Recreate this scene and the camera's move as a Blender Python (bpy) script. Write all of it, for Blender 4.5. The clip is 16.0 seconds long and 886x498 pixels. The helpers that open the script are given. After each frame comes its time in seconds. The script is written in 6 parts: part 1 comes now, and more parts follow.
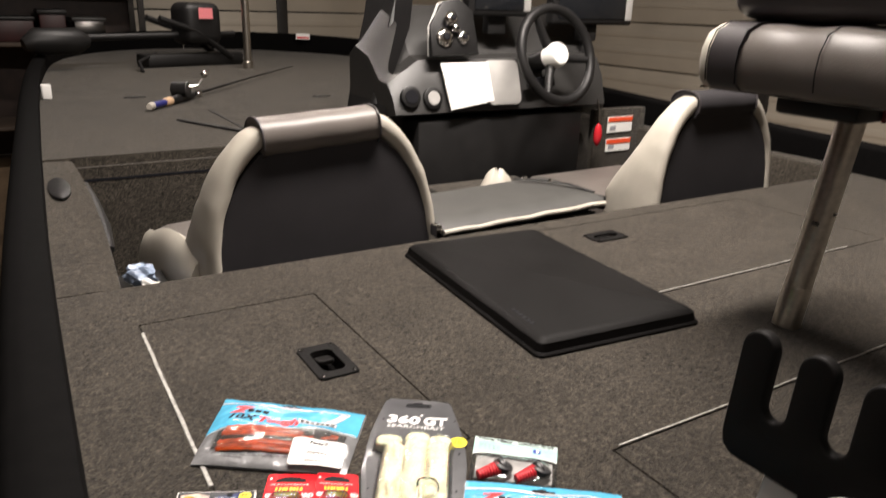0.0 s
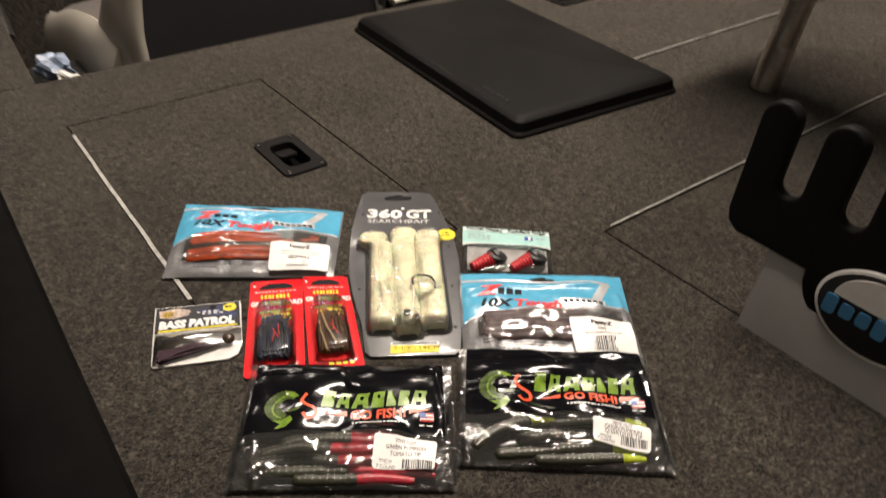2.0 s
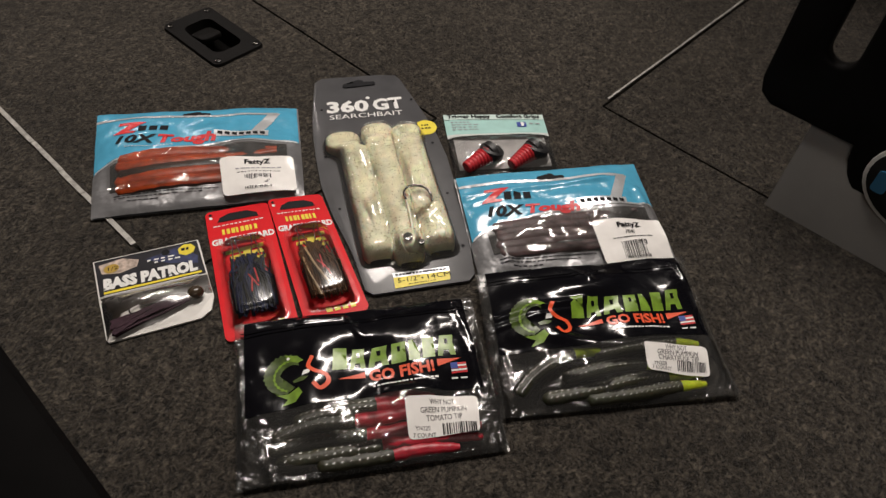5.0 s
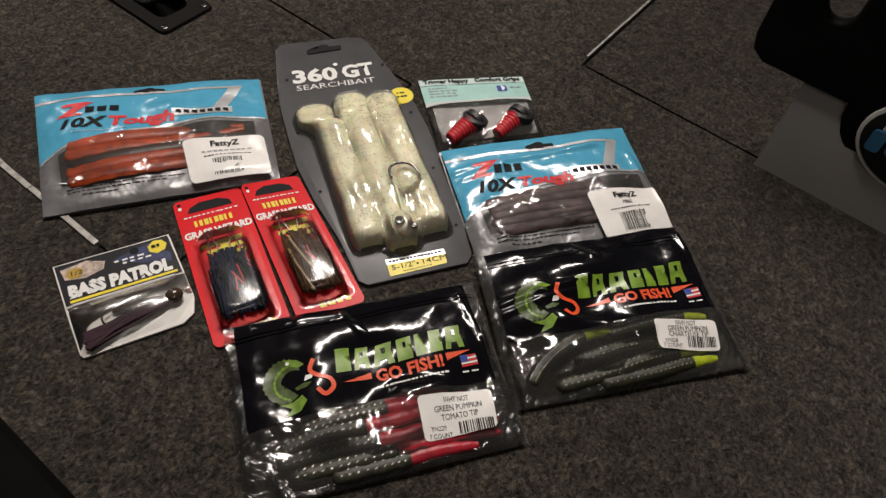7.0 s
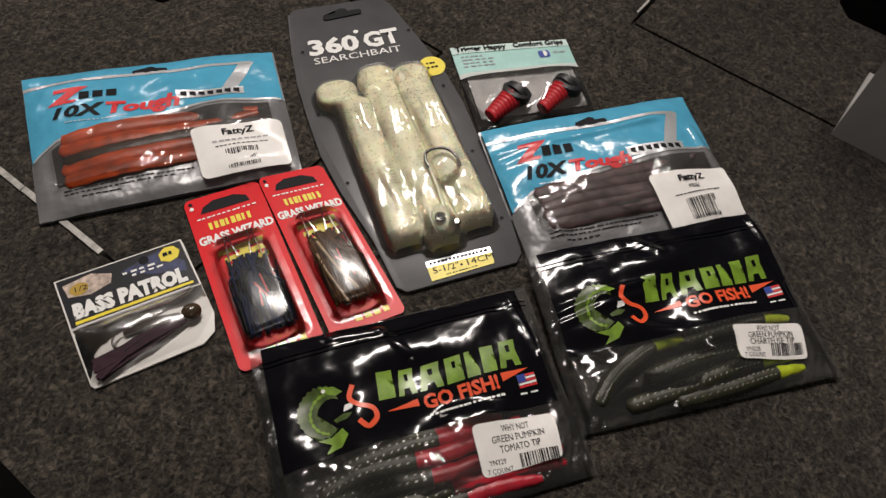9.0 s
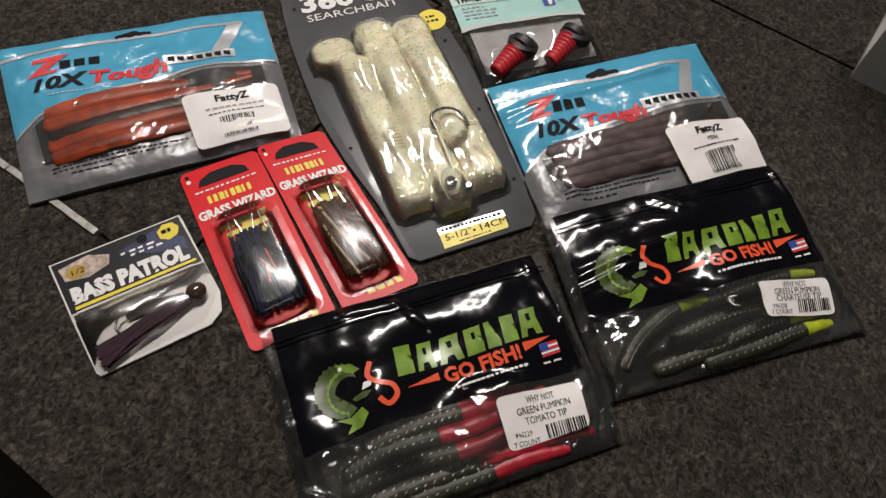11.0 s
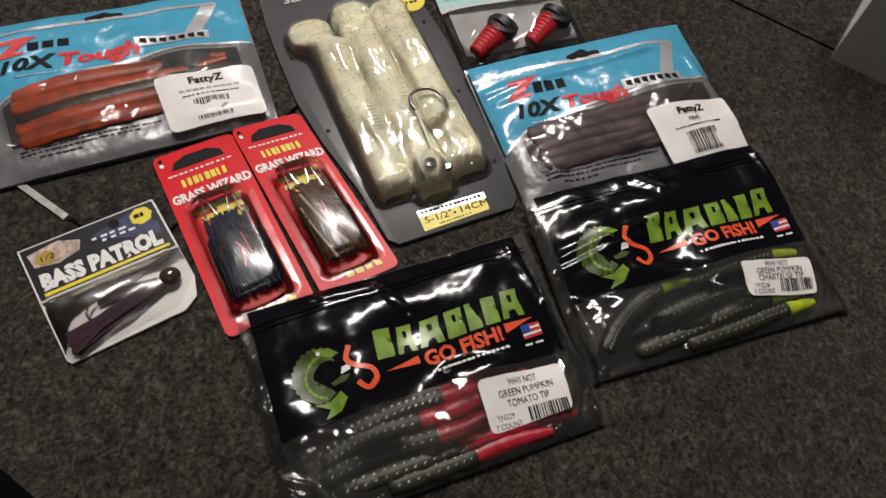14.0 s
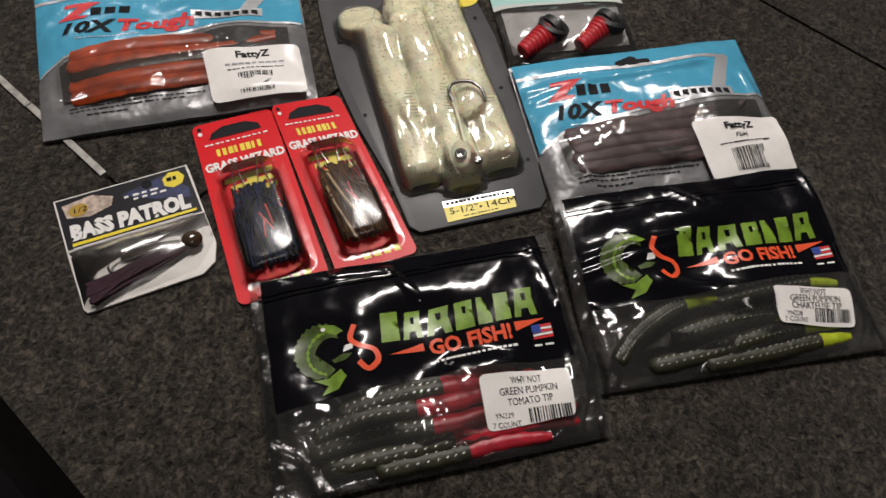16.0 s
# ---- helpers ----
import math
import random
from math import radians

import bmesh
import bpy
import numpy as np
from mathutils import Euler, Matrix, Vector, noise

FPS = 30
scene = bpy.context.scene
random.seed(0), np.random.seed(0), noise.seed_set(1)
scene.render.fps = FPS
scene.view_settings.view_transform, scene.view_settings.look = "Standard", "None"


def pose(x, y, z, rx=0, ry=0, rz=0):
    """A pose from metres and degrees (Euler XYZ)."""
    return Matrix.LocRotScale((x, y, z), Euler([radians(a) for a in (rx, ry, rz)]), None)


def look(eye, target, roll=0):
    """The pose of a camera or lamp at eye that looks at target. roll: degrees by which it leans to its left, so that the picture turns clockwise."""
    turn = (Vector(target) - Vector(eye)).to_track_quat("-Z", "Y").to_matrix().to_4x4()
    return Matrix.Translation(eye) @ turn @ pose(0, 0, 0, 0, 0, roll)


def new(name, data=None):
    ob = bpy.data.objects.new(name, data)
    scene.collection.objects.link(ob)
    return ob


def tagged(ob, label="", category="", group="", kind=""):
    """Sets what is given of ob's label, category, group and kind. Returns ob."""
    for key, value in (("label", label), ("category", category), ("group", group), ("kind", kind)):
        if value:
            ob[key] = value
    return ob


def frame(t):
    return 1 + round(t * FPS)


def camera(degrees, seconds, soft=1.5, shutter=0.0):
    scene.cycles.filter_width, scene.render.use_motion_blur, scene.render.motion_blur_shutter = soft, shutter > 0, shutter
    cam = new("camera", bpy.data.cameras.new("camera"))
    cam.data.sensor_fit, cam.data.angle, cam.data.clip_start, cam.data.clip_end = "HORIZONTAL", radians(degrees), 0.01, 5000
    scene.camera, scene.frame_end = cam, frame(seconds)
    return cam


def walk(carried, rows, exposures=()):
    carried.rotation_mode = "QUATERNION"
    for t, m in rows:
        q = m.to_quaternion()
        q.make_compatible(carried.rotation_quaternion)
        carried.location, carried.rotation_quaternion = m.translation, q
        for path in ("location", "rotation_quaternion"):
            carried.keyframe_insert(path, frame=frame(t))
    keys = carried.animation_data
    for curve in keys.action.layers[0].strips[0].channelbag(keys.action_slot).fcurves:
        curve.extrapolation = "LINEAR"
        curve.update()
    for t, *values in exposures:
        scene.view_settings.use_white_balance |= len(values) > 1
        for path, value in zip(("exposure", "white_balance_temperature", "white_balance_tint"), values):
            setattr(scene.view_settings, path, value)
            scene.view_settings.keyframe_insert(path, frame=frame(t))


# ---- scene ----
cam = camera(63.5, 16.0, soft=1.4, shutter=0.5)
PATH = [
    (0, (0.046, 0.156, 0.399), (1.031, 1.773, -0.243), 1.6),
    (0.5, (0.045, 0.166, 0.398), (0.979, 1.747, -0.394), 0.4),
    (1, (0.049, 0.177, 0.392), (1.01, 1.675, -0.521), 0.4),
    (1.5, (0.044, 0.197, 0.393), (1.015, 1.612, -0.632), -0.1),
    (2, (0.042, 0.231, 0.38), (1.028, 1.502, -0.808), 1.4),
    (2.5, (0.043, 0.284, 0.376), (1.059, 1.359, -0.97), 1.7),
    (3, (0.044, 0.327, 0.367), (1.097, 1.237, -1.07), 3.6),
    (3.5, (0.043, 0.328, 0.361), (1.036, 1.252, -1.109), 4.7),
    (4, (0.051, 0.321, 0.362), (0.959, 1.311, -1.12), 3.7),
    (4.2, (0.053, 0.323, 0.36), (0.989, 1.304, -1.111), 3.6),
    (6.3, (0.059, 0.393, 0.359), (1.058, 1.082, -1.231), 5.4),
    (6.5, (0.057, 0.394, 0.359), (1.077, 1.066, -1.224), 6.2),
    (7, (0.06, 0.401, 0.354), (1.071, 1.045, -1.247), 7.2),
    (7.5, (0.07, 0.406, 0.348), (1.05, 1.055, -1.27), 6.5),
    (8, (0.077, 0.413, 0.344), (1.026, 1.031, -1.305), 7.2),
    (8.5, (0.087, 0.429, 0.336), (1.002, 1.002, -1.348), 7.2),
    (8.7, (0.089, 0.438, 0.334), (0.995, 1.016, -1.352), 6.3),
    (10.8, (0.099, 0.47, 0.32), (0.93, 0.939, -1.438), 6.3),
    (11, (0.096, 0.467, 0.321), (0.917, 0.947, -1.438), 5.4),
    (11.5, (0.089, 0.46, 0.324), (0.91, 0.964, -1.429), 5.3),
    (12, (0.083, 0.427, 0.332), (0.935, 1.026, -1.375), 6.5),
    (12.5, (0.083, 0.422, 0.33), (0.922, 1.106, -1.351), 3.1),
    (13, (0.095, 0.471, 0.329), (0.914, 1.068, -1.395), 2.4),
    (13.5, (0.093, 0.479, 0.318), (0.933, 0.927, -1.442), 7.6),
    (14, (0.095, 0.463, 0.313), (0.932, 0.902, -1.45), 7.2),
    (14.5, (0.088, 0.444, 0.311), (0.892, 0.917, -1.458), 6.9),
    (15, (0.093, 0.426, 0.305), (0.879, 0.958, -1.455), 5.7),
    (15.5, (0.097, 0.433, 0.305), (0.892, 0.996, -1.441), 6.2),
    (16, (0.1, 0.441, 0.303), (0.869, 1.045, -1.442), 3.9),
]
walk(cam, [(t, look(eye, target, roll)) for t, eye, target, roll in PATH],
     exposures=[(0, 0.82, 6500, 10), (1.0, 0.64, 6900, 10), (1.5, 0.42, 6950, 10), (2.0, 0.15, 6950, 10), (3.0, -0.42, 6700, 10), (4.0, -0.66, 6560, 10), (8.0, -0.7, 6470, 10), (11.0, -0.72, 6300, 10), (16, -0.73, 6270, 10)])

# ---- light ----
world = bpy.data.worlds.new("garage_air")
scene.world = world
world.use_nodes = True
world.node_tree.nodes["Background"].inputs[0].default_value = (1.0, 0.9, 0.78, 1)
world.node_tree.nodes["Background"].inputs[1].default_value = 0.008


def area_lamp(name, place, target, sx, sy, power, colour=(1.0, 0.905, 0.83)):
    data = bpy.data.lights.new(name, "AREA")
    data.shape, data.size, data.size_y, data.energy, data.color = "RECTANGLE", sx, sy, power, colour
    ob = new(name, data)
    ob.matrix_world = look(place, target)
    return ob


# unseen ceiling tubes: first set from highlights, bow and aft ones added as fill
area_lamp("ceiling_lamp", (1.0, 1.12, 1.78), (1.0, 1.12, 0), 1.2, 0.16, 70)
area_lamp("ceiling_lamp", (1.0, 3.7, 1.78), (1.0, 3.7, 0), 1.2, 0.16, 25)
area_lamp("ceiling_lamp", (-0.9, -0.9, 1.78), (-0.9, -0.9, 0), 1.2, 0.16, 9)


# ---- materials ----
def mat(name, colour, rough=0.5, metal=0.0, grain=0.0, grain_scale=400.0, bump=0.0, bump_scale=600.0,
        blotch=0.0, blotch_scale=6.0, coat=0.0, sheen=0.0, spec=0.5, transmission=0.0, subsurface=0.0, bump_dist=0.001, hue=None):
    m = bpy.data.materials.new(name)
    m.use_nodes = True
    nt = m.node_tree
    b = nt.nodes["Principled BSDF"]
    b.inputs["Roughness"].default_value = rough
    b.inputs["Metallic"].default_value = metal
    b.inputs["Coat Weight"].default_value = coat
    b.inputs["Coat Roughness"].default_value = 0.06
    b.inputs["Sheen Weight"].default_value = sheen
    b.inputs["Specular IOR Level"].default_value = spec
    b.inputs["Transmission Weight"].default_value = transmission
    b.inputs["Subsurface Weight"].default_value = subsurface
    b.inputs["Subsurface Scale"].default_value = 0.01
    tc = nt.nodes.new("ShaderNodeTexCoord")
    out = None
    base = nt.nodes.new("ShaderNodeRGB")
    base.outputs[0].default_value = (*colour, 1)
    out = base.outputs[0]
    for amount, scale, detail in ((grain, grain_scale, 2.0), (blotch, blotch_scale, 4.0)):
        if amount:
            n = nt.nodes.new("ShaderNodeTexNoise")
            n.inputs["Scale"].default_value, n.inputs["Detail"].default_value = scale, detail
            nt.links.new(tc.outputs["Object"], n.inputs["Vector"])
            r = nt.nodes.new("ShaderNodeMapRange")
            r.inputs["From Min"].default_value, r.inputs["From Max"].default_value = 0.3, 0.7
            r.inputs["To Min"].default_value, r.inputs["To Max"].default_value = 1 - amount, 1 + amount
            nt.links.new(n.outputs["Fac"], r.inputs["Value"])
            mx = nt.nodes.new("ShaderNodeVectorMath")
            mx.operation = "SCALE"
            nt.links.new(out, mx.inputs[0])
            nt.links.new(r.outputs[0], mx.inputs["Scale"])
            out = mx.outputs[0]
    nt.links.new(out, b.inputs["Base Color"])
    if bump:
        n = nt.nodes.new("ShaderNodeTexNoise")
        n.inputs["Scale"].default_value, n.inputs["Detail"].default_value = bump_scale, 3.0
        nt.links.new(tc.outputs["Object"], n.inputs["Vector"])
        bp = nt.nodes.new("ShaderNodeBump")
        bp.inputs["Strength"].default_value, bp.inputs["Distance"].default_value = bump, bump_dist
        nt.links.new(n.outputs["Fac"], bp.inputs["Height"])
        nt.links.new(bp.outputs[0], b.inputs["Normal"])
    return m


def carpet_mat(name, dark, light):
    """Looped marine carpet: fine flecks of two yarns, soft wear blotches and a deep pile relief."""
    m = mat(name, dark, rough=0.95, sheen=0.11, spec=0.1)
    nt = m.node_tree
    b = nt.nodes["Principled BSDF"]
    tc = nt.nodes.new("ShaderNodeTexCoord")
    pile = nt.nodes.new("ShaderNodeTexNoise")
    pile.inputs["Scale"].default_value, pile.inputs["Detail"].default_value, pile.inputs["Roughness"].default_value = 430, 5, 0.7
    fleck = nt.nodes.new("ShaderNodeTexVoronoi")
    fleck.inputs["Scale"].default_value = 520
    wear = nt.nodes.new("ShaderNodeTexNoise")
    wear.inputs["Scale"].default_value, wear.inputs["Detail"].default_value = 9, 6
    warp = nt.nodes.new("ShaderNodeVectorMath")
    warp.operation = "MULTIPLY_ADD"
    warp.inputs[1].default_value = (0.006, 0.006, 0.006)
    nz = nt.nodes.new("ShaderNodeTexNoise")
    nz.inputs["Scale"].default_value = 180
    nt.links.new(tc.outputs["Object"], nz.inputs["Vector"])
    nt.links.new(nz.outputs["Color"], warp.inputs[0])
    nt.links.new(tc.outputs["Object"], warp.inputs[2])
    for n in (pile, fleck):
        nt.links.new(warp.outputs[0], n.inputs["Vector"])
    nt.links.new(tc.outputs["Object"], wear.inputs["Vector"])
    ramp = nt.nodes.new("ShaderNodeValToRGB")
    ramp.color_ramp.elements[0].position, ramp.color_ramp.elements[1].position = 0.34, 0.74
    ramp.color_ramp.elements[0].color = (*dark, 1)
    ramp.color_ramp.elements[1].color = (*light, 1)
    nt.links.new(pile.outputs["Fac"], ramp.inputs[0])
    tint = nt.nodes.new("ShaderNodeMix")
    tint.data_type, tint.blend_type = "RGBA", "MULTIPLY"
    tint.inputs["Factor"].default_value = 0.75
    nt.links.new(ramp.outputs[0], tint.inputs["A"])
    cr = nt.nodes.new("ShaderNodeMapRange")
    cr.inputs["To Min"].default_value, cr.inputs["To Max"].default_value = 0.2, 1.75
    sep = nt.nodes.new("ShaderNodeSeparateColor")
    nt.links.new(fleck.outputs["Color"], sep.inputs[0])
    nt.links.new(sep.outputs[0], cr.inputs["Value"])
    nt.links.new(cr.outputs[0], tint.inputs["B"])
    wr = nt.nodes.new("ShaderNodeMapRange")
    wr.inputs["From Min"].default_value, wr.inputs["From Max"].default_value = 0.3, 0.7
    wr.inputs["To Min"].default_value, wr.inputs["To Max"].default_value = 0.82, 1.15
    nt.links.new(wear.outputs["Fac"], wr.inputs["Value"])
    tuft = nt.nodes.new("ShaderNodeTexNoise")
    tuft.inputs["Scale"].default_value, tuft.inputs["Detail"].default_value = 120, 3
    nt.links.new(tc.outputs["Object"], tuft.inputs["Vector"])
    tr = nt.nodes.new("ShaderNodeMapRange")
    tr.inputs["From Min"].default_value, tr.inputs["From Max"].default_value = 0.3, 0.7
    tr.inputs["To Min"].default_value, tr.inputs["To Max"].default_value = 0.62, 1.4
    nt.links.new(tuft.outputs["Fac"], tr.inputs["Value"])
    both = nt.nodes.new("ShaderNodeMath")
    both.operation = "MULTIPLY"
    nt.links.new(wr.outputs[0], both.inputs[0])
    nt.links.new(tr.outputs[0], both.inputs[1])
    sc = nt.nodes.new("ShaderNodeVectorMath")
    sc.operation = "SCALE"
    nt.links.new(tint.outputs["Result"], sc.inputs[0])
    nt.links.new(both.outputs[0], sc.inputs["Scale"])
    nt.links.new(sc.outputs[0], b.inputs["Base Color"])
    bp = nt.nodes.new("ShaderNodeBump")
    bp.inputs["Strength"].default_value, bp.inputs["Distance"].default_value = 1.0, 0.0022
    nt.links.new(pile.outputs["Fac"], bp.inputs["Height"])
    nt.links.new(bp.outputs[0], b.inputs["Normal"])
    return m


def film_mat(name, rough=0.08, tint=(1, 1, 1), crinkle=0.5, scale=45.0, gloss=1.0, haze=0.03, stretch=1.0):
    """Clear plastic film: see-through, with a wrinkled glossy skin."""
    m = bpy.data.materials.new(name)
    m.use_nodes = True
    nt = m.node_tree
    nt.nodes.remove(nt.nodes["Principled BSDF"])
    o = nt.nodes["Material Output"]
    tr = nt.nodes.new("ShaderNodeBsdfTransparent")
    tr.inputs[0].default_value = (*tint, 1)
    gl = nt.nodes.new("ShaderNodeBsdfGlossy")
    gl.inputs["Roughness"].default_value = rough
    gl.inputs["Color"].default_value = (gloss, gloss, gloss, 1)
    mx = nt.nodes.new("ShaderNodeMixShader")
    fr = nt.nodes.new("ShaderNodeFresnel")
    fr.inputs["IOR"].default_value = 1.55
    tc = nt.nodes.new("ShaderNodeTexCoord")
    n = nt.nodes.new("ShaderNodeTexNoise")
    n.inputs["Scale"].default_value, n.inputs["Detail"].default_value, n.inputs["Distortion"].default_value = scale, 2.5, 1.2
    bp = nt.nodes.new("ShaderNodeBump")
    bp.inputs["Strength"].default_value, bp.inputs["Distance"].default_value = crinkle, 0.006
    grain_way = nt.nodes.new("ShaderNodeVectorMath")
    grain_way.operation = "MULTIPLY"
    grain_way.inputs[1].default_value = (1.0, stretch, 1.0)
    nt.links.new(tc.outputs["Object"], grain_way.inputs[0])
    nt.links.new(grain_way.outputs[0], n.inputs["Vector"])
    nt.links.new(n.outputs["Fac"], bp.inputs["Height"])
    nt.links.new(bp.outputs[0], gl.inputs["Normal"])
    nt.links.new(bp.outputs[0], fr.inputs["Normal"])
    nt.links.new(fr.outputs[0], mx.inputs[0])
    df = nt.nodes.new("ShaderNodeBsdfDiffuse")
    df.inputs[0].default_value = (0.7, 0.7, 0.68, 1)
    hz = nt.nodes.new("ShaderNodeMixShader")
    hz.inputs[0].default_value = haze
    nt.links.new(tr.outputs[0], hz.inputs[1])
    nt.links.new(df.outputs[0], hz.inputs[2])
    nt.links.new(hz.outputs[0], mx.inputs[1])
    nt.links.new(gl.outputs[0], mx.inputs[2])
    nt.links.new(mx.outputs[0], o.inputs[0])
    return m


def print_mat(name, colour, rough=0.22, crinkle=0.4, scale=40.0, blotch=0.06, coat=0.35):
    """Ink printed on glossy film: wrinkles like the film it is on."""
    m = mat(name, colour, rough=rough, bump=crinkle, bump_scale=scale, bump_dist=0.006, grain=blotch, grain_scale=90, coat=coat)
    return m


CARPET = carpet_mat("grey_brown_carpet", (0.0045, 0.0038, 0.0029), (0.091, 0.0775, 0.061))
BLACK_PAINT = mat("black_gunwale_paint", (0.0032, 0.003, 0.003), rough=0.75, spec=0.04, grain=0.2, grain_scale=60, coat=0.0, bump=0.04, bump_scale=80)
BLACK_PLASTIC = mat("black_moulded_plastic", (0.010, 0.0096, 0.0096), rough=0.46, spec=0.35, bump=0.25, bump_scale=900, blotch=0.2, blotch_scale=20)
SATIN_PLASTIC = mat("satin_black_plastic", (0.0075, 0.007, 0.0068), rough=0.55, spec=0.07, bump=0.15, bump_scale=1400, blotch=0.15, blotch_scale=14)
DARK_FABRIC = mat("black_seat_back", (0.027, 0.025, 0.0275), rough=0.75, spec=0.25, bump=0.3, bump_scale=700, blotch=0.2)
GREY_VINYL = mat("taupe_vinyl", (0.12, 0.105, 0.095), rough=0.45, bump=0.25, bump_scale=500, blotch=0.1, blotch_scale=12)
CREAM_VINYL = mat("cream_vinyl", (0.42, 0.39, 0.335), rough=0.45, bump=0.3, bump_scale=420, blotch=0.12, blotch_scale=10)
CHARCOAL_VINYL = mat("charcoal_vinyl", (0.045, 0.04, 0.042), rough=0.4, bump=0.25, bump_scale=500, blotch=0.15)
STEEL = mat("brushed_aluminium_tube", (0.55, 0.51, 0.45), rough=0.3, metal=1.0, grain=0.12, grain_scale=130, bump=0.06, bump_scale=300)
TRIM = mat("bare_aluminium_trim", (0.36, 0.35, 0.325), rough=0.5, metal=0.35, grain=0.3, grain_scale=260)
CHROME = mat("chrome", (0.75, 0.74, 0.72), rough=0.12, metal=1.0)
GUNMETAL = mat("dark_steel_wire", (0.12, 0.115, 0.11), rough=0.25, metal=1.0)
GREY_PANEL = mat("light_grey_plastic", (0.36, 0.35, 0.335), rough=0.5, bump=0.08, bump_scale=900, blotch=0.1, blotch_scale=16)
CONSOLE_GREY = mat("grey_console_plastic", (0.026, 0.025, 0.024), rough=0.45, bump=0.2, bump_scale=900, blotch=0.12, blotch_scale=9)
WHITE_PLASTIC = mat("white_plastic", (0.82, 0.81, 0.78), rough=0.4, grain=0.03, grain_scale=120, coat=0.2)
PAPER = mat("white_label_paper", (0.8, 0.78, 0.75), rough=0.55, grain=0.03, grain_scale=200, bump=0.2, bump_scale=60, coat=0.15)
INK = mat("black_ink", (0.008, 0.008, 0.010), rough=0.6, spec=0.15)
GREY_INK = mat("grey_ink", (0.3, 0.3, 0.32), rough=0.5)
WHITE_INK = mat("white_ink", (0.78, 0.78, 0.76), rough=0.4)
RED_INK = mat("red_ink", (0.62, 0.035, 0.04), rough=0.35)
ORANGE_INK = mat("orange_red_ink", (0.75, 0.09, 0.03), rough=0.35)
LIME_INK = mat("lime_green_ink", (0.165, 0.28, 0.028), rough=0.3, grain=0.25, grain_scale=170)
OLIVE_INK = mat("olive_green_ink", (0.048, 0.078, 0.012), rough=0.35, grain=0.45, grain_scale=220)
YELLOW_INK = mat("yellow_ink", (0.78, 0.64, 0.03), rough=0.4, grain=0.06, grain_scale=130)
BLUE_INK = mat("navy_ink", (0.03, 0.06, 0.3), rough=0.4)
NAVY_SWEEP = mat("dark_navy_print", (0.014, 0.022, 0.085), rough=0.4, grain=0.5, grain_scale=260)
SKY_INK = mat("sky_blue_ink", (0.05, 0.22, 0.42), rough=0.4)
DARK_BROWN = mat("dark_brown_wall_and_board", (0.03, 0.018, 0.014), rough=0.6, grain=0.3, grain_scale=14, blotch=0.3, blotch_scale=2)
GARAGE_CREAM = mat("cream_painted_door", (0.52, 0.47, 0.39), rough=0.6, blotch=0.1, blotch_scale=2.0, bump=0.1, bump_scale=60)
CONCRETE = mat("tan_concrete_floor", (0.3, 0.21, 0.13), rough=0.8, grain=0.15, grain_scale=40, blotch=0.25, blotch_scale=1.5, bump=0.15, bump_scale=120)
WALLBOARD = mat("grey_wallboard", (0.34, 0.31, 0.27), rough=0.8, blotch=0.1, blotch_scale=1.2, bump=0.1, bump_scale=90)


# ---- building helpers ----
def mesh_of(name, bm, material, smooth=None):
    me = bpy.data.meshes.new(name)
    bmesh.ops.recalc_face_normals(bm, faces=bm.faces[:])
    bm.to_mesh(me)
    bm.free()
    me.materials.append(material)
    if smooth is not None:
        me.polygons.foreach_set("use_smooth", [True] * len(me.polygons))
        me.set_sharp_from_angle(angle=radians(smooth))
    return me


def part(name, bm, material, parent, label="", smooth=35):
    ob = new(name, mesh_of(name, bm, material, smooth))
    ob.parent = parent
    return tagged(ob, label) if label else ob


def thing(name, label, category, m=None, group="", kind=""):
    ob = new(name)
    ob.empty_display_size = 0.02
    if m is not None:
        ob.matrix_world = m
    return tagged(ob, label, category, group, kind)


def solo(name, bm, material, label, category, m=None, group="", kind="", smooth=35):
    ob = new(name, mesh_of(name, bm, material, smooth))
    if m is not None:
        ob.matrix_world = m
    return tagged(ob, label, category, group, kind)


def box(x0, x1, y0, y1, z0, z1, bevel=0.0, seg=2, bm=None):
    own = bm is None
    b = bmesh.new() if own or bevel else bm
    r = bmesh.ops.create_cube(b, size=1)
    bmesh.ops.transform(b, matrix=Matrix.Translation(((x0 + x1) / 2, (y0 + y1) / 2, (z0 + z1) / 2)) @ Matrix.Diagonal((x1 - x0, y1 - y0, z1 - z0, 1)), verts=r["verts"])
    if bevel:
        bmesh.ops.bevel(b, geom=b.edges[:], offset=bevel, segments=seg, affect="EDGES", profile=0.5)
        if not own:
            me = bpy.data.meshes.new("tmp")
            b.to_mesh(me)
            b.free()
            bm.from_mesh(me)
            bpy.data.meshes.remove(me)
            return bm
    return b


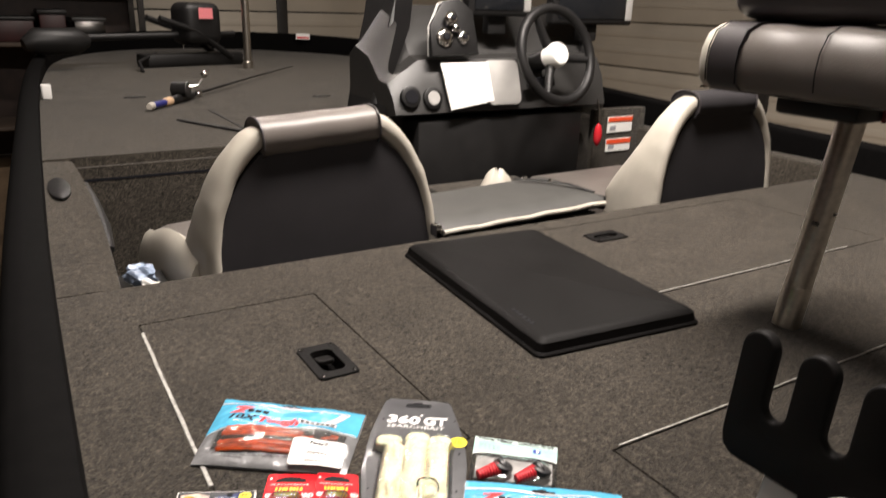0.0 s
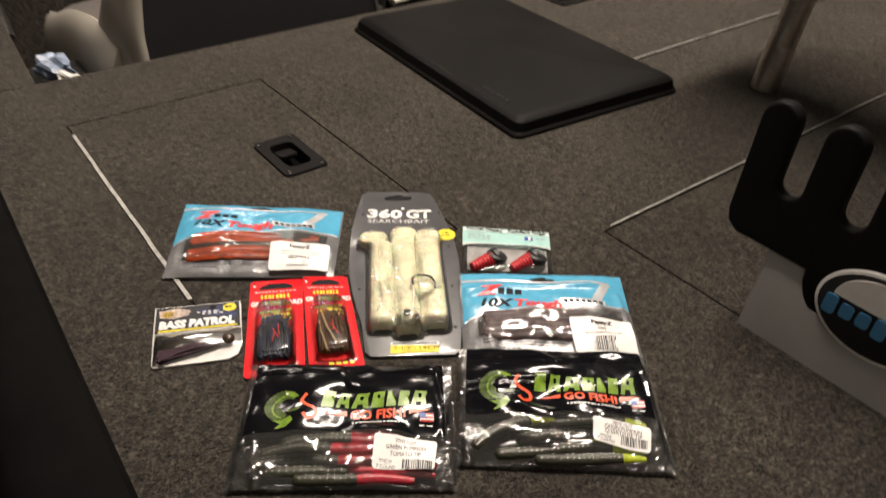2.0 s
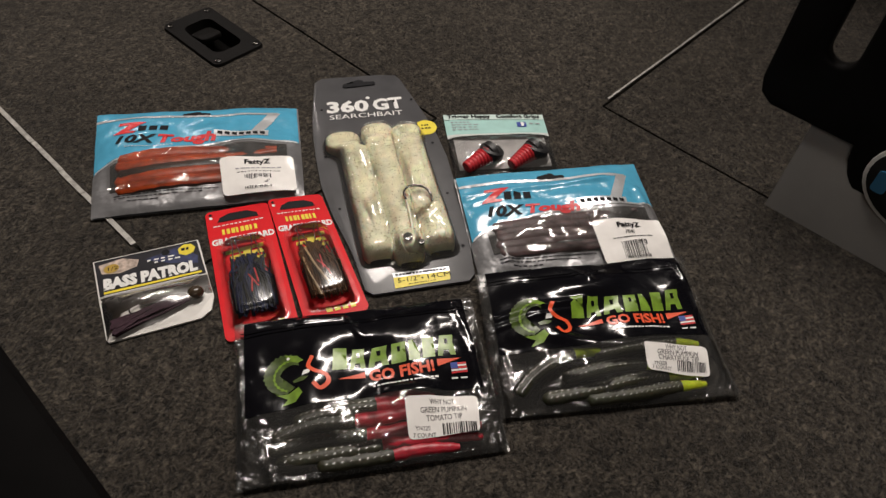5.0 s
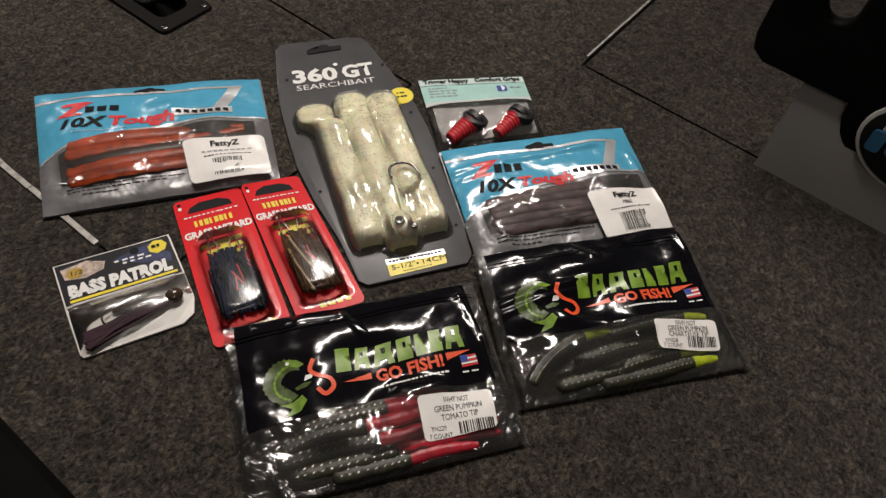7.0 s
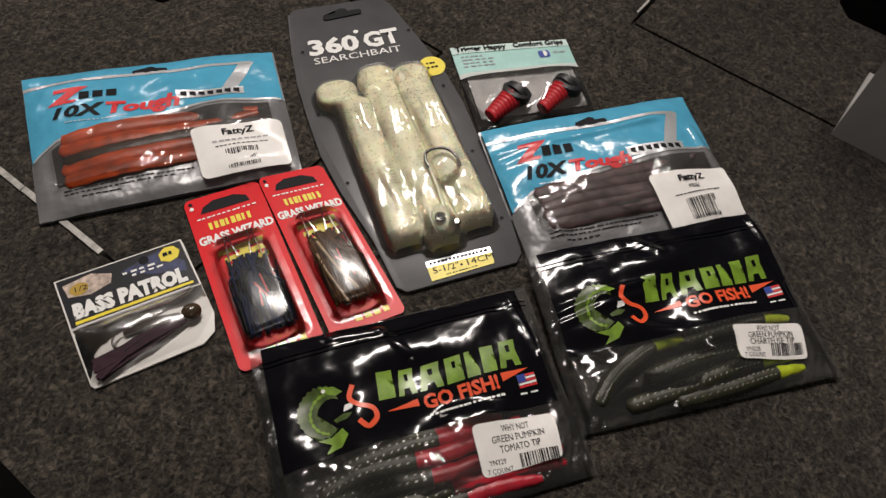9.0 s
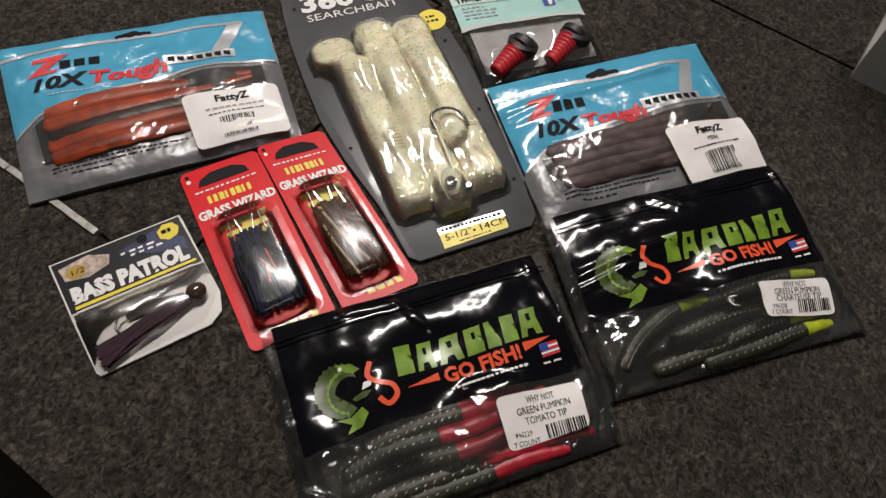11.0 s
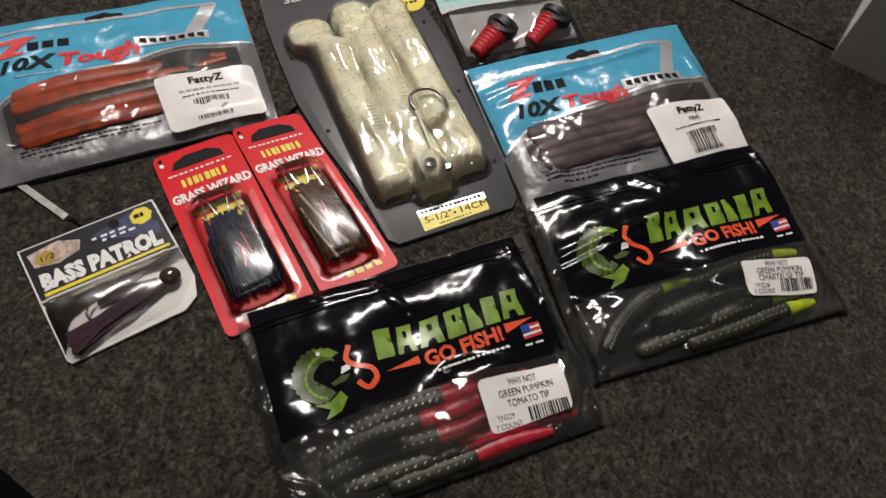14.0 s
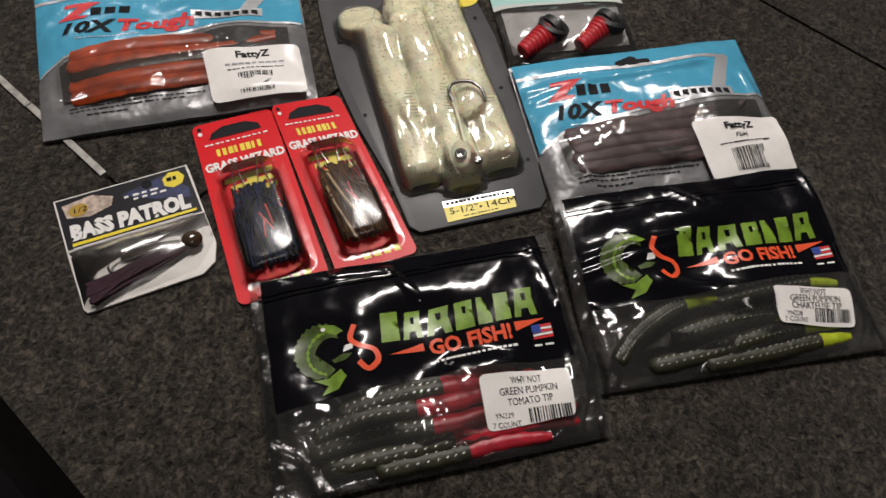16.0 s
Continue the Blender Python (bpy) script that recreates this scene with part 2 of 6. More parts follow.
def tube(points, radii, n=10, bm=None, cap=True, flat=1.0):
    """A round sweep through the points; radii one number or one a point."""
    bm = bm or bmesh.new()
    pts = [Vector(p) for p in points]
    if not isinstance(radii, (list, tuple)):
        radii = [radii] * len(pts)
    rings = []
    side = None
    for i, p in enumerate(pts):
        d = (pts[min(i + 1, len(pts) - 1)] - pts[max(i - 1, 0)]).normalized()
        ref = Vector((0, 0, 1)) if abs(d.z) < 0.9 else Vector((0, 1, 0))
        s = d.cross(ref).normalized()
        if side is not None and s.dot(side) < 0:
            s = -s
        side = s
        u = s.cross(d).normalized()
        if u.z < 0 and abs(d.z) < 0.9:
            u, s = -u, s
        rings.append([bm.verts.new(p + radii[i] * (math.cos(a) * s + math.sin(a) * flat * u)) for a in [2 * math.pi * k / n for k in range(n)]])
    for a, b in zip(rings, rings[1:]):
        for k in range(n):
            bm.faces.new((a[k], a[(k + 1) % n], b[(k + 1) % n], b[k]))
    if cap:
        bm.faces.new(rings[0][::-1])
        bm.faces.new(rings[-1])
    return bm


def loft(sections, closed=False, caps=False, bm=None):
    """Faces between rows of points; closed joins the last point of each row to its first."""
    bm = bm or bmesh.new()
    rows = [[bm.verts.new(p) for p in s] for s in sections]
    n = len(rows[0])
    for a, b in zip(rows, rows[1:]):
        for k in range(n if closed else n - 1):
            bm.faces.new((a[k], a[(k + 1) % n], b[(k + 1) % n], b[k]))
    if caps:
        bm.faces.new(rows[0][::-1])
        bm.faces.new(rows[-1])
    return bm


def prism(outline, z0, z1, bevel=0.0, seg=2):
    """A flat plate with that outline, between two heights."""
    bm = bmesh.new()
    f = bm.faces.new([bm.verts.new((x, y, z0)) for x, y in outline])
    r = bmesh.ops.extrude_face_region(bm, geom=[f])
    bmesh.ops.translate(bm, vec=(0, 0, z1 - z0), verts=[v for v in r["geom"] if isinstance(v, bmesh.types.BMVert)])
    if bevel:
        bmesh.ops.bevel(bm, geom=[e for e in bm.edges if len(e.link_faces) == 2 and e.calc_face_angle(0) > 0.6 and abs(e.verts[0].co.z - e.verts[1].co.z) < 1e-6],
                        offset=bevel, segments=seg, affect="EDGES", profile=0.5)
    return bm


def rounded(w, h, r, n=5, cx=0.0, cy=0.0):
    """The outline of a rounded rectangle."""
    out = []
    for sx, sy, a0 in ((1, 1, 0), (-1, 1, 90), (-1, -1, 180), (1, -1, 270)):
        for k in range(n + 1):
            a = radians(a0 + 90 * k / n)
            out.append((cx + sx * (w / 2 - r) + r * math.cos(a), cy + sy * (h / 2 - r) + r * math.sin(a)))
    return out


def disc(cx, cy, rx, ry=None, n=24):
    ry = ry or rx
    return [(cx + rx * math.cos(2 * math.pi * k / n), cy + ry * math.sin(2 * math.pi * k / n)) for k in range(n)]


def turned(bm, m):
    bmesh.ops.transform(bm, matrix=m, verts=bm.verts[:])
    return bm


def joined(*bms):
    out = bmesh.new()
    for b in bms:
        me = bpy.data.meshes.new("tmp")
        b.to_mesh(me)
        b.free()
        out.from_mesh(me)
        bpy.data.meshes.remove(me)
    return out


# ---- the garage ----
FLOOR_Z, CEIL_Z = -0.78, 1.85
solo("floor", box(-2.6, 4.6, -3.0, 6.6, FLOOR_Z - 0.1, FLOOR_Z), CONCRETE, "tan concrete garage floor under the boat", "floor", kind="structure")
solo("ceiling", box(-2.6, 4.6, -3.0, 6.6, CEIL_Z, CEIL_Z + 0.1), WALLBOARD, "plain painted garage ceiling", "ceiling", kind="structure")
solo("wall_west", box(-2.7, -2.6, -3.0, 6.6, FLOOR_Z, CEIL_Z), DARK_BROWN, "dark brown garage wall", "wall", kind="structure")
solo("wall_south", box(-2.6, 4.6, -3.1, -3.0, FLOOR_Z, CEIL_Z), WALLBOARD, "plain grey garage wall", "wall", kind="structure")
solo("wall_east", box(4.6, 4.7, -3.0, 6.6, FLOOR_Z, CEIL_Z), WALLBOARD, "plain grey garage wall", "wall", kind="structure")


def ribbed_door(name, length, m, label):
    """A sectional garage door: broad cream panels with pressed ribs and shadow joints, framed by stiles."""
    door = thing(name, label, "door", m, kind="structure")
    h = 0.36
    n = int((CEIL_Z - FLOOR_Z) / h)
    for i in range(n):
        z = FLOOR_Z + 0.02 + i * h
        bm = box(0, length, 0, 0.05, z, z + h - 0.012, 0.006)
        for k in (0.3, 0.66):
            box(0.02, length - 0.02, -0.008, 0.01, z + h * k, z + h * k + 0.05, 0.004, bm=bm)
        part("door_panel", bm, GARAGE_CREAM, door)
    for k in range(4):
        x = length * k / 3
        part("stile", box(x - 0.045, x + 0.045, -0.03, 0.0, FLOOR_Z, CEIL_Z - 0.05, 0.004), CONSOLE_GREY, door, "grey steel stile")
    return door


ribbed_door("door_1", 7.2, pose(-2.6, 6.5, 0), "cream sectional garage door with pressed horizontal ribs")
ribbed_door("door_2", 9.2, pose(4.55, 6.4, 0, 0, 0, -90), "cream ribbed garage side door with steel stiles")

# housings added above the three lamps, all out of view
for lx, ly, spin in ((1.0, 1.12, 0), (1.0, 3.7, 0), (-0.9, -0.9, 0)):
    fit = thing("ceiling_light", "white tube light fitting assumed on the unseen garage ceiling", "light", pose(lx, ly, CEIL_Z, 0, 0, spin), group="ceiling tube lights")
    part("housing", box(-0.64, 0.64, -0.1, 0.1, -0.05, 0.0, 0.008), WHITE_PLASTIC, fit)


# ---- the boat hull ----
# port gunwale: inner edge x, y, top z
GUN = [(0.052, -1.2, 0.075), (0.053, 0.2, 0.075), (0.056, 0.7, 0.075), (0.066, 1.2, 0.076), (0.086, 1.74, 0.08), (0.115, 2.4, 0.088),
       (0.145, 3.0, 0.10), (0.20, 3.8, 0.115), (0.30, 4.6, 0.14), (0.50, 5.2, 0.16), (0.82, 5.6, 0.175), (1.2, 5.74, 0.18)]
# starboard, the same way
GUN_S = [(1.955, -1.2, 0.075), (1.958, 0.2, 0.075), (1.965, 0.7, 0.075), (1.98, 1.2, 0.08), (2.03, 1.74, 0.09), (2.10, 2.4, 0.105), (2.18, 3.0, 0.12),
         (2.24, 3.8, 0.15), (2.16, 4.6, 0.17), (1.92, 5.2, 0.18), (1.6, 5.58, 0.18), (1.2, 5.74, 0.18)]


def smooth_path(pts, k=6):
    out = []
    for i in range(len(pts) - 1):
        p0, p1, p2, p3 = [Vector(pts[max(0, min(len(pts) - 1, j))]) for j in (i - 1, i, i + 1, i + 2)]
        for s in range(k):
            t = s / k
            out.append(0.5 * ((2 * p1) + (p2 - p0) * t + (2 * p0 - 5 * p1 + 4 * p2 - p3) * t * t + (3 * p1 - p0 - 3 * p2 + p3) * t ** 3))
    out.append(Vector(pts[-1]))
    return out


PORT, STARBOARD = smooth_path(GUN), smooth_path(GUN_S)


def gunwale(side):
    """A rolled black rail: inner lip, crowned top, outer skirt down the hull."""
    rows = []
    line = PORT if side < 0 else STARBOARD
    for i, p in enumerate(line):
        d = (line[min(i + 1, len(line) - 1)] - line[max(i - 1, 0)]).normalized()
        out = Vector((-d.y, d.x, 0)).normalized() * (1 if side < 0 else -1)
        prof = [(0.006, -0.13), (0.0, -0.012), (0.0, -0.006), (0.003, -0.001), (0.01, 0.0), (0.03, 0.003), (0.046, 0.001), (0.055, -0.005), (0.058, -0.014), (0.058, -0.04), (0.045, -0.06), (0.03, -0.5), (-0.1, -0.85)]
        row = []
        for o, z in prof:
            q = p + out * o + Vector((0, 0, z))
            row.append((q.x, q.y, q.z))
        rows.append(row)
    return loft(rows)


hull = thing("boat_hull", "black painted aluminium bass boat hull with rolled gunwales", "boat hull", kind="structure")
part("port_gunwale", gunwale(-1), BLACK_PAINT, hull, smooth=50)
part("starboard_gunwale", gunwale(1), BLACK_PAINT, hull, smooth=50)
part("transom", box(PORT[0].x + 0.004, STARBOARD[0].x - 0.004, PORT[0].y - 0.03, PORT[0].y - 0.002, -0.775, 0.0, 0.006), BLACK_PAINT, hull, "black transom panel")


# ---- carpeted deck with recessed lid joints ----
def carpet_blocks(name, xs, ys, height, parent, keep, mesh_mat=CARPET, label=""):
    """Square-cut carpet over a plan of cells; cells of unlike height get upright sides."""
    bm = bmesh.new()

    def quad(*c):
        bm.faces.new([bm.verts.new(p) for p in c])
    nx, ny = len(xs) - 1, len(ys) - 1
    for i in range(nx):
        for j in range(ny):
            if not keep(i, j):
                continue
            z = height(i, j)
            quad((xs[i], ys[j], z), (xs[i + 1], ys[j], z), (xs[i + 1], ys[j + 1], z), (xs[i], ys[j + 1], z))
            for di, dj, a, b in ((-1, 0, (xs[i], ys[j]), (xs[i], ys[j + 1])), (1, 0, (xs[i + 1], ys[j]), (xs[i + 1], ys[j + 1])),
                                 (0, -1, (xs[i], ys[j]), (xs[i + 1], ys[j])), (0, 1, (xs[i], ys[j + 1]), (xs[i + 1], ys[j + 1]))):
                ii, jj = i + di, j + dj
                zn = height(ii, jj) if 0 <= ii < nx and 0 <= jj < ny else -0.05
                if zn < z - 1e-5:
                    quad((*a, z), (*b, z), (*b, zn), (*a, zn))
    bmesh.ops.remove_doubles(bm, verts=bm.verts[:], dist=1e-5)
    return part(name, bm, mesh_mat, parent, label, smooth=None)


G = 0.0011
GROOVES = [  # x0, x1, y0, y1 of the joints round the lids
    (0.150 - G, 0.150 + G, 0.655, 1.072), (0.387 - G, 0.387 + G, 0.655, 1.072), (0.150, 0.387, 1.072 - G, 1.072 + G), (0.150, 0.387, 0.655 - G, 0.655 + G),
    (0.497 - G, 0.497 + G, -0.3, 0.572), (0.497, 1.45, 0.572 - G, 0.572 + G), (1.45 - G, 1.45 + G, -0.3, 0.572),
    (0.60, 1.45, 0.838 - G, 0.838 + G), (1.45 - G, 1.45 + G, 0.838, 1.17), (0.60, 1.45, 1.17 - G, 1.17 + G),
    (0.90 - G, 0.90 + G, 1.17, 1.215),
]
LATCHES = [(0.306, 0.344, 0.832, 0.904), (0.935, 1.0, 1.07, 1.105)]
XS = sorted({0.04, 1.985} | {v for g in GROOVES + LATCHES for v in g[:2]})
YS = sorted({-1.2, 1.215} | {v for g in GROOVES + LATCHES for v in g[2:]})


def deck_height(i, j):
    cx, cy = (XS[i] + XS[i + 1]) / 2, (YS[j] + YS[j + 1]) / 2
    if any(a < cx < b and c < cy < d for a, b, c, d in GROOVES):
        return -0.003
    if any(a < cx < b and c < cy < d for a, b, c, d in LATCHES):
        return -0.03
    return 0.0


def in_rect(i, j, r):
    cx, cy = (XS[i] + XS[i + 1]) / 2, (YS[j] + YS[j + 1]) / 2
    return r[0] < cx < r[1] and r[2] < cy < r[3]


LIDS = [(0.150 + G, 0.387 - G, 0.655 + G, 1.072 - G), (0.497 + G, 1.45 - G, -0.3, 0.572 - G), (0.60, 1.45 - G, 0.838 + G, 1.17 - G)]
aft_deck = thing("aft_deck", "grey-brown flecked marine carpet on the boat's aft deck", "deck", kind="structure")
carpet_blocks("deck_carpet", XS, YS, deck_height, aft_deck, lambda i, j: not any(in_rect(i, j, r) for r in LIDS[:2]))
for r in LIDS[:2]:
    carpet_blocks("storage_lid", XS, YS, deck_height, aft_deck, lambda i, j: in_rect(i, j, r), label="carpeted storage lid set flush in the deck")
part("front_edge", box(0.04, 1.985, 1.205, 1.2155, -0.34, -0.003, 0.002), CARPET, aft_deck)


def trim_strip(x0, x1, y0, y1):
    """Bare metal lid edge: a thin strip in short scuffed lengths."""
    bm = bmesh.new()
    rng = random.Random(int(x0 * 999 + y1 * 77))
    along_y = (y1 - y0) > (x1 - x0)
    a, end = (y0, y1) if along_y else (x0, x1)
    while a < end - 0.004:
        b = min(end, a + rng.uniform(0.02, 0.07))
        w = rng.uniform(-0.0003, 0.0003)
        if along_y:
            box(x0 + w, x1 + w, a, b - 0.0006, -0.004, 0.0016, bm=bm)
        else:
            box(a, b - 0.0006, y0 + w, y1 + w, -0.004, 0.0016, bm=bm)
        a = b
    return bm


for r in ((0.1478, 0.1512, 0.70, 1.045), (0.507, 1.2, 0.5736, 0.5752), (0.80, 1.33, 0.8396, 0.8413)):
    solo("lid_trim", trim_strip(*r), TRIM, "bare scuffed aluminium edge strip of a deck lid", "trim", kind="structure")


def latch(x0, x1, y0, y1):
    """A flush black pull latch: a flange, a sunk cup and a finger pull with a screw at each corner."""
    t = thing("flush_latch", "black plastic flush pull latch sunk in the carpeted lid", "latch", pose((x0 + x1) / 2, (y0 + y1) / 2, 0), group="deck latches")
    w, h = x1 - x0 + 0.012, y1 - y0 + 0.012
    outer, inner = rounded(w, h, 0.006), rounded(w - 0.022, h - 0.03, 0.008)
    bm = loft([[(x, y, 0.0) for x, y in outer], [(x * 0.97, y * 0.98, 0.0025) for x, y in outer], [(x, y, 0.0022) for x, y in inner],
               [(x * 0.86, y * 0.86, -0.014) for x, y in inner], [(x * 0.4, y * 0.4, -0.017) for x, y in inner]], closed=True)
    bm.faces.new(bm.verts[-len(inner):])
    part("flange", bm, SATIN_PLASTIC, t)
    part("pull", turned(prism(rounded(w * 0.4, h * 0.28, 0.005), -0.004, 0.001, 0.001), pose(0, h * 0.13, -0.002, -12)), SATIN_PLASTIC, t)
    for sx in (-1, 1):
        for sy in (-1, 1):
            part("screw", prism(disc(sx * (w / 2 - 0.006), sy * (h / 2 - 0.006), 0.0026, n=10), 0.0015, 0.0034, 0.0006), GUNMETAL, t)
    return t


for r in LATCHES:
    latch(*r)

# cockpit well
COCKPIT_Z = -0.36
well = thing("cockpit", "carpeted cockpit well between the aft and bow decks", "cockpit", kind="structure")
part("cockpit_floor", box(0.05, 2.0, 1.2, 2.34, COCKPIT_Z - 0.03, COCKPIT_Z), CARPET, well, smooth=None)
part("starboard_side", box(1.90, 1.97, 1.2155, 2.3, COCKPIT_Z, 0.02, 0.006), CARPET, well)


def side_strip():
    """The narrow carpeted walkway along the port gunwale, rising to the bow deck, with its face down into the cockpit."""
    rows = []
    for k in range(13):
        y = 1.2155 + (1.93 - 1.2155) * k / 12
        s = (y - 1.2155) / (1.93 - 1.2155)
        z = 0.055 * s * s * (3 - 2 * s)
        xi = 0.150 + 0.012 * math.sin(s * 3.1)
        rows.append([(0.045, y, z), (0.10, y, z + 0.001), (xi - 0.01, y, z), (xi - 0.002, y, z - 0.004), (xi, y, z - 0.014), (xi + 0.004, y, COCKPIT_Z)])
    return loft(rows)


part("side_strip", side_strip(), CARPET, well, smooth=40)
part("grab_moulding", tube([(0.168, 1.50, -0.03), (0.172, 1.62, -0.02), (0.170, 1.75, -0.005), (0.165, 1.84, 0.015)], [0.006, 0.011, 0.011, 0.006], 10), BLACK_PLASTIC, well, "black moulded grab edge")
bow_y0 = 1.9
FRONT_Z = 0.06


def bow_deck():
    bm = bmesh.new()
    left = [(p.x - 0.004, p.y) for p in PORT if p.y > bow_y0 + 0.05]
    right = [(p.x + 0.004, p.y) for p in STARBOARD[:-1] if p.y > bow_y0 + 0.05]
    outline = [(0.075, bow_y0), (0.088, bow_y0 + 0.01)] + left + [q for q in right[::-1] if q[1] > 2.32] + [(2.08, 2.3), (0.98, 2.3), (0.70, bow_y0)]
    f = bm.faces.new([bm.verts.new((x, y, FRONT_Z)) for x, y in outline])
    r = bmesh.ops.extrude_face_region(bm, geom=[f])
    bmesh.ops.translate(bm, vec=(0, 0, -0.42), verts=[v for v in r["geom"] if isinstance(v, bmesh.types.BMVert)])
    bmesh.ops.bevel(bm, geom=[e for e in bm.edges if all(abs(v.co.y - bow_y0) < 1e-4 and abs(v.co.z - FRONT_Z) < 1e-4 for v in e.verts)], offset=0.022, segments=4, affect="EDGES")
    return bm


front = thing("bow_deck", "grey-brown carpeted bow deck with a rounded aft edge", "deck", kind="structure")
part("bow_carpet", bow_deck(), CARPET, front, smooth=40)
part("deck_joint", box(0.095, 0.69, bow_y0 - 0.0012, bow_y0 + 0.002, 0.006, 0.012), INK, front, "dark joint below the rounded deck edge")
part("deck_joint", box(0.60, 0.606, bow_y0 + 0.02, 2.55, FRONT_Z - 0.002, FRONT_Z + 0.0015), INK, front, "dark lid joint")
for lx, ly in ((0.44, 2.95), (1.08, 2.78)):
    solo("pull_slot", prism(rounded(0.075, 0.03, 0.012), FRONT_Z, FRONT_Z + 0.003, 0.001), BLACK_PLASTIC, "black pull slot in the bow deck lid", "latch", pose(lx, ly, 0, 0, 0, 4), group="bow deck latches")
solo("deck_cleat", prism(rounded(0.032, 0.034, 0.008), 0.0, 0.05, 0.005), WHITE_PLASTIC, "small white plastic cap on the walkway carpet", "cap", pose(0.165, 3.0, FRONT_Z))
solo("oval_cover", turned(prism(disc(0, 0, 0.02, 0.075), 0, 0.006, 0.002), pose(0, 0, 0)), BLACK_PLASTIC, "black oval cover on the walkway carpet", "cover", pose(0.108, 1.70, 0.040, 3))


# ---- black hatch cover lying on the deck ----
def hatch_cover():
    t = thing("hatch_cover", "satin black moulded plastic hatch cover lying on the carpet", "hatch cover", pose(0.696, 0.948, 0, 0, 0, -4.6))
    w, d = 0.264, 0.412
    rows = []
    for inset, z in ((0.0, 0.0), (0.0, 0.003), (0.001, 0.0045), (0.003, 0.006), (0.0055, 0.0165), (0.010, 0.0202), (0.017, 0.0218)):
        rows.append([(x, y, z) for x, y in rounded(w - 2 * inset, d - 2 * inset, max(0.004, 0.012 - inset * 0.2), 4)])
    bm = loft(rows, closed=True)
    bm.faces.new(bm.verts[-len(rows[-1]):])
    part("cover", bm, SATIN_PLASTIC, t, smooth=30)
    for k in range(6):
        part("embossed_mark", box(-0.11 + 0.0, -0.104, -0.155 + k * 0.009, -0.149 + k * 0.009, 0.0214, 0.0224, 0.0003), INK, t)


hatch_cover()


# ---- cockpit seats seen from behind ----
def folding_seat(name, label, m, flaps, roll_mat):
    """A bass seat from behind: black shell, cream bolsters round the sides, a taupe roll across the top, and the seat cushion in front."""
    t = thing(name, label, "seat", m, group="cockpit seats")
    half = [(0.206, -0.10), (0.199, 0.0), (0.190, 0.06), (0.173, 0.11), (0.142, 0.155), (0.112, 0.182), (0.104, 0.186)]
    back = [(x, 0.0, z) for x, z in half] + [(-x, 0.0, z) for x, z in half[::-1]]
    bm = bmesh.new()
    f = bm.faces.new([bm.verts.new(p) for p in back])
    r = bmesh.ops.extrude_face_region(bm, geom=[f])
    bmesh.ops.translate(bm, vec=(0, 0.03, 0), verts=[v for v in r["geom"] if isinstance(v, bmesh.types.BMVert)])
    part("back_shell", bm, DARK_FABRIC, t)
    line = smooth_path([(0.212, 0, -0.10), (0.206, 0, 0.0), (0.198, 0, 0.06), (0.182, 0, 0.115), (0.155, 0, 0.165), (0.121, 0, 0.201), (0.100, 0, 0.212)], 5)
    for sx in (-1, 1):
        rows = []
        for i, p in enumerate(line):
            d = (line[min(i + 1, len(line) - 1)] - line[max(i - 1, 0)]).normalized()
            nrm = Vector((d.z, 0, -d.x))
            ring = []
            for k in range(16):
                a = 2 * math.pi * k / 16
                ca, sa = math.cos(a), math.sin(a)
                dep = 0.145 - 0.68 * max(0, p.z) if p.z < 0.11 else 0.070 - 0.37 * (p.z - 0.11)
                q = p + nrm * (0.018 * math.copysign(abs(ca) ** 0.7, ca)) + Vector((0, dep / 2 + 0.004 + (dep / 2 + 0.010) * math.copysign(abs(sa) ** 0.7, sa), 0))
                q += nrm * 0.0022 * noise.noise(q * 30)
                ring.append((sx * q.x, q.y, q.z))
            rows.append(ring)
        part("bolster", loft(rows, closed=True, caps=True), CREAM_VINYL, t, "cream vinyl side bolster", smooth=60)
    xt = 0.105
    rows = []
    for k in range(9):
        x = -xt + 2 * xt * k / 8
        rows.append([(x, 0.028 + 0.040 * math.cos(a), 0.206 + 0.033 * math.copysign(abs(math.sin(a)) ** 0.75, math.sin(a)) + 0.0006 * math.sin(k * 1.9)) for a in [2 * math.pi * q / 18 for q in range(18)]])
    part("top_roll", loft(rows, closed=True, caps=True), roll_mat, t, "vinyl top roll", smooth=60)
    for sx in (-1, 1):
        part("piping", tube([(sx * xt, 0.028 + 0.042 * math.cos(a), 0.206 + 0.0345 * math.copysign(abs(math.sin(a)) ** 0.75, math.sin(a))) for a in [2 * math.pi * q / 20 for q in range(21)]], 0.0022, 6), CHARCOAL_VINYL, t, "dark piping")
    part("seat_cushion", box(-0.2, 0.2, 0.12, 0.5, -0.13, -0.02, 0.03, 4), GREY_VINYL, t)
    for sx in flaps:
        rows = []
        for k in range(9):
            y = 0.035 + 0.4 * k / 8
            lift = 0.05 * math.sin(math.pi * min(1, k / 8 * 0.8 + 0.25))
            rows.append([(sx * (0.226 + 0.020 * math.cos(a) - 0.010 * math.sin(a)), y, -0.068 + lift + 0.055 * math.sin(a)) for a in [2 * math.pi * q / 12 for q in range(12)]])
        part("seat_bolster", loft(rows, closed=True, caps=True), CREAM_VINYL, t, "cream vinyl seat bolster", smooth=60)
    part("seat_base", box(-0.18, 0.18, 0.08, 0.46, COCKPIT_Z, -0.12, 0.01), CARPET, t, "carpeted seat base")
    return t


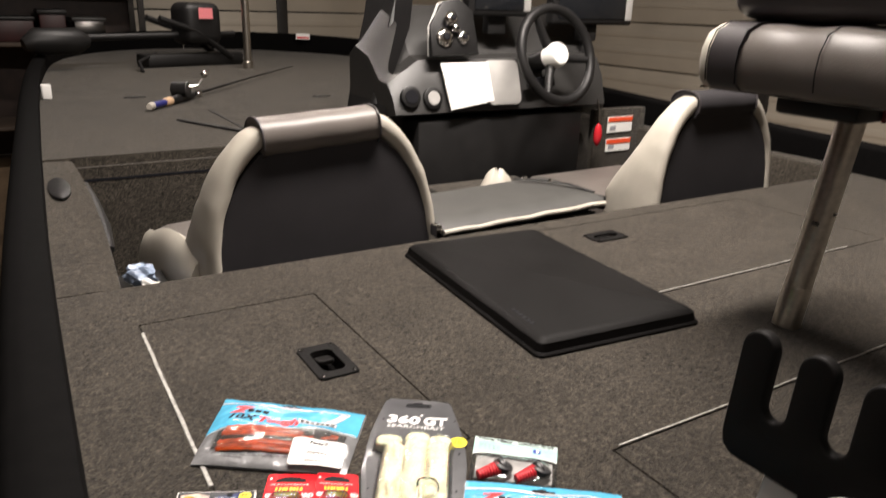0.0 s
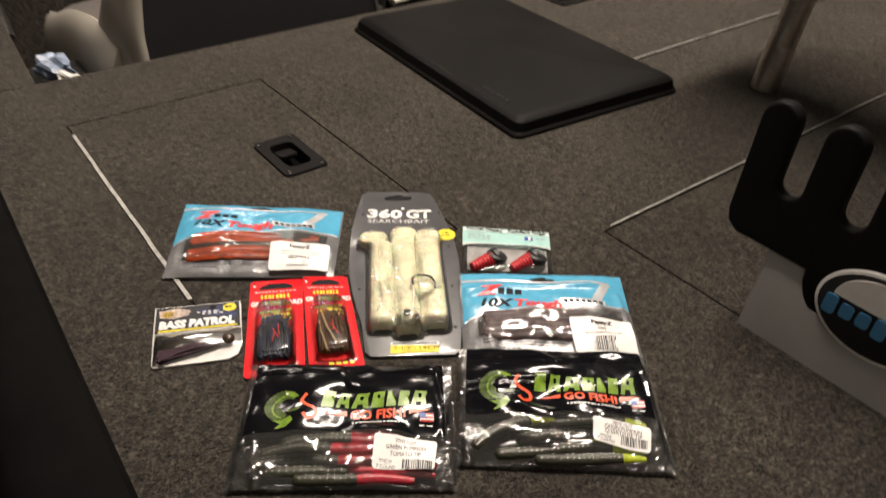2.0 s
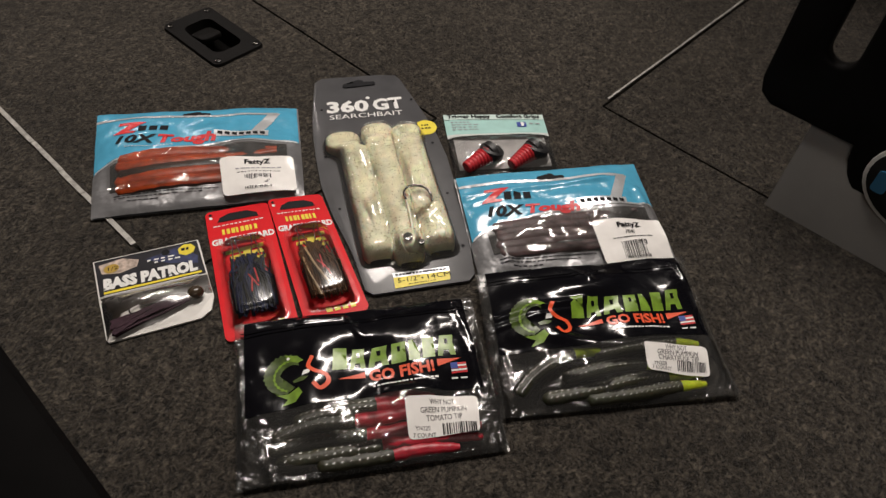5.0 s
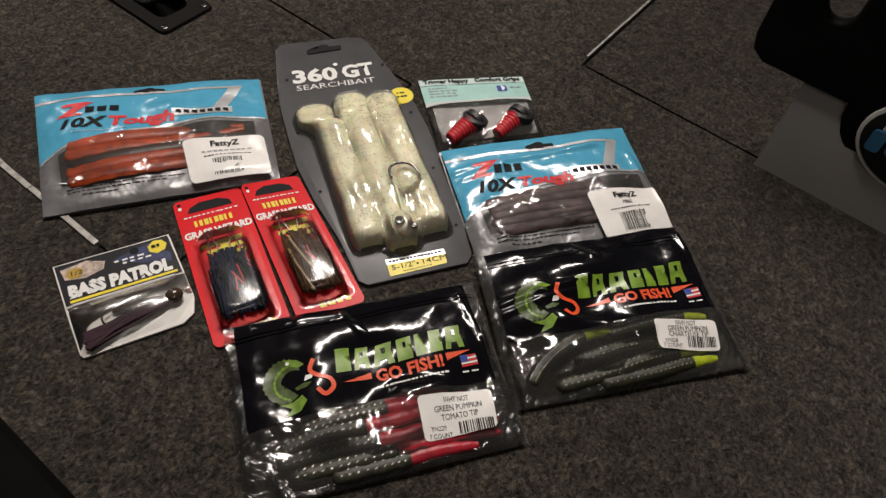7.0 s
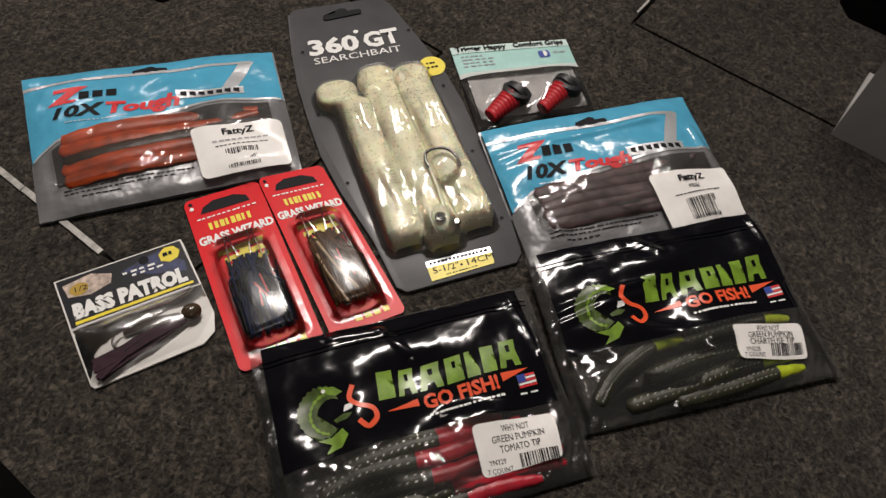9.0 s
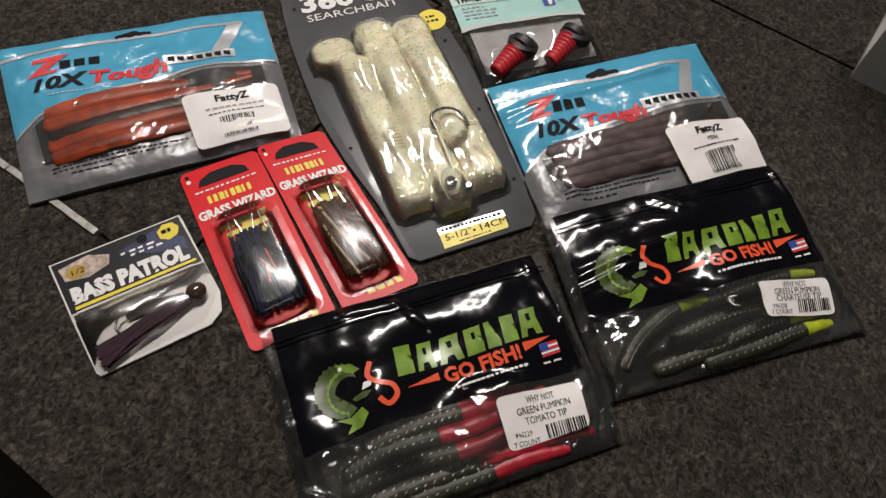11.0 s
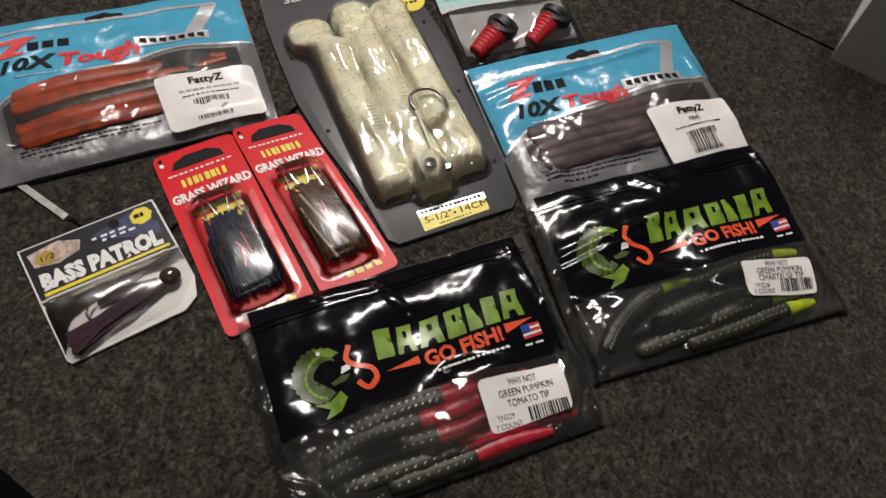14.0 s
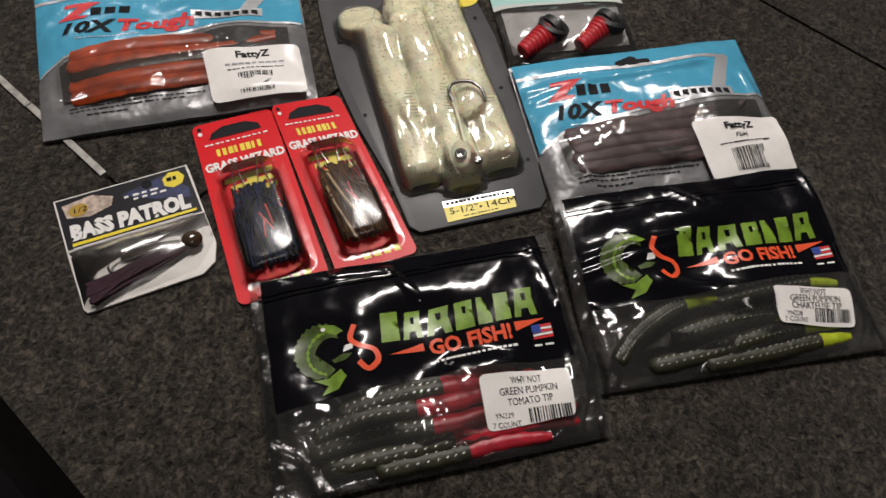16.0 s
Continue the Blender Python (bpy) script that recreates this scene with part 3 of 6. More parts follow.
folding_seat("cockpit_seat", "cockpit seat with black back, cream bolsters and taupe roll", pose(0.499, 1.27, -0.011, -3, -3, 3), (-1,), GREY_VINYL)
folding_seat("cockpit_seat", "cockpit seat with black back and pale bolsters by the console", pose(1.498, 1.27, -0.008, -3, 0, 2), (), DARK_FABRIC)


# step box between the seats
def step_box():
    t = thing("step_box", "grey step cushion with worn white edge between the seats", "cushion", pose(0.92, 1.25, 0))
    part("box", box(-0.2, 0.185, 0.005, 0.22, COCKPIT_Z, -0.012, 0.006), CARPET, t)
    rows = []
    for k in range(11):
        s = k / 10
        x = -0.212 + 0.4 * s
        z = 0.006 + 0.012 * s
        rows.append([(x, -0.005, z - 0.016), (x, -0.008, z - 0.004), (x, 0.0, z + 0.004), (x, 0.06, z + 0.008), (x, 0.17, z + 0.008), (x, 0.215, z + 0.003), (x, 0.215, z - 0.016)])
    part("cushion", loft(rows, closed=True, caps=True), mat("grey_step_vinyl", (0.036, 0.035, 0.032), rough=0.6, bump=0.4, bump_scale=500, blotch=0.2, blotch_scale=12), t, smooth=50)
    part("worn_edge", tube([(-0.212 + 0.4 * k / 10, -0.009, -0.001 + 0.0125 * k / 10 + 0.0015 * math.sin(k * 2.3)) for k in range(11)], 0.0055, 8), CREAM_VINYL, t, "frayed white edge piping", smooth=60)
    part("hinge", box(0.186, 0.2, 0.0, 0.03, -0.006, 0.022, 0.003), BLACK_PLASTIC, t)
    part("hinge", box(-0.226, -0.213, -0.006, 0.02, -0.01, 0.014, 0.003), CHROME, t, "bright snap buckle")
    part("strap", tube([(0.1, 0.2, 0.028), (0.14, 0.15, 0.031), (0.17, 0.09, 0.033), (0.19, 0.03, 0.026)], 0.005, 8, flat=0.4), BLACK_PLASTIC, t, "black strap")
    for px, py in ((0.115, 0.18), (0.15, 0.13)):
        part("snap", prism(disc(px, py, 0.006, n=12), 0.028, 0.037, 0.002), CHROME, t)


step_box()
solo("towel", turned(loft([[(0.045 * math.cos(a) * s, 0.035 * math.sin(a) * s, 0.045 * (1 - s * s) + 0.006 * math.sin(5 * a + s * 4)) for a in [2 * math.pi * q / 18 for q in range(18)]] for s in (0.15, 0.4, 0.65, 0.85, 1.0)], closed=True), pose(1.05, 1.56, -0.02)), CREAM_VINYL,
     "small crumpled cream cloth lying ahead of the cushion", "cloth", smooth=70)
solo("cloth_stand", box(0.9, 1.18, 1.49, 1.66, COCKPIT_Z, -0.021, 0.01), CARPET, "low carpeted box in the cockpit", "box")

# crumpled packets down beside the port seat
for k, (px, py, pz, mt, lb) in enumerate(((0.2, 1.40, -0.05, mat("faded_blue_wrapper", (0.2, 0.25, 0.34), rough=0.35, grain=0.5, grain_scale=60), "crumpled blue plastic packet beside the seat"), (0.205, 1.335, -0.05, WHITE_PLASTIC, "crumpled white paper beside the seat"))):
    rng = random.Random(k + 3)
    bm = bmesh.new()
    bmesh.ops.create_icosphere(bm, subdivisions=3, radius=0.03 - 0.010 * k)
    for v in bm.verts:
        v.co *= 0.8 + 0.45 * noise.noise(v.co * 60 + Vector((k * 9, 0, 0)))
        v.co.z *= 0.7
    solo("crumpled_packet", bm, mt, lb, "packet", pose(px, py, pz, 20, 10, 30), smooth=15)
solo("side_tray", box(0.158, 0.245, 1.24, 1.47, COCKPIT_Z, -0.07, 0.006), BLACK_PLASTIC, "black side tray beside the seat", "tray")


# ---- raised pedestal seat over the aft deck ----
def pedestal_seat():
    t = thing("pedestal_seat", "taupe and charcoal vinyl fishing seat on an aluminium pedestal", "seat", pose(0.912, 0.676, 0))
    lean = lambda z: (0.035 * z / 0.27, -0.012 * z / 0.27, z)
    post = part("post", tube([lean(0.0), lean(0.285)], 0.0172, 28), STEEL, t, "brushed aluminium seat post", smooth=40)
    part("sleeve", tube([lean(0.002), lean(0.055), lean(0.058)], [0.0182, 0.0182, 0.0174], 28), STEEL, post, smooth=40)
    for z in (0.118, 0.158):
        bm = tube([lean(z), lean(z + 0.005)], 0.0176, 28, cap=False)
        bmesh.ops.delete(bm, geom=[f for f in bm.faces if f.calc_center_median().x < 0.018], context="FACES")
        part("scuff", bm, GUNMETAL, post, "dark scuffed mark")
    part("pin", tube([(-0.0065, -0.014, 0.150), (-0.008, -0.021, 0.150)], 0.003, 8), GUNMETAL, post)
    part("swivel", box(-0.02, 0.085, -0.05, 0.06, 0.280, 0.309, 0.006), BLACK_PLASTIC, t, "black swivel plate")
    part("tag", box(0.03, 0.10, -0.0545, -0.0505, 0.280, 0.304), mat("maroon_tag", (0.16, 0.02, 0.02), rough=0.6), t, "maroon tag on the swivel")

    def slice_at(y, grow=0.0, q=1.0):
        x0, z0, z1 = -0.112 - grow, 0.311 - 0.5 * grow, 0.388 + grow
        zc = (z0 + z1) / 2
        pts = [(x0 + 0.014, z0), (x0 + 0.003, z0 + 0.010), (x0, z0 + 0.03), (x0 + 0.002, z1 - 0.03), (x0 + 0.012, z1 - 0.010), (x0 + 0.034, z1), (0.06, z1 + 0.004), (0.13 + grow, z1 - 0.012), (0.14 + grow, z0 + 0.02), (0.125, z0)]
        return [(x * q, y, zc + (z - zc) * q) for x, z in pts]
    part("cushion", loft([slice_at(0.055 - 0.012 * k, 0.0012 * math.sin(k * 0.9)) for k in range(27)], closed=True, caps=True), GREY_VINYL, t, smooth=60)
    part("side_band", loft([slice_at(0.097 - 0.0105 * k, 0.002) for k in range(5)], closed=True, caps=True), CHARCOAL_VINYL, t, "charcoal vinyl side band", smooth=60)
    part("end_bolster", loft([slice_at(0.0985 + 0.009 * k, 0.001, (1 - (k / 5) ** 2.2 * 0.5)) for k in range(6)], closed=True, caps=True), CREAM_VINYL, t, "cream vinyl end bolster", smooth=60)
    for y in (0.0545, 0.098, -0.047):
        part("seam", tube([(a[0] - 0.001, y, a[2]) for a in slice_at(y, 0.0025)[1:7]], 0.0008, 6), INK, t, "dark sewn seam")
    part("seat_pan", box(-0.094, 0.12, -0.25, 0.12, 0.3085, 0.3115, 0.001), GUNMETAL, t, "dark metal seat pan edge")
    part("backrest", box(-0.075, 0.13, -0.25, 0.115, 0.3925, 0.72, 0.03, 4), CHARCOAL_VINYL, t, "charcoal vinyl folded backrest")


pedestal_seat()


# ---- rod rack standing on the deck ----
def rod_rack():
    t = thing("rod_rack", "black comb-shaped rod rack on a light grey bracket", "rod rack", pose(0.505, 0.466, 0))
    # comb outline in y (aft is minus) and z
    n, pitch, tine, top, bot, low = 5, 0.0475, 0.0285, 0.172, 0.1175, 0.066
    out = [(-0.012, low), (-0.003, low + 0.006), (0.0, low + 0.016)]
    for k in range(n):
        a = -k * pitch
        b = a - tine
        c = (a + b) / 2
        out += [(c + tine / 2 * math.cos(q), top - tine / 2 + tine / 2 * math.sin(q)) for q in [math.pi * i / 10 for i in range(11)]]
        if k < n - 1:
            g = (b + a - pitch) / 2
            r = (pitch - tine) / 2
            out += [(g + r * math.cos(q), bot - r * math.sin(q)) for q in [math.pi * i / 8 for i in range(9)]]
    end = -(n - 1) * pitch - tine
    out += [(end, low + 0.016), (end + 0.003, low + 0.006), (end + 0.012, low)]
    # a rounded lobe below the comb carries the badge
    cy, cz, rr = -0.128, 0.062, 0.046
    lobe = [(cy + rr * 1.25 * math.cos(q), cz + 0.004 - rr * math.sin(q)) for q in [math.pi * i / 14 for i in range(15)]]
    out += lobe[::-1]
    comb = prism(out, 0.0, 0.011, 0.0026, 3)
    part("comb", turned(comb, Matrix(((0, 0.1, -1, -0.0115), (1, 0, 0, 0), (0, 1, 0, 0), (0, 0, 0, 1))) @ Matrix.Translation((0, 0, -0.011))), SATIN_PLASTIC, t, smooth=40)
    # grey bracket under it: a bent plate
    rows = []
    for k in range(9):
        y = -0.042 - 0.2 * k / 8
        rows.append([(-0.016, y, 0.0), (-0.010, y, 0.03), (-0.002, y, 0.062), (0.004, y, 0.074), (0.012, y, 0.078), (0.04, y, 0.078), (0.04, y, 0.073), (0.013, y, 0.073), (0.008, y, 0.07), (0.002, y, 0.058), (-0.006, y, 0.03), (-0.011, y, 0.0)])
    br = loft(rows, closed=True, caps=True)
    part("bracket", br, GREY_PANEL, t, "light grey plastic bracket", smooth=40)
    part("foot", box(-0.011, 0.05, -0.242, -0.042, 0.0, 0.004), GREY_PANEL, t)
    # badge: oval ring, pale field, blue block marks
    flip = Matrix(((0, 0.1, -1, -0.006), (1, 0, 0, 0), (0, 1, 0, 0), (0, 0, 0, 1)))

    def oval(ry, rz, d0, d1, m, name, label=""):
        return part(name, turned(prism(disc(0, 0, ry, rz, 36), 0, d1 - d0, 0.0006), Matrix.Translation((-d0 + 0.0045, cy, cz - 0.002)) @ flip), m, t, label)
    oval(0.044, 0.032, 0.004, 0.0065, WHITE_PLASTIC, "badge_ring", "white oval badge ring")
    oval(0.0415, 0.0295, 0.006, 0.0072, BLACK_PLASTIC, "badge_field", "black oval badge field")
    pale = [(0.032 * math.cos(a), 0.004 + 0.0225 * math.sin(a)) for a in [math.pi * i / 16 for i in range(17)]]
    part("badge_sky", turned(prism(pale, 0, 0.001), Matrix.Translation((-0.0027, cy, cz - 0.002)) @ flip), PAPER, t, "pale half-oval on the badge")
    for i in range(6):
        yy = 0.031 - i * 0.0118
        hh = 0.0075 if i in (0, 3) else 0.0055
        part("badge_mark", turned(prism(rounded(0.009, hh * 2, 0.0025, 3, yy, -0.004), 0, 0.001), Matrix.Translation((-0.0038, cy, cz - 0.002)) @ flip), SKY_INK, t, "blue block mark of the badge")


rod_rack()


# ---- the tackle packs laid out on the carpet ----
def curve_mesh(text, size, align="LEFT", shear=0.0, bold=0.0, spacing=1.0):
    cu = bpy.data.curves.new("lettering", "FONT")
    cu.body, cu.size, cu.align_x, cu.shear, cu.offset, cu.resolution_u, cu.space_character = text, size, align, shear, bold, 2, spacing
    ob = bpy.data.objects.new("lettering", cu)
    dg = bpy.context.evaluated_depsgraph_get()
    scene.collection.objects.link(ob)
    dg.update()
    me = bpy.data.meshes.new_from_object(ob.evaluated_get(dg))
    bpy.data.objects.remove(ob)
    bpy.data.curves.remove(cu)
    return me


class Pack:
    """One flat pack in its own plane: x to its right, y to its top, both from its centre, in metres. Its skin has height z(x, y)."""

    def __init__(self, name, label, cx, cy, turn, w, h, low=0.001, high=0.001, puff=0.0, wave=0.0, seed=0, group="", category="tackle pack", creases=()):
        self.creases = creases
        self.w, self.h, self.low, self.high, self.puff, self.wave, self.seed = w, h, low, high, puff, wave, seed
        self.ob = thing(name, label, category, pose(cx, cy, 0, 0, 0, turn), group=group or "tackle packs on the deck")

    def base(self, x, y):
        s = min(1, max(0, y / self.h + 0.5))
        return self.low + (self.high - self.low) * s * s

    def z(self, x, y):
        u, v = min(1, abs(2 * x / self.w)), min(1, abs(2 * y / self.h))
        dome = max(0.0, (1 - u ** 4) * (1 - v ** 3)) ** 0.6
        n = noise.noise(Vector((x * 38 + self.seed, y * 52, self.seed * 0.7)))
        n2 = noise.noise(Vector((x * 110, y * 90 + self.seed, 3.1)))
        edge = noise.noise(Vector((x * 26 + 5, y * 26, self.seed)))
        fold = 0.0
        for x0, y0, x1, y1, tall, wide in self.creases:
            dx, dy = x1 - x0, y1 - y0
            s = min(1.0, max(0.0, ((x - x0) * dx + (y - y0) * dy) / (dx * dx + dy * dy)))
            d = math.hypot(x - x0 - s * dx, y - y0 - s * dy) / wide
            if d < 3:
                fold += tall * math.exp(-d * d)
        return self.base(x, y) + fold + 0.0006 + self.puff * dome * (1 + 0.35 * n) + self.wave * (0.7 * n + 0.3 * n2 + 0.9) * 0.5 + self.wave * 0.6 * max(0, edge) * (max(u, v) ** 6)

    def sheet(self, name, x0, x1, bottom, top, material, lift, label="", nx=28, ny=16, parent=None, flat=None):
        """A printed area between two curves, lying on the skin."""
        bot = bottom if callable(bottom) else (lambda x: bottom)
        tp = top if callable(top) else (lambda x: top)
        rows = []
        for i in range(nx + 1):
            x = x0 + (x1 - x0) * i / nx
            a, b = bot(x), tp(x)
            row = []
            for j in range(ny + 1):
                y = a + (b - a) * j / ny
                row.append((x, y, (self.z(x, y) if flat is None else self.base(x, y) + flat) + lift))
            rows.append(row)
        return part(name, loft(rows), material, parent or self.ob, label, smooth=180)

    def quad(self, name, corners, material, lift, label="", n=6, parent=None, curve=0.0):
        """A four-cornered patch (top-left, top-right, bottom-right, bottom-left) on the skin; curve rounds its corners."""
        tl, tr, br, bl = [Vector(c) for c in corners]
        rows = []
        ss = [i / n for i in range(n + 1)]
        if curve:
            ss = sorted({0.0, 1.0, *(curve * k for k in (0.08, 0.3, 0.6, 1.0)), *(1 - curve * k for k in (0.08, 0.3, 0.6, 1.0)), *ss[1:-1]})
        ratio = (tr - tl).length / max(1e-6, (tl - bl).length)
        for s in ss:
            a, b = bl.lerp(br, s), tl.lerp(tr, s)
            e = min(s, 1 - s)
            cut = curve * ratio * (1 - math.sqrt(max(0.0, 1 - ((curve - e) / curve) ** 2))) if curve and e < curve else 0.0
            rows.append([(p.x, p.y, self.z(p.x, p.y) + lift) for p in [a.lerp(b, cut + (1 - 2 * cut) * j / n) for j in range(n + 1)]])
        return part(name, loft(rows), material, parent or self.ob, label, smooth=180)

    def shape(self, name, outline, material, lift, label="", parent=None):
        """A small flat figure on the skin, fanned from its middle."""
        bm = bmesh.new()
        f = bm.faces.new([bm.verts.new((x, y, 0)) for x, y in outline])
        bmesh.ops.triangulate(bm, faces=[f])
        bmesh.ops.subdivide_edges(bm, edges=bm.edges[:], cuts=2, use_grid_fill=True)
        for v in bm.verts:
            v.co.z = self.z(v.co.x, v.co.y) + lift
        return part(name, bm, material, parent or self.ob, label, smooth=180)

    def letter(self, text, x, y, size, material, lift, width=None, turn=0.0, shear=0.0, bold=0.0, name="lettering", squash=1.0, parent=None, align="LEFT"):
        """Real lettering on the skin, its left foot at x, y; width fits it to a length."""
        me = curve_mesh(text, size, align, shear, bold)
        bm = bmesh.new()
        bm.from_mesh(me)
        bpy.data.meshes.remove(me)
        xs = [v.co.x for v in bm.verts]
        k = width / (max(xs) - min(xs)) if width else 1.0
        ca, sa = math.cos(radians(turn)), math.sin(radians(turn))
        bmesh.ops.subdivide_edges(bm, edges=[e for e in bm.edges if e.calc_length() > size * 0.5], cuts=1)
        for v in bm.verts:
            a, b = v.co.x * k, v.co.y * squash
            px, py = x + a * ca - b * sa, y + a * sa + b * ca
            v.co = (px, py, self.z(px, py) + lift)
        return part(name, bm, material, parent or self.ob, "", smooth=180)

    def bars(self, x, y, w, h, n, material, lift, turn=0.0, parent=None, name="print_line", gap=0.3):
        """Print too fine to read: n short bars in a row."""
        bm = bmesh.new()
        rng = random.Random(int(abs(x * 9e4) + abs(y * 7e4)) + n)
        ca, sa = math.cos(radians(turn)), math.sin(radians(turn))
        a = 0.0
        for i in range(n):
            l = w / n * (1 - gap) * rng.uniform(0.7, 1.25)
            q = []
            for dx, dy in ((a, 0), (a + l, 0), (a + l, h), (a, h)):
                px, py = x + dx * ca - dy * sa, y + dx * sa + dy * ca
                q.append(bm.verts.new((px, py, self.z(px, py) + lift)))
            bm.faces.new(q)
            a += w / n
        return tagged(part(name, bm, material, parent or self.ob, "", smooth=180), kind="stuff")

    def barcode(self, x, y, w, h, lift, turn=0.0, parent=None):
        bm = bmesh.new()
        rng = random.Random(int(abs(x) * 1e5) + 7)
        ca, sa = math.cos(radians(turn)), math.sin(radians(turn))
        a = 0.0
        while a < w:
            l = rng.choice((0.0003, 0.0005, 0.0008))
            q = []
            for dx, dy in ((a, 0), (a + l, 0), (a + l, h), (a, h)):
                px, py = x + dx * ca - dy * sa, y + dx * sa + dy * ca
                q.append(bm.verts.new((px, py, self.z(px, py) + lift)))
            bm.faces.new(q)
            a += l + rng.choice((0.0003, 0.0005, 0.0007))
        return tagged(part("barcode", bm, INK, parent or self.ob, "", smooth=180), kind="stuff")

    def settle(self, tl, tr, br, bl):
        """Pulls the finished pack to the corners that it has on the deck; a soft bag is never quite square."""
        tl, tr, br, bl = [Vector(c) for c in (tl, tr, br, bl)]
        for ob in self.ob.children_recursive:
            for v in ob.data.vertices:
                u, w = v.co.x / self.w + 0.5, v.co.y / self.h + 0.5
                p = bl.lerp(br, u).lerp(tl.lerp(tr, u), w)
                v.co.x, v.co.y = p.x, p.y

    def skin(self, name, material, lift, label="", x0=None, x1=None, y0=None, y1=None, flat=None, nx=40, ny=30):
        x0, x1 = (-self.w / 2 if x0 is None else x0), (self.w / 2 if x1 is None else x1)
        y0, y1 = (-self.h / 2 if y0 is None else y0), (self.h / 2 if y1 is None else y1)
        return self.sheet(name, x0, x1, y0, y1, material, lift, label, nx, ny, flat=flat)


CLEAR = film_mat("clear_wrinkled_film", 0.06, (0.92, 0.92, 0.92), 0.6, 30, 1.0, 0.03)
CLEAR_STIFF = film_mat("clear_moulded_blister", 0.2, (0.95, 0.95, 0.95), 0.07, 40, 1.0, 0.008)
BAIT_FILM = film_mat("clear_bait_blister", 0.07, (0.97, 0.97, 0.94), 0.3, 55, 1.0, 0.08, 0.4)
SMOKE_BACK = film_mat("clear_back_film", 0.15, (0.8, 0.8, 0.78), 0.5, 45, 0.8)
BLACK_PRINT = print_mat("black_printed_film", (0.004, 0.004, 0.0055), 0.13, 0.34, 30, coat=0.0)
BLUE_PRINT = print_mat("sky_blue_printed_film", (0.085, 0.37, 0.56), 0.2, 0.42, 42, coat=0.4)
SILVER_PRINT = mat("silver_foil_film", (0.20, 0.20, 0.205), rough=0.34, metal=0.3, bump=0.5, bump_scale=44, bump_dist=0.006, grain=0.08, grain_scale=80)
PALE_FOIL = mat("bright_silver_print", (0.62, 0.64, 0.66), rough=0.3, metal=0.5, bump=0.4, bump_scale=50, bump_dist=0.005)
TEAL_PRINT = print_mat("pale_teal_card", (0.36, 0.60, 0.56), 0.35, 0.2, 50)
RED_CARD = mat("glossy_red_card", (0.66, 0.010, 0.016), rough=0.34, spec=0.2, coat=0.0, grain=0.05, grain_scale=120, bump=0.12, bump_scale=30, bump_dist=0.004)
GREY_CARD = mat("dark_grey_card", (0.062, 0.062, 0.066), rough=0.38, grain=0.12, grain_scale=70, coat=0.25, bump=0.06, bump_scale=40, bump_dist=0.003)
BLACK_CARD = mat("black_card", (0.01, 0.01, 0.014), rough=0.3, grain=0.2, grain_scale=60, coat=0.4)
WHITE_CARD = mat("white_card", (0.72, 0.70, 0.66), rough=0.5, grain=0.04, grain_scale=100, bump=0.15, bump_scale=30, bump_dist=0.003)
EMBER = mat("orange_worm_plastic", (0.36, 0.052, 0.008), rough=0.4, grain=0.35, grain_scale=140, bump=0.3, bump_scale=500, subsurface=0.15)
DARK_WORM = mat("dark_brown_worm_plastic", (0.035, 0.022, 0.015), rough=0.35, grain=0.3, grain_scale=200, bump=0.3, bump_scale=500)
PURPLE_WORM = mat("brown_purple_worm_plastic", (0.085, 0.052, 0.052), rough=0.55, grain=0.4, grain_scale=150, bump=0.3, bump_scale=400, subsurface=0.1)
GREEN_WORM = mat("green_pumpkin_worm_plastic", (0.022, 0.0225, 0.0095), rough=0.5, grain=0.3, grain_scale=300, bump=0.4, bump_scale=420, subsurface=0.1)
TOMATO_WORM = mat("tomato_red_worm_plastic", (0.36, 0.008, 0.022), rough=0.4, grain=0.2, grain_scale=200, bump=0.3, bump_scale=420, subsurface=0.15)
CHART_WORM = mat("chartreuse_worm_plastic", (0.36, 0.44, 0.02), rough=0.35, grain=0.2, grain_scale=200, bump=0.3, bump_scale=420, subsurface=0.15)
PEARL = mat("pearl_white_soft_plastic", (0.68, 0.655, 0.50), rough=0.4, grain=0.14, grain_scale=160, blotch=0.12, blotch_scale=35, bump=0.12, bump_scale=200, subsurface=0.3, coat=0.3)
FLAKE = mat("dark_glitter_flake", (0.30, 0.27, 0.17), rough=0.25, metal=0.7)
SPARK = mat("silver_rib_flake", (0.5, 0.51, 0.47), rough=0.35, metal=0.4)
RUBBER_RED = mat("red_ribbed_rubber", (0.45, 0.012, 0.02), rough=0.5, bump=0.3, bump_scale=300)
RUBBER_BLACK = mat("black_rubber", (0.012, 0.012, 0.013), rough=0.5, bump=0.3, bump_scale=300)
LEAD = mat("brown_painted_jig_head", (0.05, 0.035, 0.022), rough=0.18, coat=0.6)
PLUM = mat("plum_rubber_strands", (0.042, 0.018, 0.028), rough=0.6, spec=0.2, grain=0.3, grain_scale=300)
BLUE_STRAND = mat("blue_black_rubber_strands", (0.004, 0.010, 0.045), rough=0.5, spec=0.2, grain=0.5, grain_scale=300)
BLACK_STRAND = mat("black_green_rubber_strands", (0.006, 0.008, 0.006), rough=0.5, spec=0.2, grain=0.5, grain_scale=300)
BROWN_STRAND = mat("brown_rubber_strands", (0.085, 0.040, 0.016), rough=0.4, spec=0.2, grain=0.5, grain_scale=260)
TAN_STRAND = mat("tan_rubber_strands", (0.4, 0.27, 0.13), rough=0.45, grain=0.2, grain_scale=260)


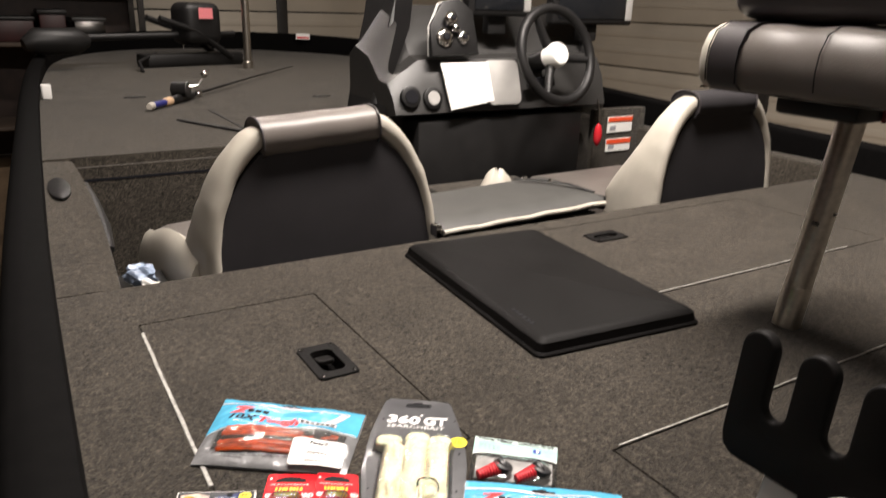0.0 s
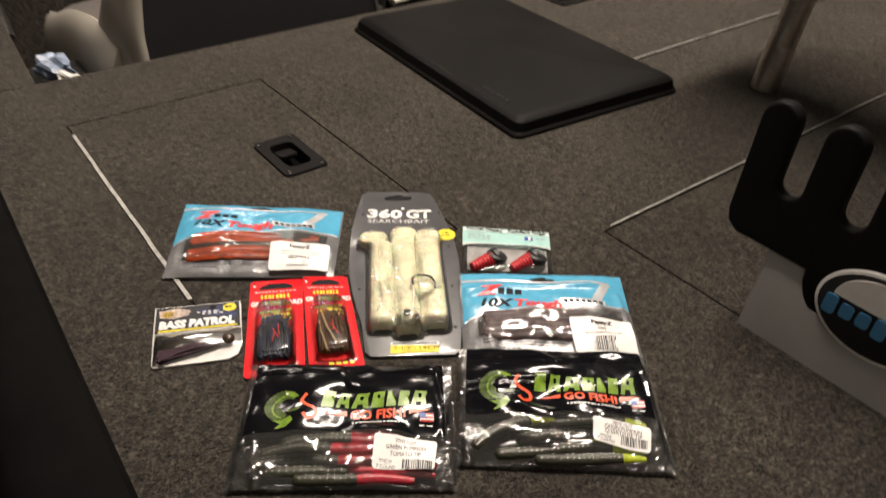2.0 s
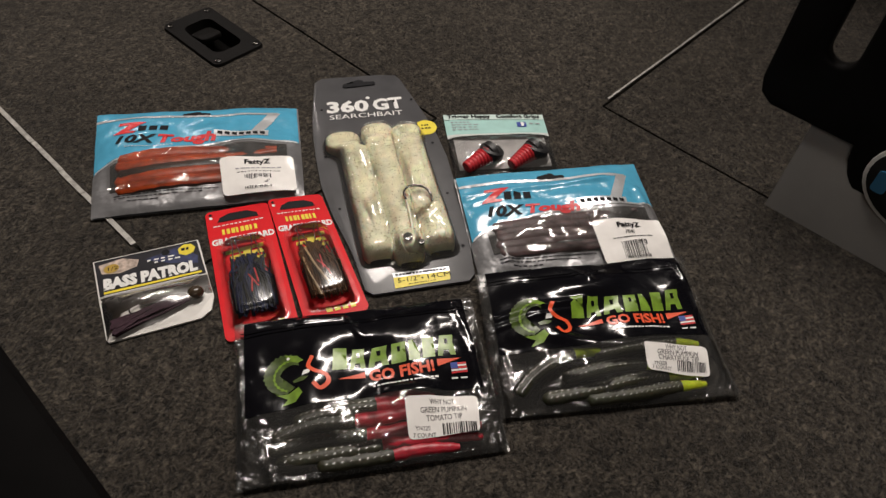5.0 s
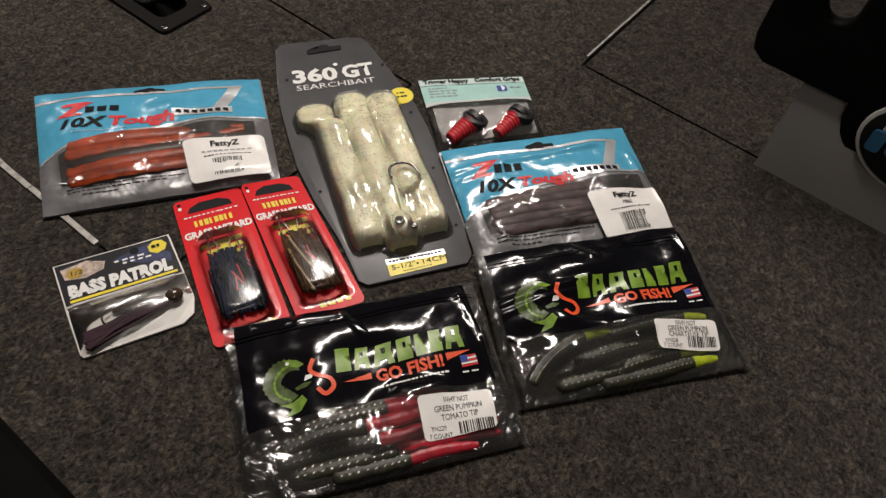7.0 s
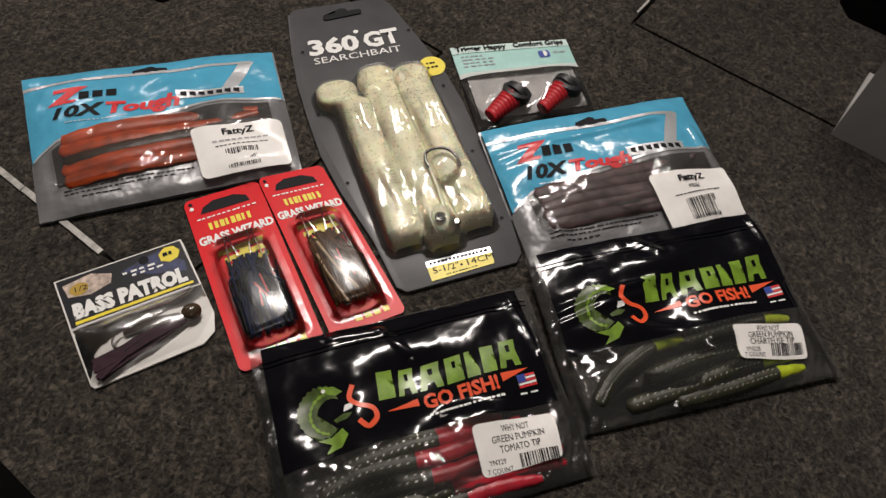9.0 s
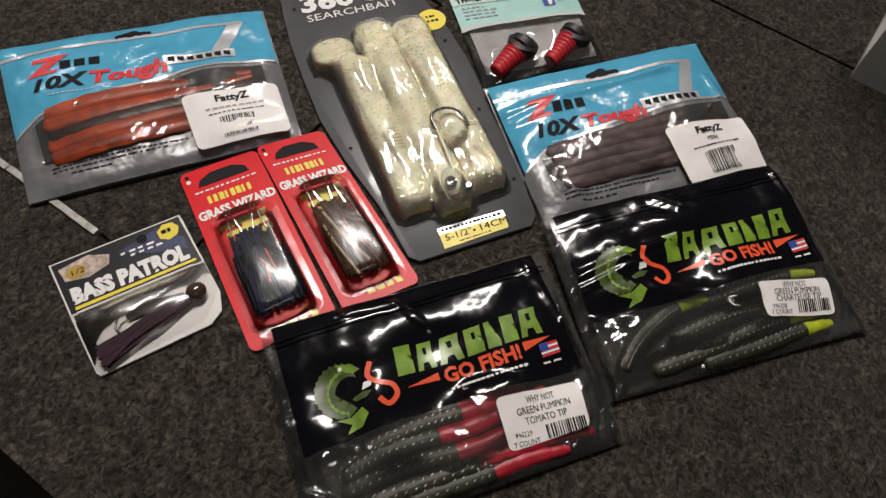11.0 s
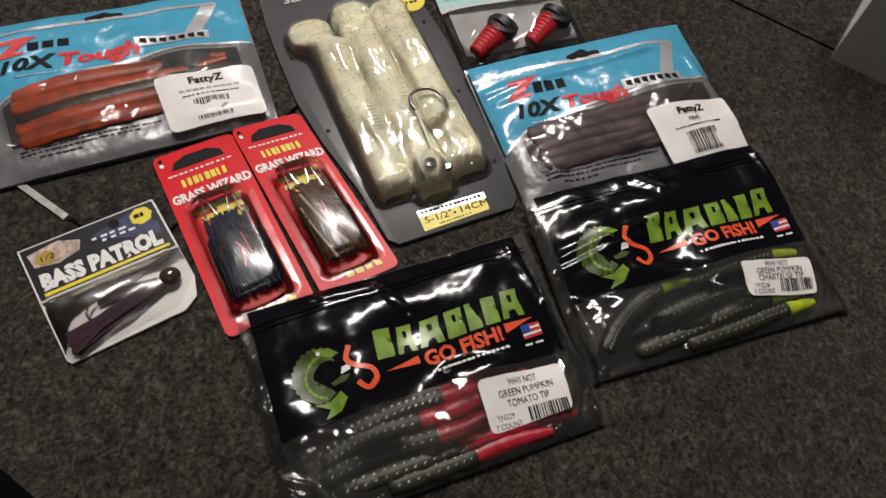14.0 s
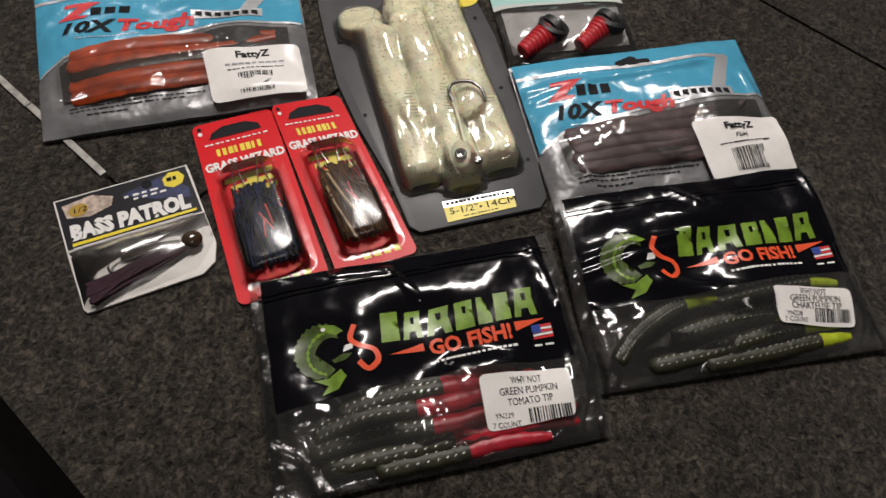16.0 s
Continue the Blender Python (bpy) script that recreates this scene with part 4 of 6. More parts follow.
def soft_worm(parent, pts, r, material, tip=None, tip_from=0.7, ribs=0, flat=0.75, name="worm", flecks=0, rng=None):
    """A soft plastic worm along a bent path: rounded head, ribbed body, tapering tail, with a tip of another colour."""
    path = smooth_path([Vector(p) for p in pts], 8)
    n = len(path) - 1
    radii = []
    for i in range(n + 1):
        s = i / n
        k = min(1, (s / 0.05) ** 0.5) if s < 0.05 else 1.0
        k *= 1 - 0.55 * max(0, (s - 0.55) / 0.45) ** 1.4
        if ribs:
            k *= 1 + 0.07 * math.sin(i * 2.1)
        radii.append(max(0.0006, r * k))
    cut = int(n * tip_from) if tip else n
    body = part(name, tube(path[:cut + 1], radii[:cut + 1], 10, flat=flat), material, parent, smooth=60)
    if tip:
        part("tail", tube([p for p in path[cut:]], [q * 1.01 for q in radii[cut:]], 10, flat=flat), tip, body, smooth=60)
    if flecks:
        bm = bmesh.new()
        for row in (-0.3, 0.45):
            for i in range(2, int(n * min(tip_from, 0.95)), 1):
                p = path[i]
                d = (path[i + 1] - path[i]).normalized()
                s = Vector((-d.y, d.x, 0))
                c = p + s * radii[i] * row + Vector((0, 0, radii[i] * flat * math.cos(row * 1.1) + 0.0002))
                l, w = 0.00055, 0.00014
                a = d * l + s * l * 0.7
                b = s * w
                bm.faces.new([bm.verts.new(q) for q in (c - a - b, c + a - b, c + a + b, c - a + b)])
        tagged(part("rib_glitter", bm, SPARK, body, "silver flecks along the ribs", smooth=180), kind="stuff")
    return body


def hang_hole(p, x, y, s=1.0):
    """The euro hang hole: a slot with a bump, cut dark through the pack."""
    o = [(x - 0.0125 * s, y - 0.0022 * s), (x + 0.0125 * s, y - 0.0022 * s), (x + 0.0135 * s, y), (x + 0.0125 * s, y + 0.0022 * s), (x + 0.0045 * s, y + 0.0026 * s),
         (x + 0.0035 * s, y + 0.005 * s), (x, y + 0.0062 * s), (x - 0.0035 * s, y + 0.005 * s), (x - 0.0045 * s, y + 0.0026 * s), (x - 0.0125 * s, y + 0.0022 * s), (x - 0.0135 * s, y)]
    p.shape("hang_hole", o, INK, 0.0007, "dark hang hole")


# worm bags with a blue header and silver foil body
def blue_bag(cx, cy, turn, w, h, low, high, seed, worm_mat, worm_dark, text2, label, name_x):
    p = Pack("worm_bag", label, cx, cy, turn, w, h, low, high, 0.0075, 0.0022, seed, "blue worm bags", creases=() if seed == 4 else ((-0.062, 0.026, 0.038, 0.030, 0.0016, 0.0020), (-0.060, 0.018, -0.030, 0.024, 0.0016, 0.0026), (0.058, 0.020, 0.064, -0.030, 0.0018, 0.0026), (-0.050, -0.016, -0.044, -0.040, 0.0018, 0.0026)))
    k = w / 0.146
    kx = lambda v: v * k / 1000
    p.skin("back_film", SILVER_PRINT, 0.0, "silver foil back", flat=0.0003)

    def wave_edge(x):
        u = x / w + 0.5
        return h * (-0.075 + 0.135 * min(1, u * 1.5) ** 0.75 - 0.03 * max(0, u - 0.75)) - (0.012 * (1 - u / 0.12) if u < 0.12 else 0) * 0.6
    p.sheet("foil_front", -w / 2, w / 2, -h / 2, wave_edge, SILVER_PRINT, 0.0002, "silver foil lower front", 40, 20)
    p.sheet("blue_header", -w / 2 + 0.001, w / 2 - 0.001, wave_edge, h / 2 - 0.001, BLUE_PRINT, 0.0004, "sky blue printed header", 70, 36)
    p.sheet("header_edge", -w / 2 + 0.002, w / 2 - 0.002, lambda x: wave_edge(x) - 0.0009, lambda x: wave_edge(x) + 0.0007, PALE_FOIL, 0.0006, "bright header edge", 40, 2)
    top = h / 2
    p.sheet("zip_stripe", -w * 0.5 + 0.001, w * 0.40, lambda x: top - 0.0125 - 0.016 * (x / w + 0.5) * 0.18, lambda x: top - 0.0102 - 0.016 * (x / w + 0.5) * 0.18, PALE_FOIL, 0.0007, "silver zip stripe", 30, 2)
    hang_hole(p, 0.0, top - 0.0105, 0.75)
    p.quad("silver_flash", [(kx(52), top - 0.013), (kx(60), top - 0.014), (kx(45), top - 0.041), (kx(36), top - 0.040)], PALE_FOIL, 0.0006, "slanted silver flash")
    # brand mark as plain figures
    y0 = top - 0.030
    p.shape("mark", [(kx(-59), y0 - 0.001), (kx(-47), y0 + 0.0085), (kx(-55), y0 + 0.0085), (kx(-54), y0 + 0.0115), (kx(-35), y0 + 0.0115), (kx(-48), y0 + 0.0015), (kx(-42), y0 + 0.001), (kx(-44), y0 - 0.001)], RED_INK, 0.0008, "red slanted brand mark")
    for i, xx in enumerate((-41, -33.5, -26)):
        p.shape("mark", [(kx(xx), y0 + 0.0005), (kx(xx + 5.6), y0 + 0.0005), (kx(xx + 6.2), y0 + 0.0068), (kx(xx + 0.6), y0 + 0.0068)], INK, 0.0008, "black brand block")
    yb = top - 0.0425
    p.letter("10X", kx(-59), yb, 0.0125 * k, INK, 0.0008, width=kx(29), shear=0.25, bold=0.0005, turn=-1.5)
    p.letter("Tough", kx(-28.5), yb - 0.001, 0.0125 * k, RED_INK, 0.0008, width=kx(41), shear=0.2, bold=0.0006, turn=-1.5)
    p.quad("mark", [(kx(12.5), yb + 0.0085), (kx(51), yb + 0.0065), (kx(50.5), yb + 0.0005), (kx(12.5), yb + 0.0020)], PALE_FOIL, 0.0008, "pale brand strip")
    for i in range(7):
        p.quad("mark", [(kx(15 + 5 * i), yb + 0.0070 - 0.0003 * i), (kx(18.4 + 5 * i), yb + 0.0068 - 0.0003 * i), (kx(18.2 + 5 * i), yb + 0.003 - 0.0003 * i), (kx(14.8 + 5 * i), yb + 0.0043 - 0.0003 * i)], INK, 0.001, "small black brand block", 1)
    p.bars(kx(-50), yb - 0.0045, kx(34), 0.0006, 14, PALE_FOIL, 0.0009, -1.0)
    # the window, with the worms in it
    bot = -h / 2 + 0.018
    p.sheet("window_back", kx(-60), kx(63), bot, lambda x: wave_edge(x) - 0.0035, mat("dark_window_film", (0.03, 0.028, 0.026), rough=0.3, bump=0.4, bump_scale=50, bump_dist=0.004), 0.0005, "dark window", 30, 10)
    rng = random.Random(seed)
    hh = wave_edge(0) - 0.004 - bot
    for i in range(5):
        y = bot + hh * (0.12 + 0.19 * i)
        zz = p.z(0, y) - 0.0005
        mt = worm_dark if i == 2 and worm_dark else worm_mat
        soft_worm(p.ob, [(kx(-57 + rng.uniform(0, 3)), y - 0.002, p.z(kx(-57), y) + 0.0006), (kx(-25), y + rng.uniform(-0.002, 0.002), p.z(kx(-25), y) + 0.0006), (kx(15), y + rng.uniform(-0.001, 0.003), p.z(kx(15), y) + 0.0006), (kx(56), y + rng.uniform(0.0, 0.004), p.z(kx(56), y) + 0.0006)], 0.0050 * k, mt, ribs=1, flat=0.42)
    p.sheet("window_film", kx(-61), kx(64), bot - 0.001, lambda x: wave_edge(x) - 0.0025, CLEAR, 0.0036, "clear window film", 30, 12)
    p.bars(kx(-57), bot - 0.0045, kx(72), 0.0008, 26, INK, 0.0006, gap=0.22)
    p.bars(kx(-57), bot - 0.0068, kx(60), 0.0007, 20, INK, 0.0006, gap=0.22)
    p.bars(kx(-48), bot - 0.0098, kx(22), 0.0008, 6, INK, 0.0006, gap=0.25)
    lab = p.quad("price_label", [(kx(16), bot + 0.0185), (kx(67.5), bot + 0.0165), (kx(68.5), bot - 0.0155), (kx(17.5), bot - 0.0155)], PAPER, 0.0040, "white paper price label", curve=0.06)
    p.letter("FattyZ", kx(33), bot + 0.0105, 0.0058 * k, INK, 0.0043, width=kx(18), bold=0.0002, parent=lab)
    if text2:
        p.letter(text2, kx(38), bot + 0.0055, 0.0036 * k, INK, 0.0043, parent=lab)
    else:
        p.bars(kx(27), bot + 0.0058, kx(32), 0.0011, 9, GREY_INK, 0.0043, parent=lab, gap=0.22)
    p.bars(kx(28), bot + 0.0025, kx(30), 0.0007, 12, INK, 0.0043, parent=lab, gap=0.22)
    p.barcode(kx(33), bot - 0.0125, kx(18), 0.0125, 0.0043, parent=lab)
    return p


blue_bag(0.225, 0.7392, -35.6, 0.147, 0.1055, 0.001, 0.001, 4, EMBER, DARK_WORM, "", "worm bag with sky blue header and orange worms", 0).settle((-0.0776, 0.0611), (0.0741, 0.0503), (0.0736, -0.0496), (-0.068, -0.0502))
blue_bag(0.3648, 0.5142, -38.4, 0.1335, 0.0935, 0.001, 0.006, 9, PURPLE_WORM, None, "PB&J", "worm bag with sky blue header and purple-brown worms", 0).settle((-0.0676, 0.0470), (0.0672, 0.0492), (0.0690, -0.0470), (-0.0637, -0.0465))


# clear worm bags with a black header
def black_bag(cx, cy, turn, w, h, low, high, seed, tip, split, words, code, lab_quad, label, lay, creases):
    p = Pack("worm_bag", label, cx, cy, turn, w, h, low, high, 0.0085, 0.003, seed, "black worm bags", creases=creases)
    e = 0.0012
    p.skin("back_film", SMOKE_BACK, 0.0, "clear back film", flat=0.0004)
    rng = random.Random(seed + 1)
    for q in lay:
        soft_worm(p.ob, [(x / 1000, y / 1000, p.base(x / 1000, y / 1000) + 0.0045 + dz) for x, y, dz in q], 0.0045, GREEN_WORM, tip, split, ribs=1, flecks=1)
    p.skin("front_film", CLEAR, 0.0, "clear wrinkled front film", nx=90, ny=70)
    edge = lambda x: -0.0125 + 0.0012 * math.sin(x * 50 + seed)
    p.sheet("black_header", -w / 2 + 0.0055, w / 2 - 0.0065, edge, h / 2 - 0.0015, BLACK_PRINT, 0.0003, "black glossy printed header", 90, 44)
    # brand mark: seven slanted lime blocks, notched, plain figures
    xs = [-16.8, -7.4, 2.8, 15.6, 25.4, 33.2, 41.6, 53.4]
    for i in range(7):
        x, wd = xs[i], xs[i + 1] - xs[i] - 1.5
        y, hgt = 7.6 - 1.1 * math.sin(math.pi * (i + 0.5) / 7) * 0.4, 14.6 - 1.6 * math.sin(math.pi * (i + 0.5) / 7)
        if i in (1, 2, 6):
            o = [(0, 0), (0.28, 0), (0.34, 0.26), (0.62, 0.26), (0.7, 0), (1, 0), (0.88, 0.62), (0.94, 1), (0.18, 1), (0.1, 0.6)]
        elif i == 4:
            o = [(0, 0), (1, 0), (1, 0.24), (0.46, 0.26), (0.46, 1), (0.04, 1)]
        else:
            o = [(0, 0), (1, 0), (1, 0.4), (0.42, 0.36), (0.42, 0.56), (0.96, 0.62), (0.98, 1), (0.04, 1)]
        p.shape("mark", [((x + wd * u + 1.2 * v) / 1000, (y + hgt * v) / 1000) for u, v in o], LIME_INK, 0.0006, "lime green brand block")
        if i in (1, 2, 3, 6):
            p.quad("mark_slit", [((x + wd * (0.42 if i != 2 else 0.40) + 0.9) / 1000, (y + hgt * 0.8) / 1000), ((x + wd * 0.62 + 0.9) / 1000, (y + hgt * 0.8) / 1000), ((x + wd * 0.60 + 0.7) / 1000, (y + hgt * 0.55) / 1000), ((x + wd * 0.44 + 0.7) / 1000, (y + hgt * 0.55) / 1000)], BLACK_PRINT, 0.0009, "", 1)
    p.letter("GO FISH!", 0.0025, -0.0014, 0.0088, ORANGE_INK, 0.0007, width=0.036, bold=0.00034, squash=1.08)
    p.shape("mark", [(-0.0145, 0.0015), (0.0005, 0.0008), (0.0005, 0.0045)], ORANGE_INK, 0.0007, "orange wedge")
    p.shape("mark", [(0.0405, 0.0010), (0.0545, 0.0052), (0.0405, 0.0055)], ORANGE_INK, 0.0007, "orange wedge")
    p.bars(0.004, -0.0056, 0.036, 0.0012, 16, WHITE_INK, 0.0007, gap=0.25)
    # emblem: a plain green crescent with a ragged rim, and a red curl beside it
    rg = random.Random(5)
    outer, inner = [], []
    for k in range(33):
        a = radians(48 + 232 * k / 32)
        rr = 1.0 + (0.06 if k % 2 else -0.02) * (0.6 + 0.6 * rg.random())
        outer.append((-0.0425 + 0.0112 * rr * math.cos(a), 0.0095 + 0.0128 * rr * math.sin(a)))
    for k in range(17):
        a = radians(280 - 225 * k / 16)
        inner.append((-0.0384 + 0.0068 * math.cos(a), 0.0072 + 0.0080 * math.sin(a)))
    p.shape("emblem", outer + inner, OLIVE_INK, 0.0006, "ragged green crescent of the emblem")
    belly = []
    for k in range(19):
        a = radians(92 + 165 * k / 18)
        belly.append([(-0.0395 + q * math.cos(a), 0.0080 + q * 1.16 * math.sin(a)) for q in (0.0079 + 0.0006 * (k % 2), 0.0096 - 0.0006 * (k % 2))])
    part("emblem", loft([[(x, y, p.z(x, y) + 0.0008) for x, y in r] for r in belly]), LIME_INK, p.ob, "lime belly of the emblem", smooth=180)
    p.shape("emblem", [(-0.0420, 0.0222), (-0.0352, 0.0205), (-0.0318, 0.0168), (-0.0352, 0.0158), (-0.0392, 0.0178)], LIME_INK, 0.0008, "lime upper jaw of the emblem")
    p.shape("emblem", disc(-0.0402, 0.0196, 0.0010, n=10), WHITE_INK, 0.0011, "pale eye of the emblem")
    p.shape("emblem", [(-0.0475, -0.0035), (-0.041, -0.0040), (-0.0355, -0.0010), (-0.0335, -0.0045), (-0.0375, -0.0095), (-0.0445, -0.0110), (-0.0415, -0.0072)], LIME_INK, 0.0007, "lime tail fin of the emblem")
    p.shape("emblem", [(-0.0385, 0.0040), (-0.0335, 0.0058), (-0.0295, 0.0050), (-0.0325, 0.0026), (-0.0375, 0.0022)], OLIVE_INK, 0.0007, "olive jaw of the emblem")
    p.shape("emblem", [(-0.0335, 0.0065), (-0.0292, 0.0072), (-0.0282, 0.0100), (-0.0322, 0.0098)], WHITE_INK, 0.0007, "white patch of the emblem")
    curl = [Vector((-0.0268, 0.0185, 0)), Vector((-0.0295, 0.0125, 0)), Vector((-0.0262, 0.008, 0)), Vector((-0.0205, 0.005, 0)), Vector((-0.0195, 0.0, 0)), Vector((-0.024, -0.0035, 0)), Vector((-0.0275, 0.0005, 0))]
    cp = smooth_path(curl, 4)
    rows = []
    for i, c in enumerate(cp):
        d = (cp[min(i + 1, len(cp) - 1)] - cp[max(i - 1, 0)]).normalized()
        s = Vector((-d.y, d.x, 0)) * 0.0012
        rows.append([(q.x, q.y, p.z(q.x, q.y) + 0.0008) for q in (c - s, c + s)])
    part("emblem", loft(rows), ORANGE_INK, p.ob, "orange-red curl of the emblem", smooth=180)
    # small flag: stripes and a blue corner
    for k in range(5):
        p.quad("flag_stripe", [(0.0475, 0.0022 - 0.0013 * k), (0.0565, 0.0026 - 0.0013 * k), (0.0565, 0.0015 - 0.0013 * k), (0.0475, 0.0011 - 0.0013 * k)], RED_INK if k % 2 == 0 else WHITE_INK, 0.0006, "", 2)
    p.quad("flag_corner", [(0.0475, 0.0024), (0.0515, 0.0026), (0.0515, -0.0012), (0.0475, -0.0014)], BLUE_INK, 0.0008, "blue flag corner", 2)
    p.bars(0.047, -0.0072, 0.010, 0.0009, 2, WHITE_INK, 0.0007)
    # seals and zip
    for yy in (h / 2 - 0.010, h / 2 - 0.0125):
        p.sheet("zip_ridge", -w / 2 + 0.004, w / 2 - 0.004, yy, yy + 0.0008, BLACK_PRINT, 0.0012, "moulded zip ridge", 30, 2)
    for sx in (-1, 1):
        p.sheet("side_seal", sx * (w / 2 - 0.0045) - 0.0012, sx * (w / 2 - 0.0045) + 0.0012, -h / 2, h / 2, CLEAR_STIFF, 0.0006, "pressed side seal", 2, 30)
    # label
    tl, tr, br, bl = lab_quad
    lab = p.quad("price_label", [(a / 1000, b / 1000) for a, b in lab_quad], PAPER, 0.0010, "white paper price label with rounded corners", curve=0.07)
    u, v = Vector((tr[0] - tl[0], tr[1] - tl[1])) / 1000, Vector((bl[0] - tl[0], bl[1] - tl[1])) / 1000
    o = Vector(tl) / 1000
    turn_l = math.degrees(math.atan2(u.y, u.x))
    for i, wd in enumerate(words):
        q = o + u * (0.5 - 0.024 * len(wd)) + v * (0.22 + 0.19 * i)
        p.letter(wd, q.x, q.y, 0.0046, INK, 0.0013, width=u.length * 0.048 * len(wd), turn=turn_l, parent=lab)
    q = o + u * 0.10 + v * 0.80
    p.letter(code, q.x, q.y, 0.0034, INK, 0.0013, width=u.length * 0.2, turn=turn_l, parent=lab)
    q = o + u * 0.06 + v * 0.96
    p.letter("7 COUNT", q.x, q.y, 0.0034, INK, 0.0013, width=u.length * 0.3, turn=turn_l, parent=lab)
    q = o + u * 0.46 + v * 0.93
    p.barcode(q.x, q.y, u.length * 0.45, 0.0062, 0.0013, turn_l, parent=lab)
    return p


LAY1 = [((-52, -28, 0), (-30, -22, 0.001), (0, -24, 0.002), (30, -22, 0.001), (52, -27, 0)), ((-54, -34, 0), (-25, -31, 0), (5, -33, 0.001), (35, -31, 0), (58, -36, 0)),
        ((-50, -41, 0), (-20, -41, 0.001), (12, -40, 0.001), (36, -40, 0), (57, -43, 0)), ((-40, -19, 0.001), (-14, -16, 0.002), (10, -17, 0.002), (28, -19, 0), (44, -17, 0)),
        ((-24, -12.5, 0), (-4, -13, 0.001), (18, -12, 0.002), (36, -14, 0)), ((-30, -46, 0), (0, -46, 0), (24, -45, 0), (44, -47, 0))]
LAY2 = [((-57, -40, 0), (-48, -30, 0.001), (-36, -22, 0.002), (-20, -16, 0.002), (4, -16, 0.001)), ((-44, -44, 0), (-18, -42, 0.001), (8, -38, 0.002), (30, -36, 0), (52, -37, 0)),
        ((-10, -17, 0), (14, -14, 0.001), (36, -13, 0.001), (55, -16, 0)), ((-30, -32, 0), (-8, -28, 0.002), (14, -27, 0.002), (32, -30, 0)), ((-20, -47, 0), (8, -46, 0), (30, -44, 0), (50, -44, 0))]
# pressed folds: from x, y to x, y, with height and breadth
FOLDS1 = ((-0.031, 0.046, -0.008, 0.045, 0.0016, 0.0024), (-0.008, 0.045, 0.003, 0.027, 0.0014, 0.0022), (0.058, 0.046, 0.064, 0.010, 0.0016, 0.0022), (0.064, 0.010, 0.060, -0.03, 0.0012, 0.0022),
          (-0.058, -0.016, -0.052, -0.046, 0.0018, 0.0024), (0.012, -0.008, 0.034, -0.013, 0.0022, 0.0050))
FOLDS2 = ((-0.066, 0.012, -0.006, 0.020, 0.0018, 0.0024), (-0.066, 0.006, -0.016, 0.013, 0.0014, 0.0020), (-0.010, 0.046, 0.000, 0.036, 0.0016, 0.0024), (0.060, 0.044, 0.063, 0.008, 0.0016, 0.0022),
          (-0.028, -0.006, 0.016, -0.020, 0.0024, 0.0050), (-0.062, -0.012, -0.060, -0.046, 0.0018, 0.0024))
black_bag(0.1835, 0.5135, -35.6, 0.140, 0.1045, 0.0008, 0.0075, 2, TOMATO_WORM, 0.46, ("WHY NOT", "GREEN PUMPKIN", "TOMATO TIP"), "YN229", [(19.3, -16.5), (58.5, -19.2), (56, -41), (18.2, -41)], "clear worm bag with black header and red-tipped worms", LAY1, FOLDS1).settle((-0.0704, 0.0511), (0.0712, 0.0491), (0.0722, -0.0490), (-0.0705, -0.0480))
black_bag(0.3048, 0.4418, -39.4, 0.1365, 0.1045, 0.0008, 0.0085, 6, CHART_WORM, 0.76, ("WHY NOT", "GREEN PUMPKIN", "CHARTEUSE TIP"), "YN228", [(19.5, -15.5), (56.5, -22), (53, -41), (18, -34)], "clear worm bag with black header and chartreuse-tipped worms", LAY2, FOLDS2).settle((-0.0662, 0.0494), (0.0704, 0.0516), (0.0736, -0.0460), (-0.0664, -0.0474))


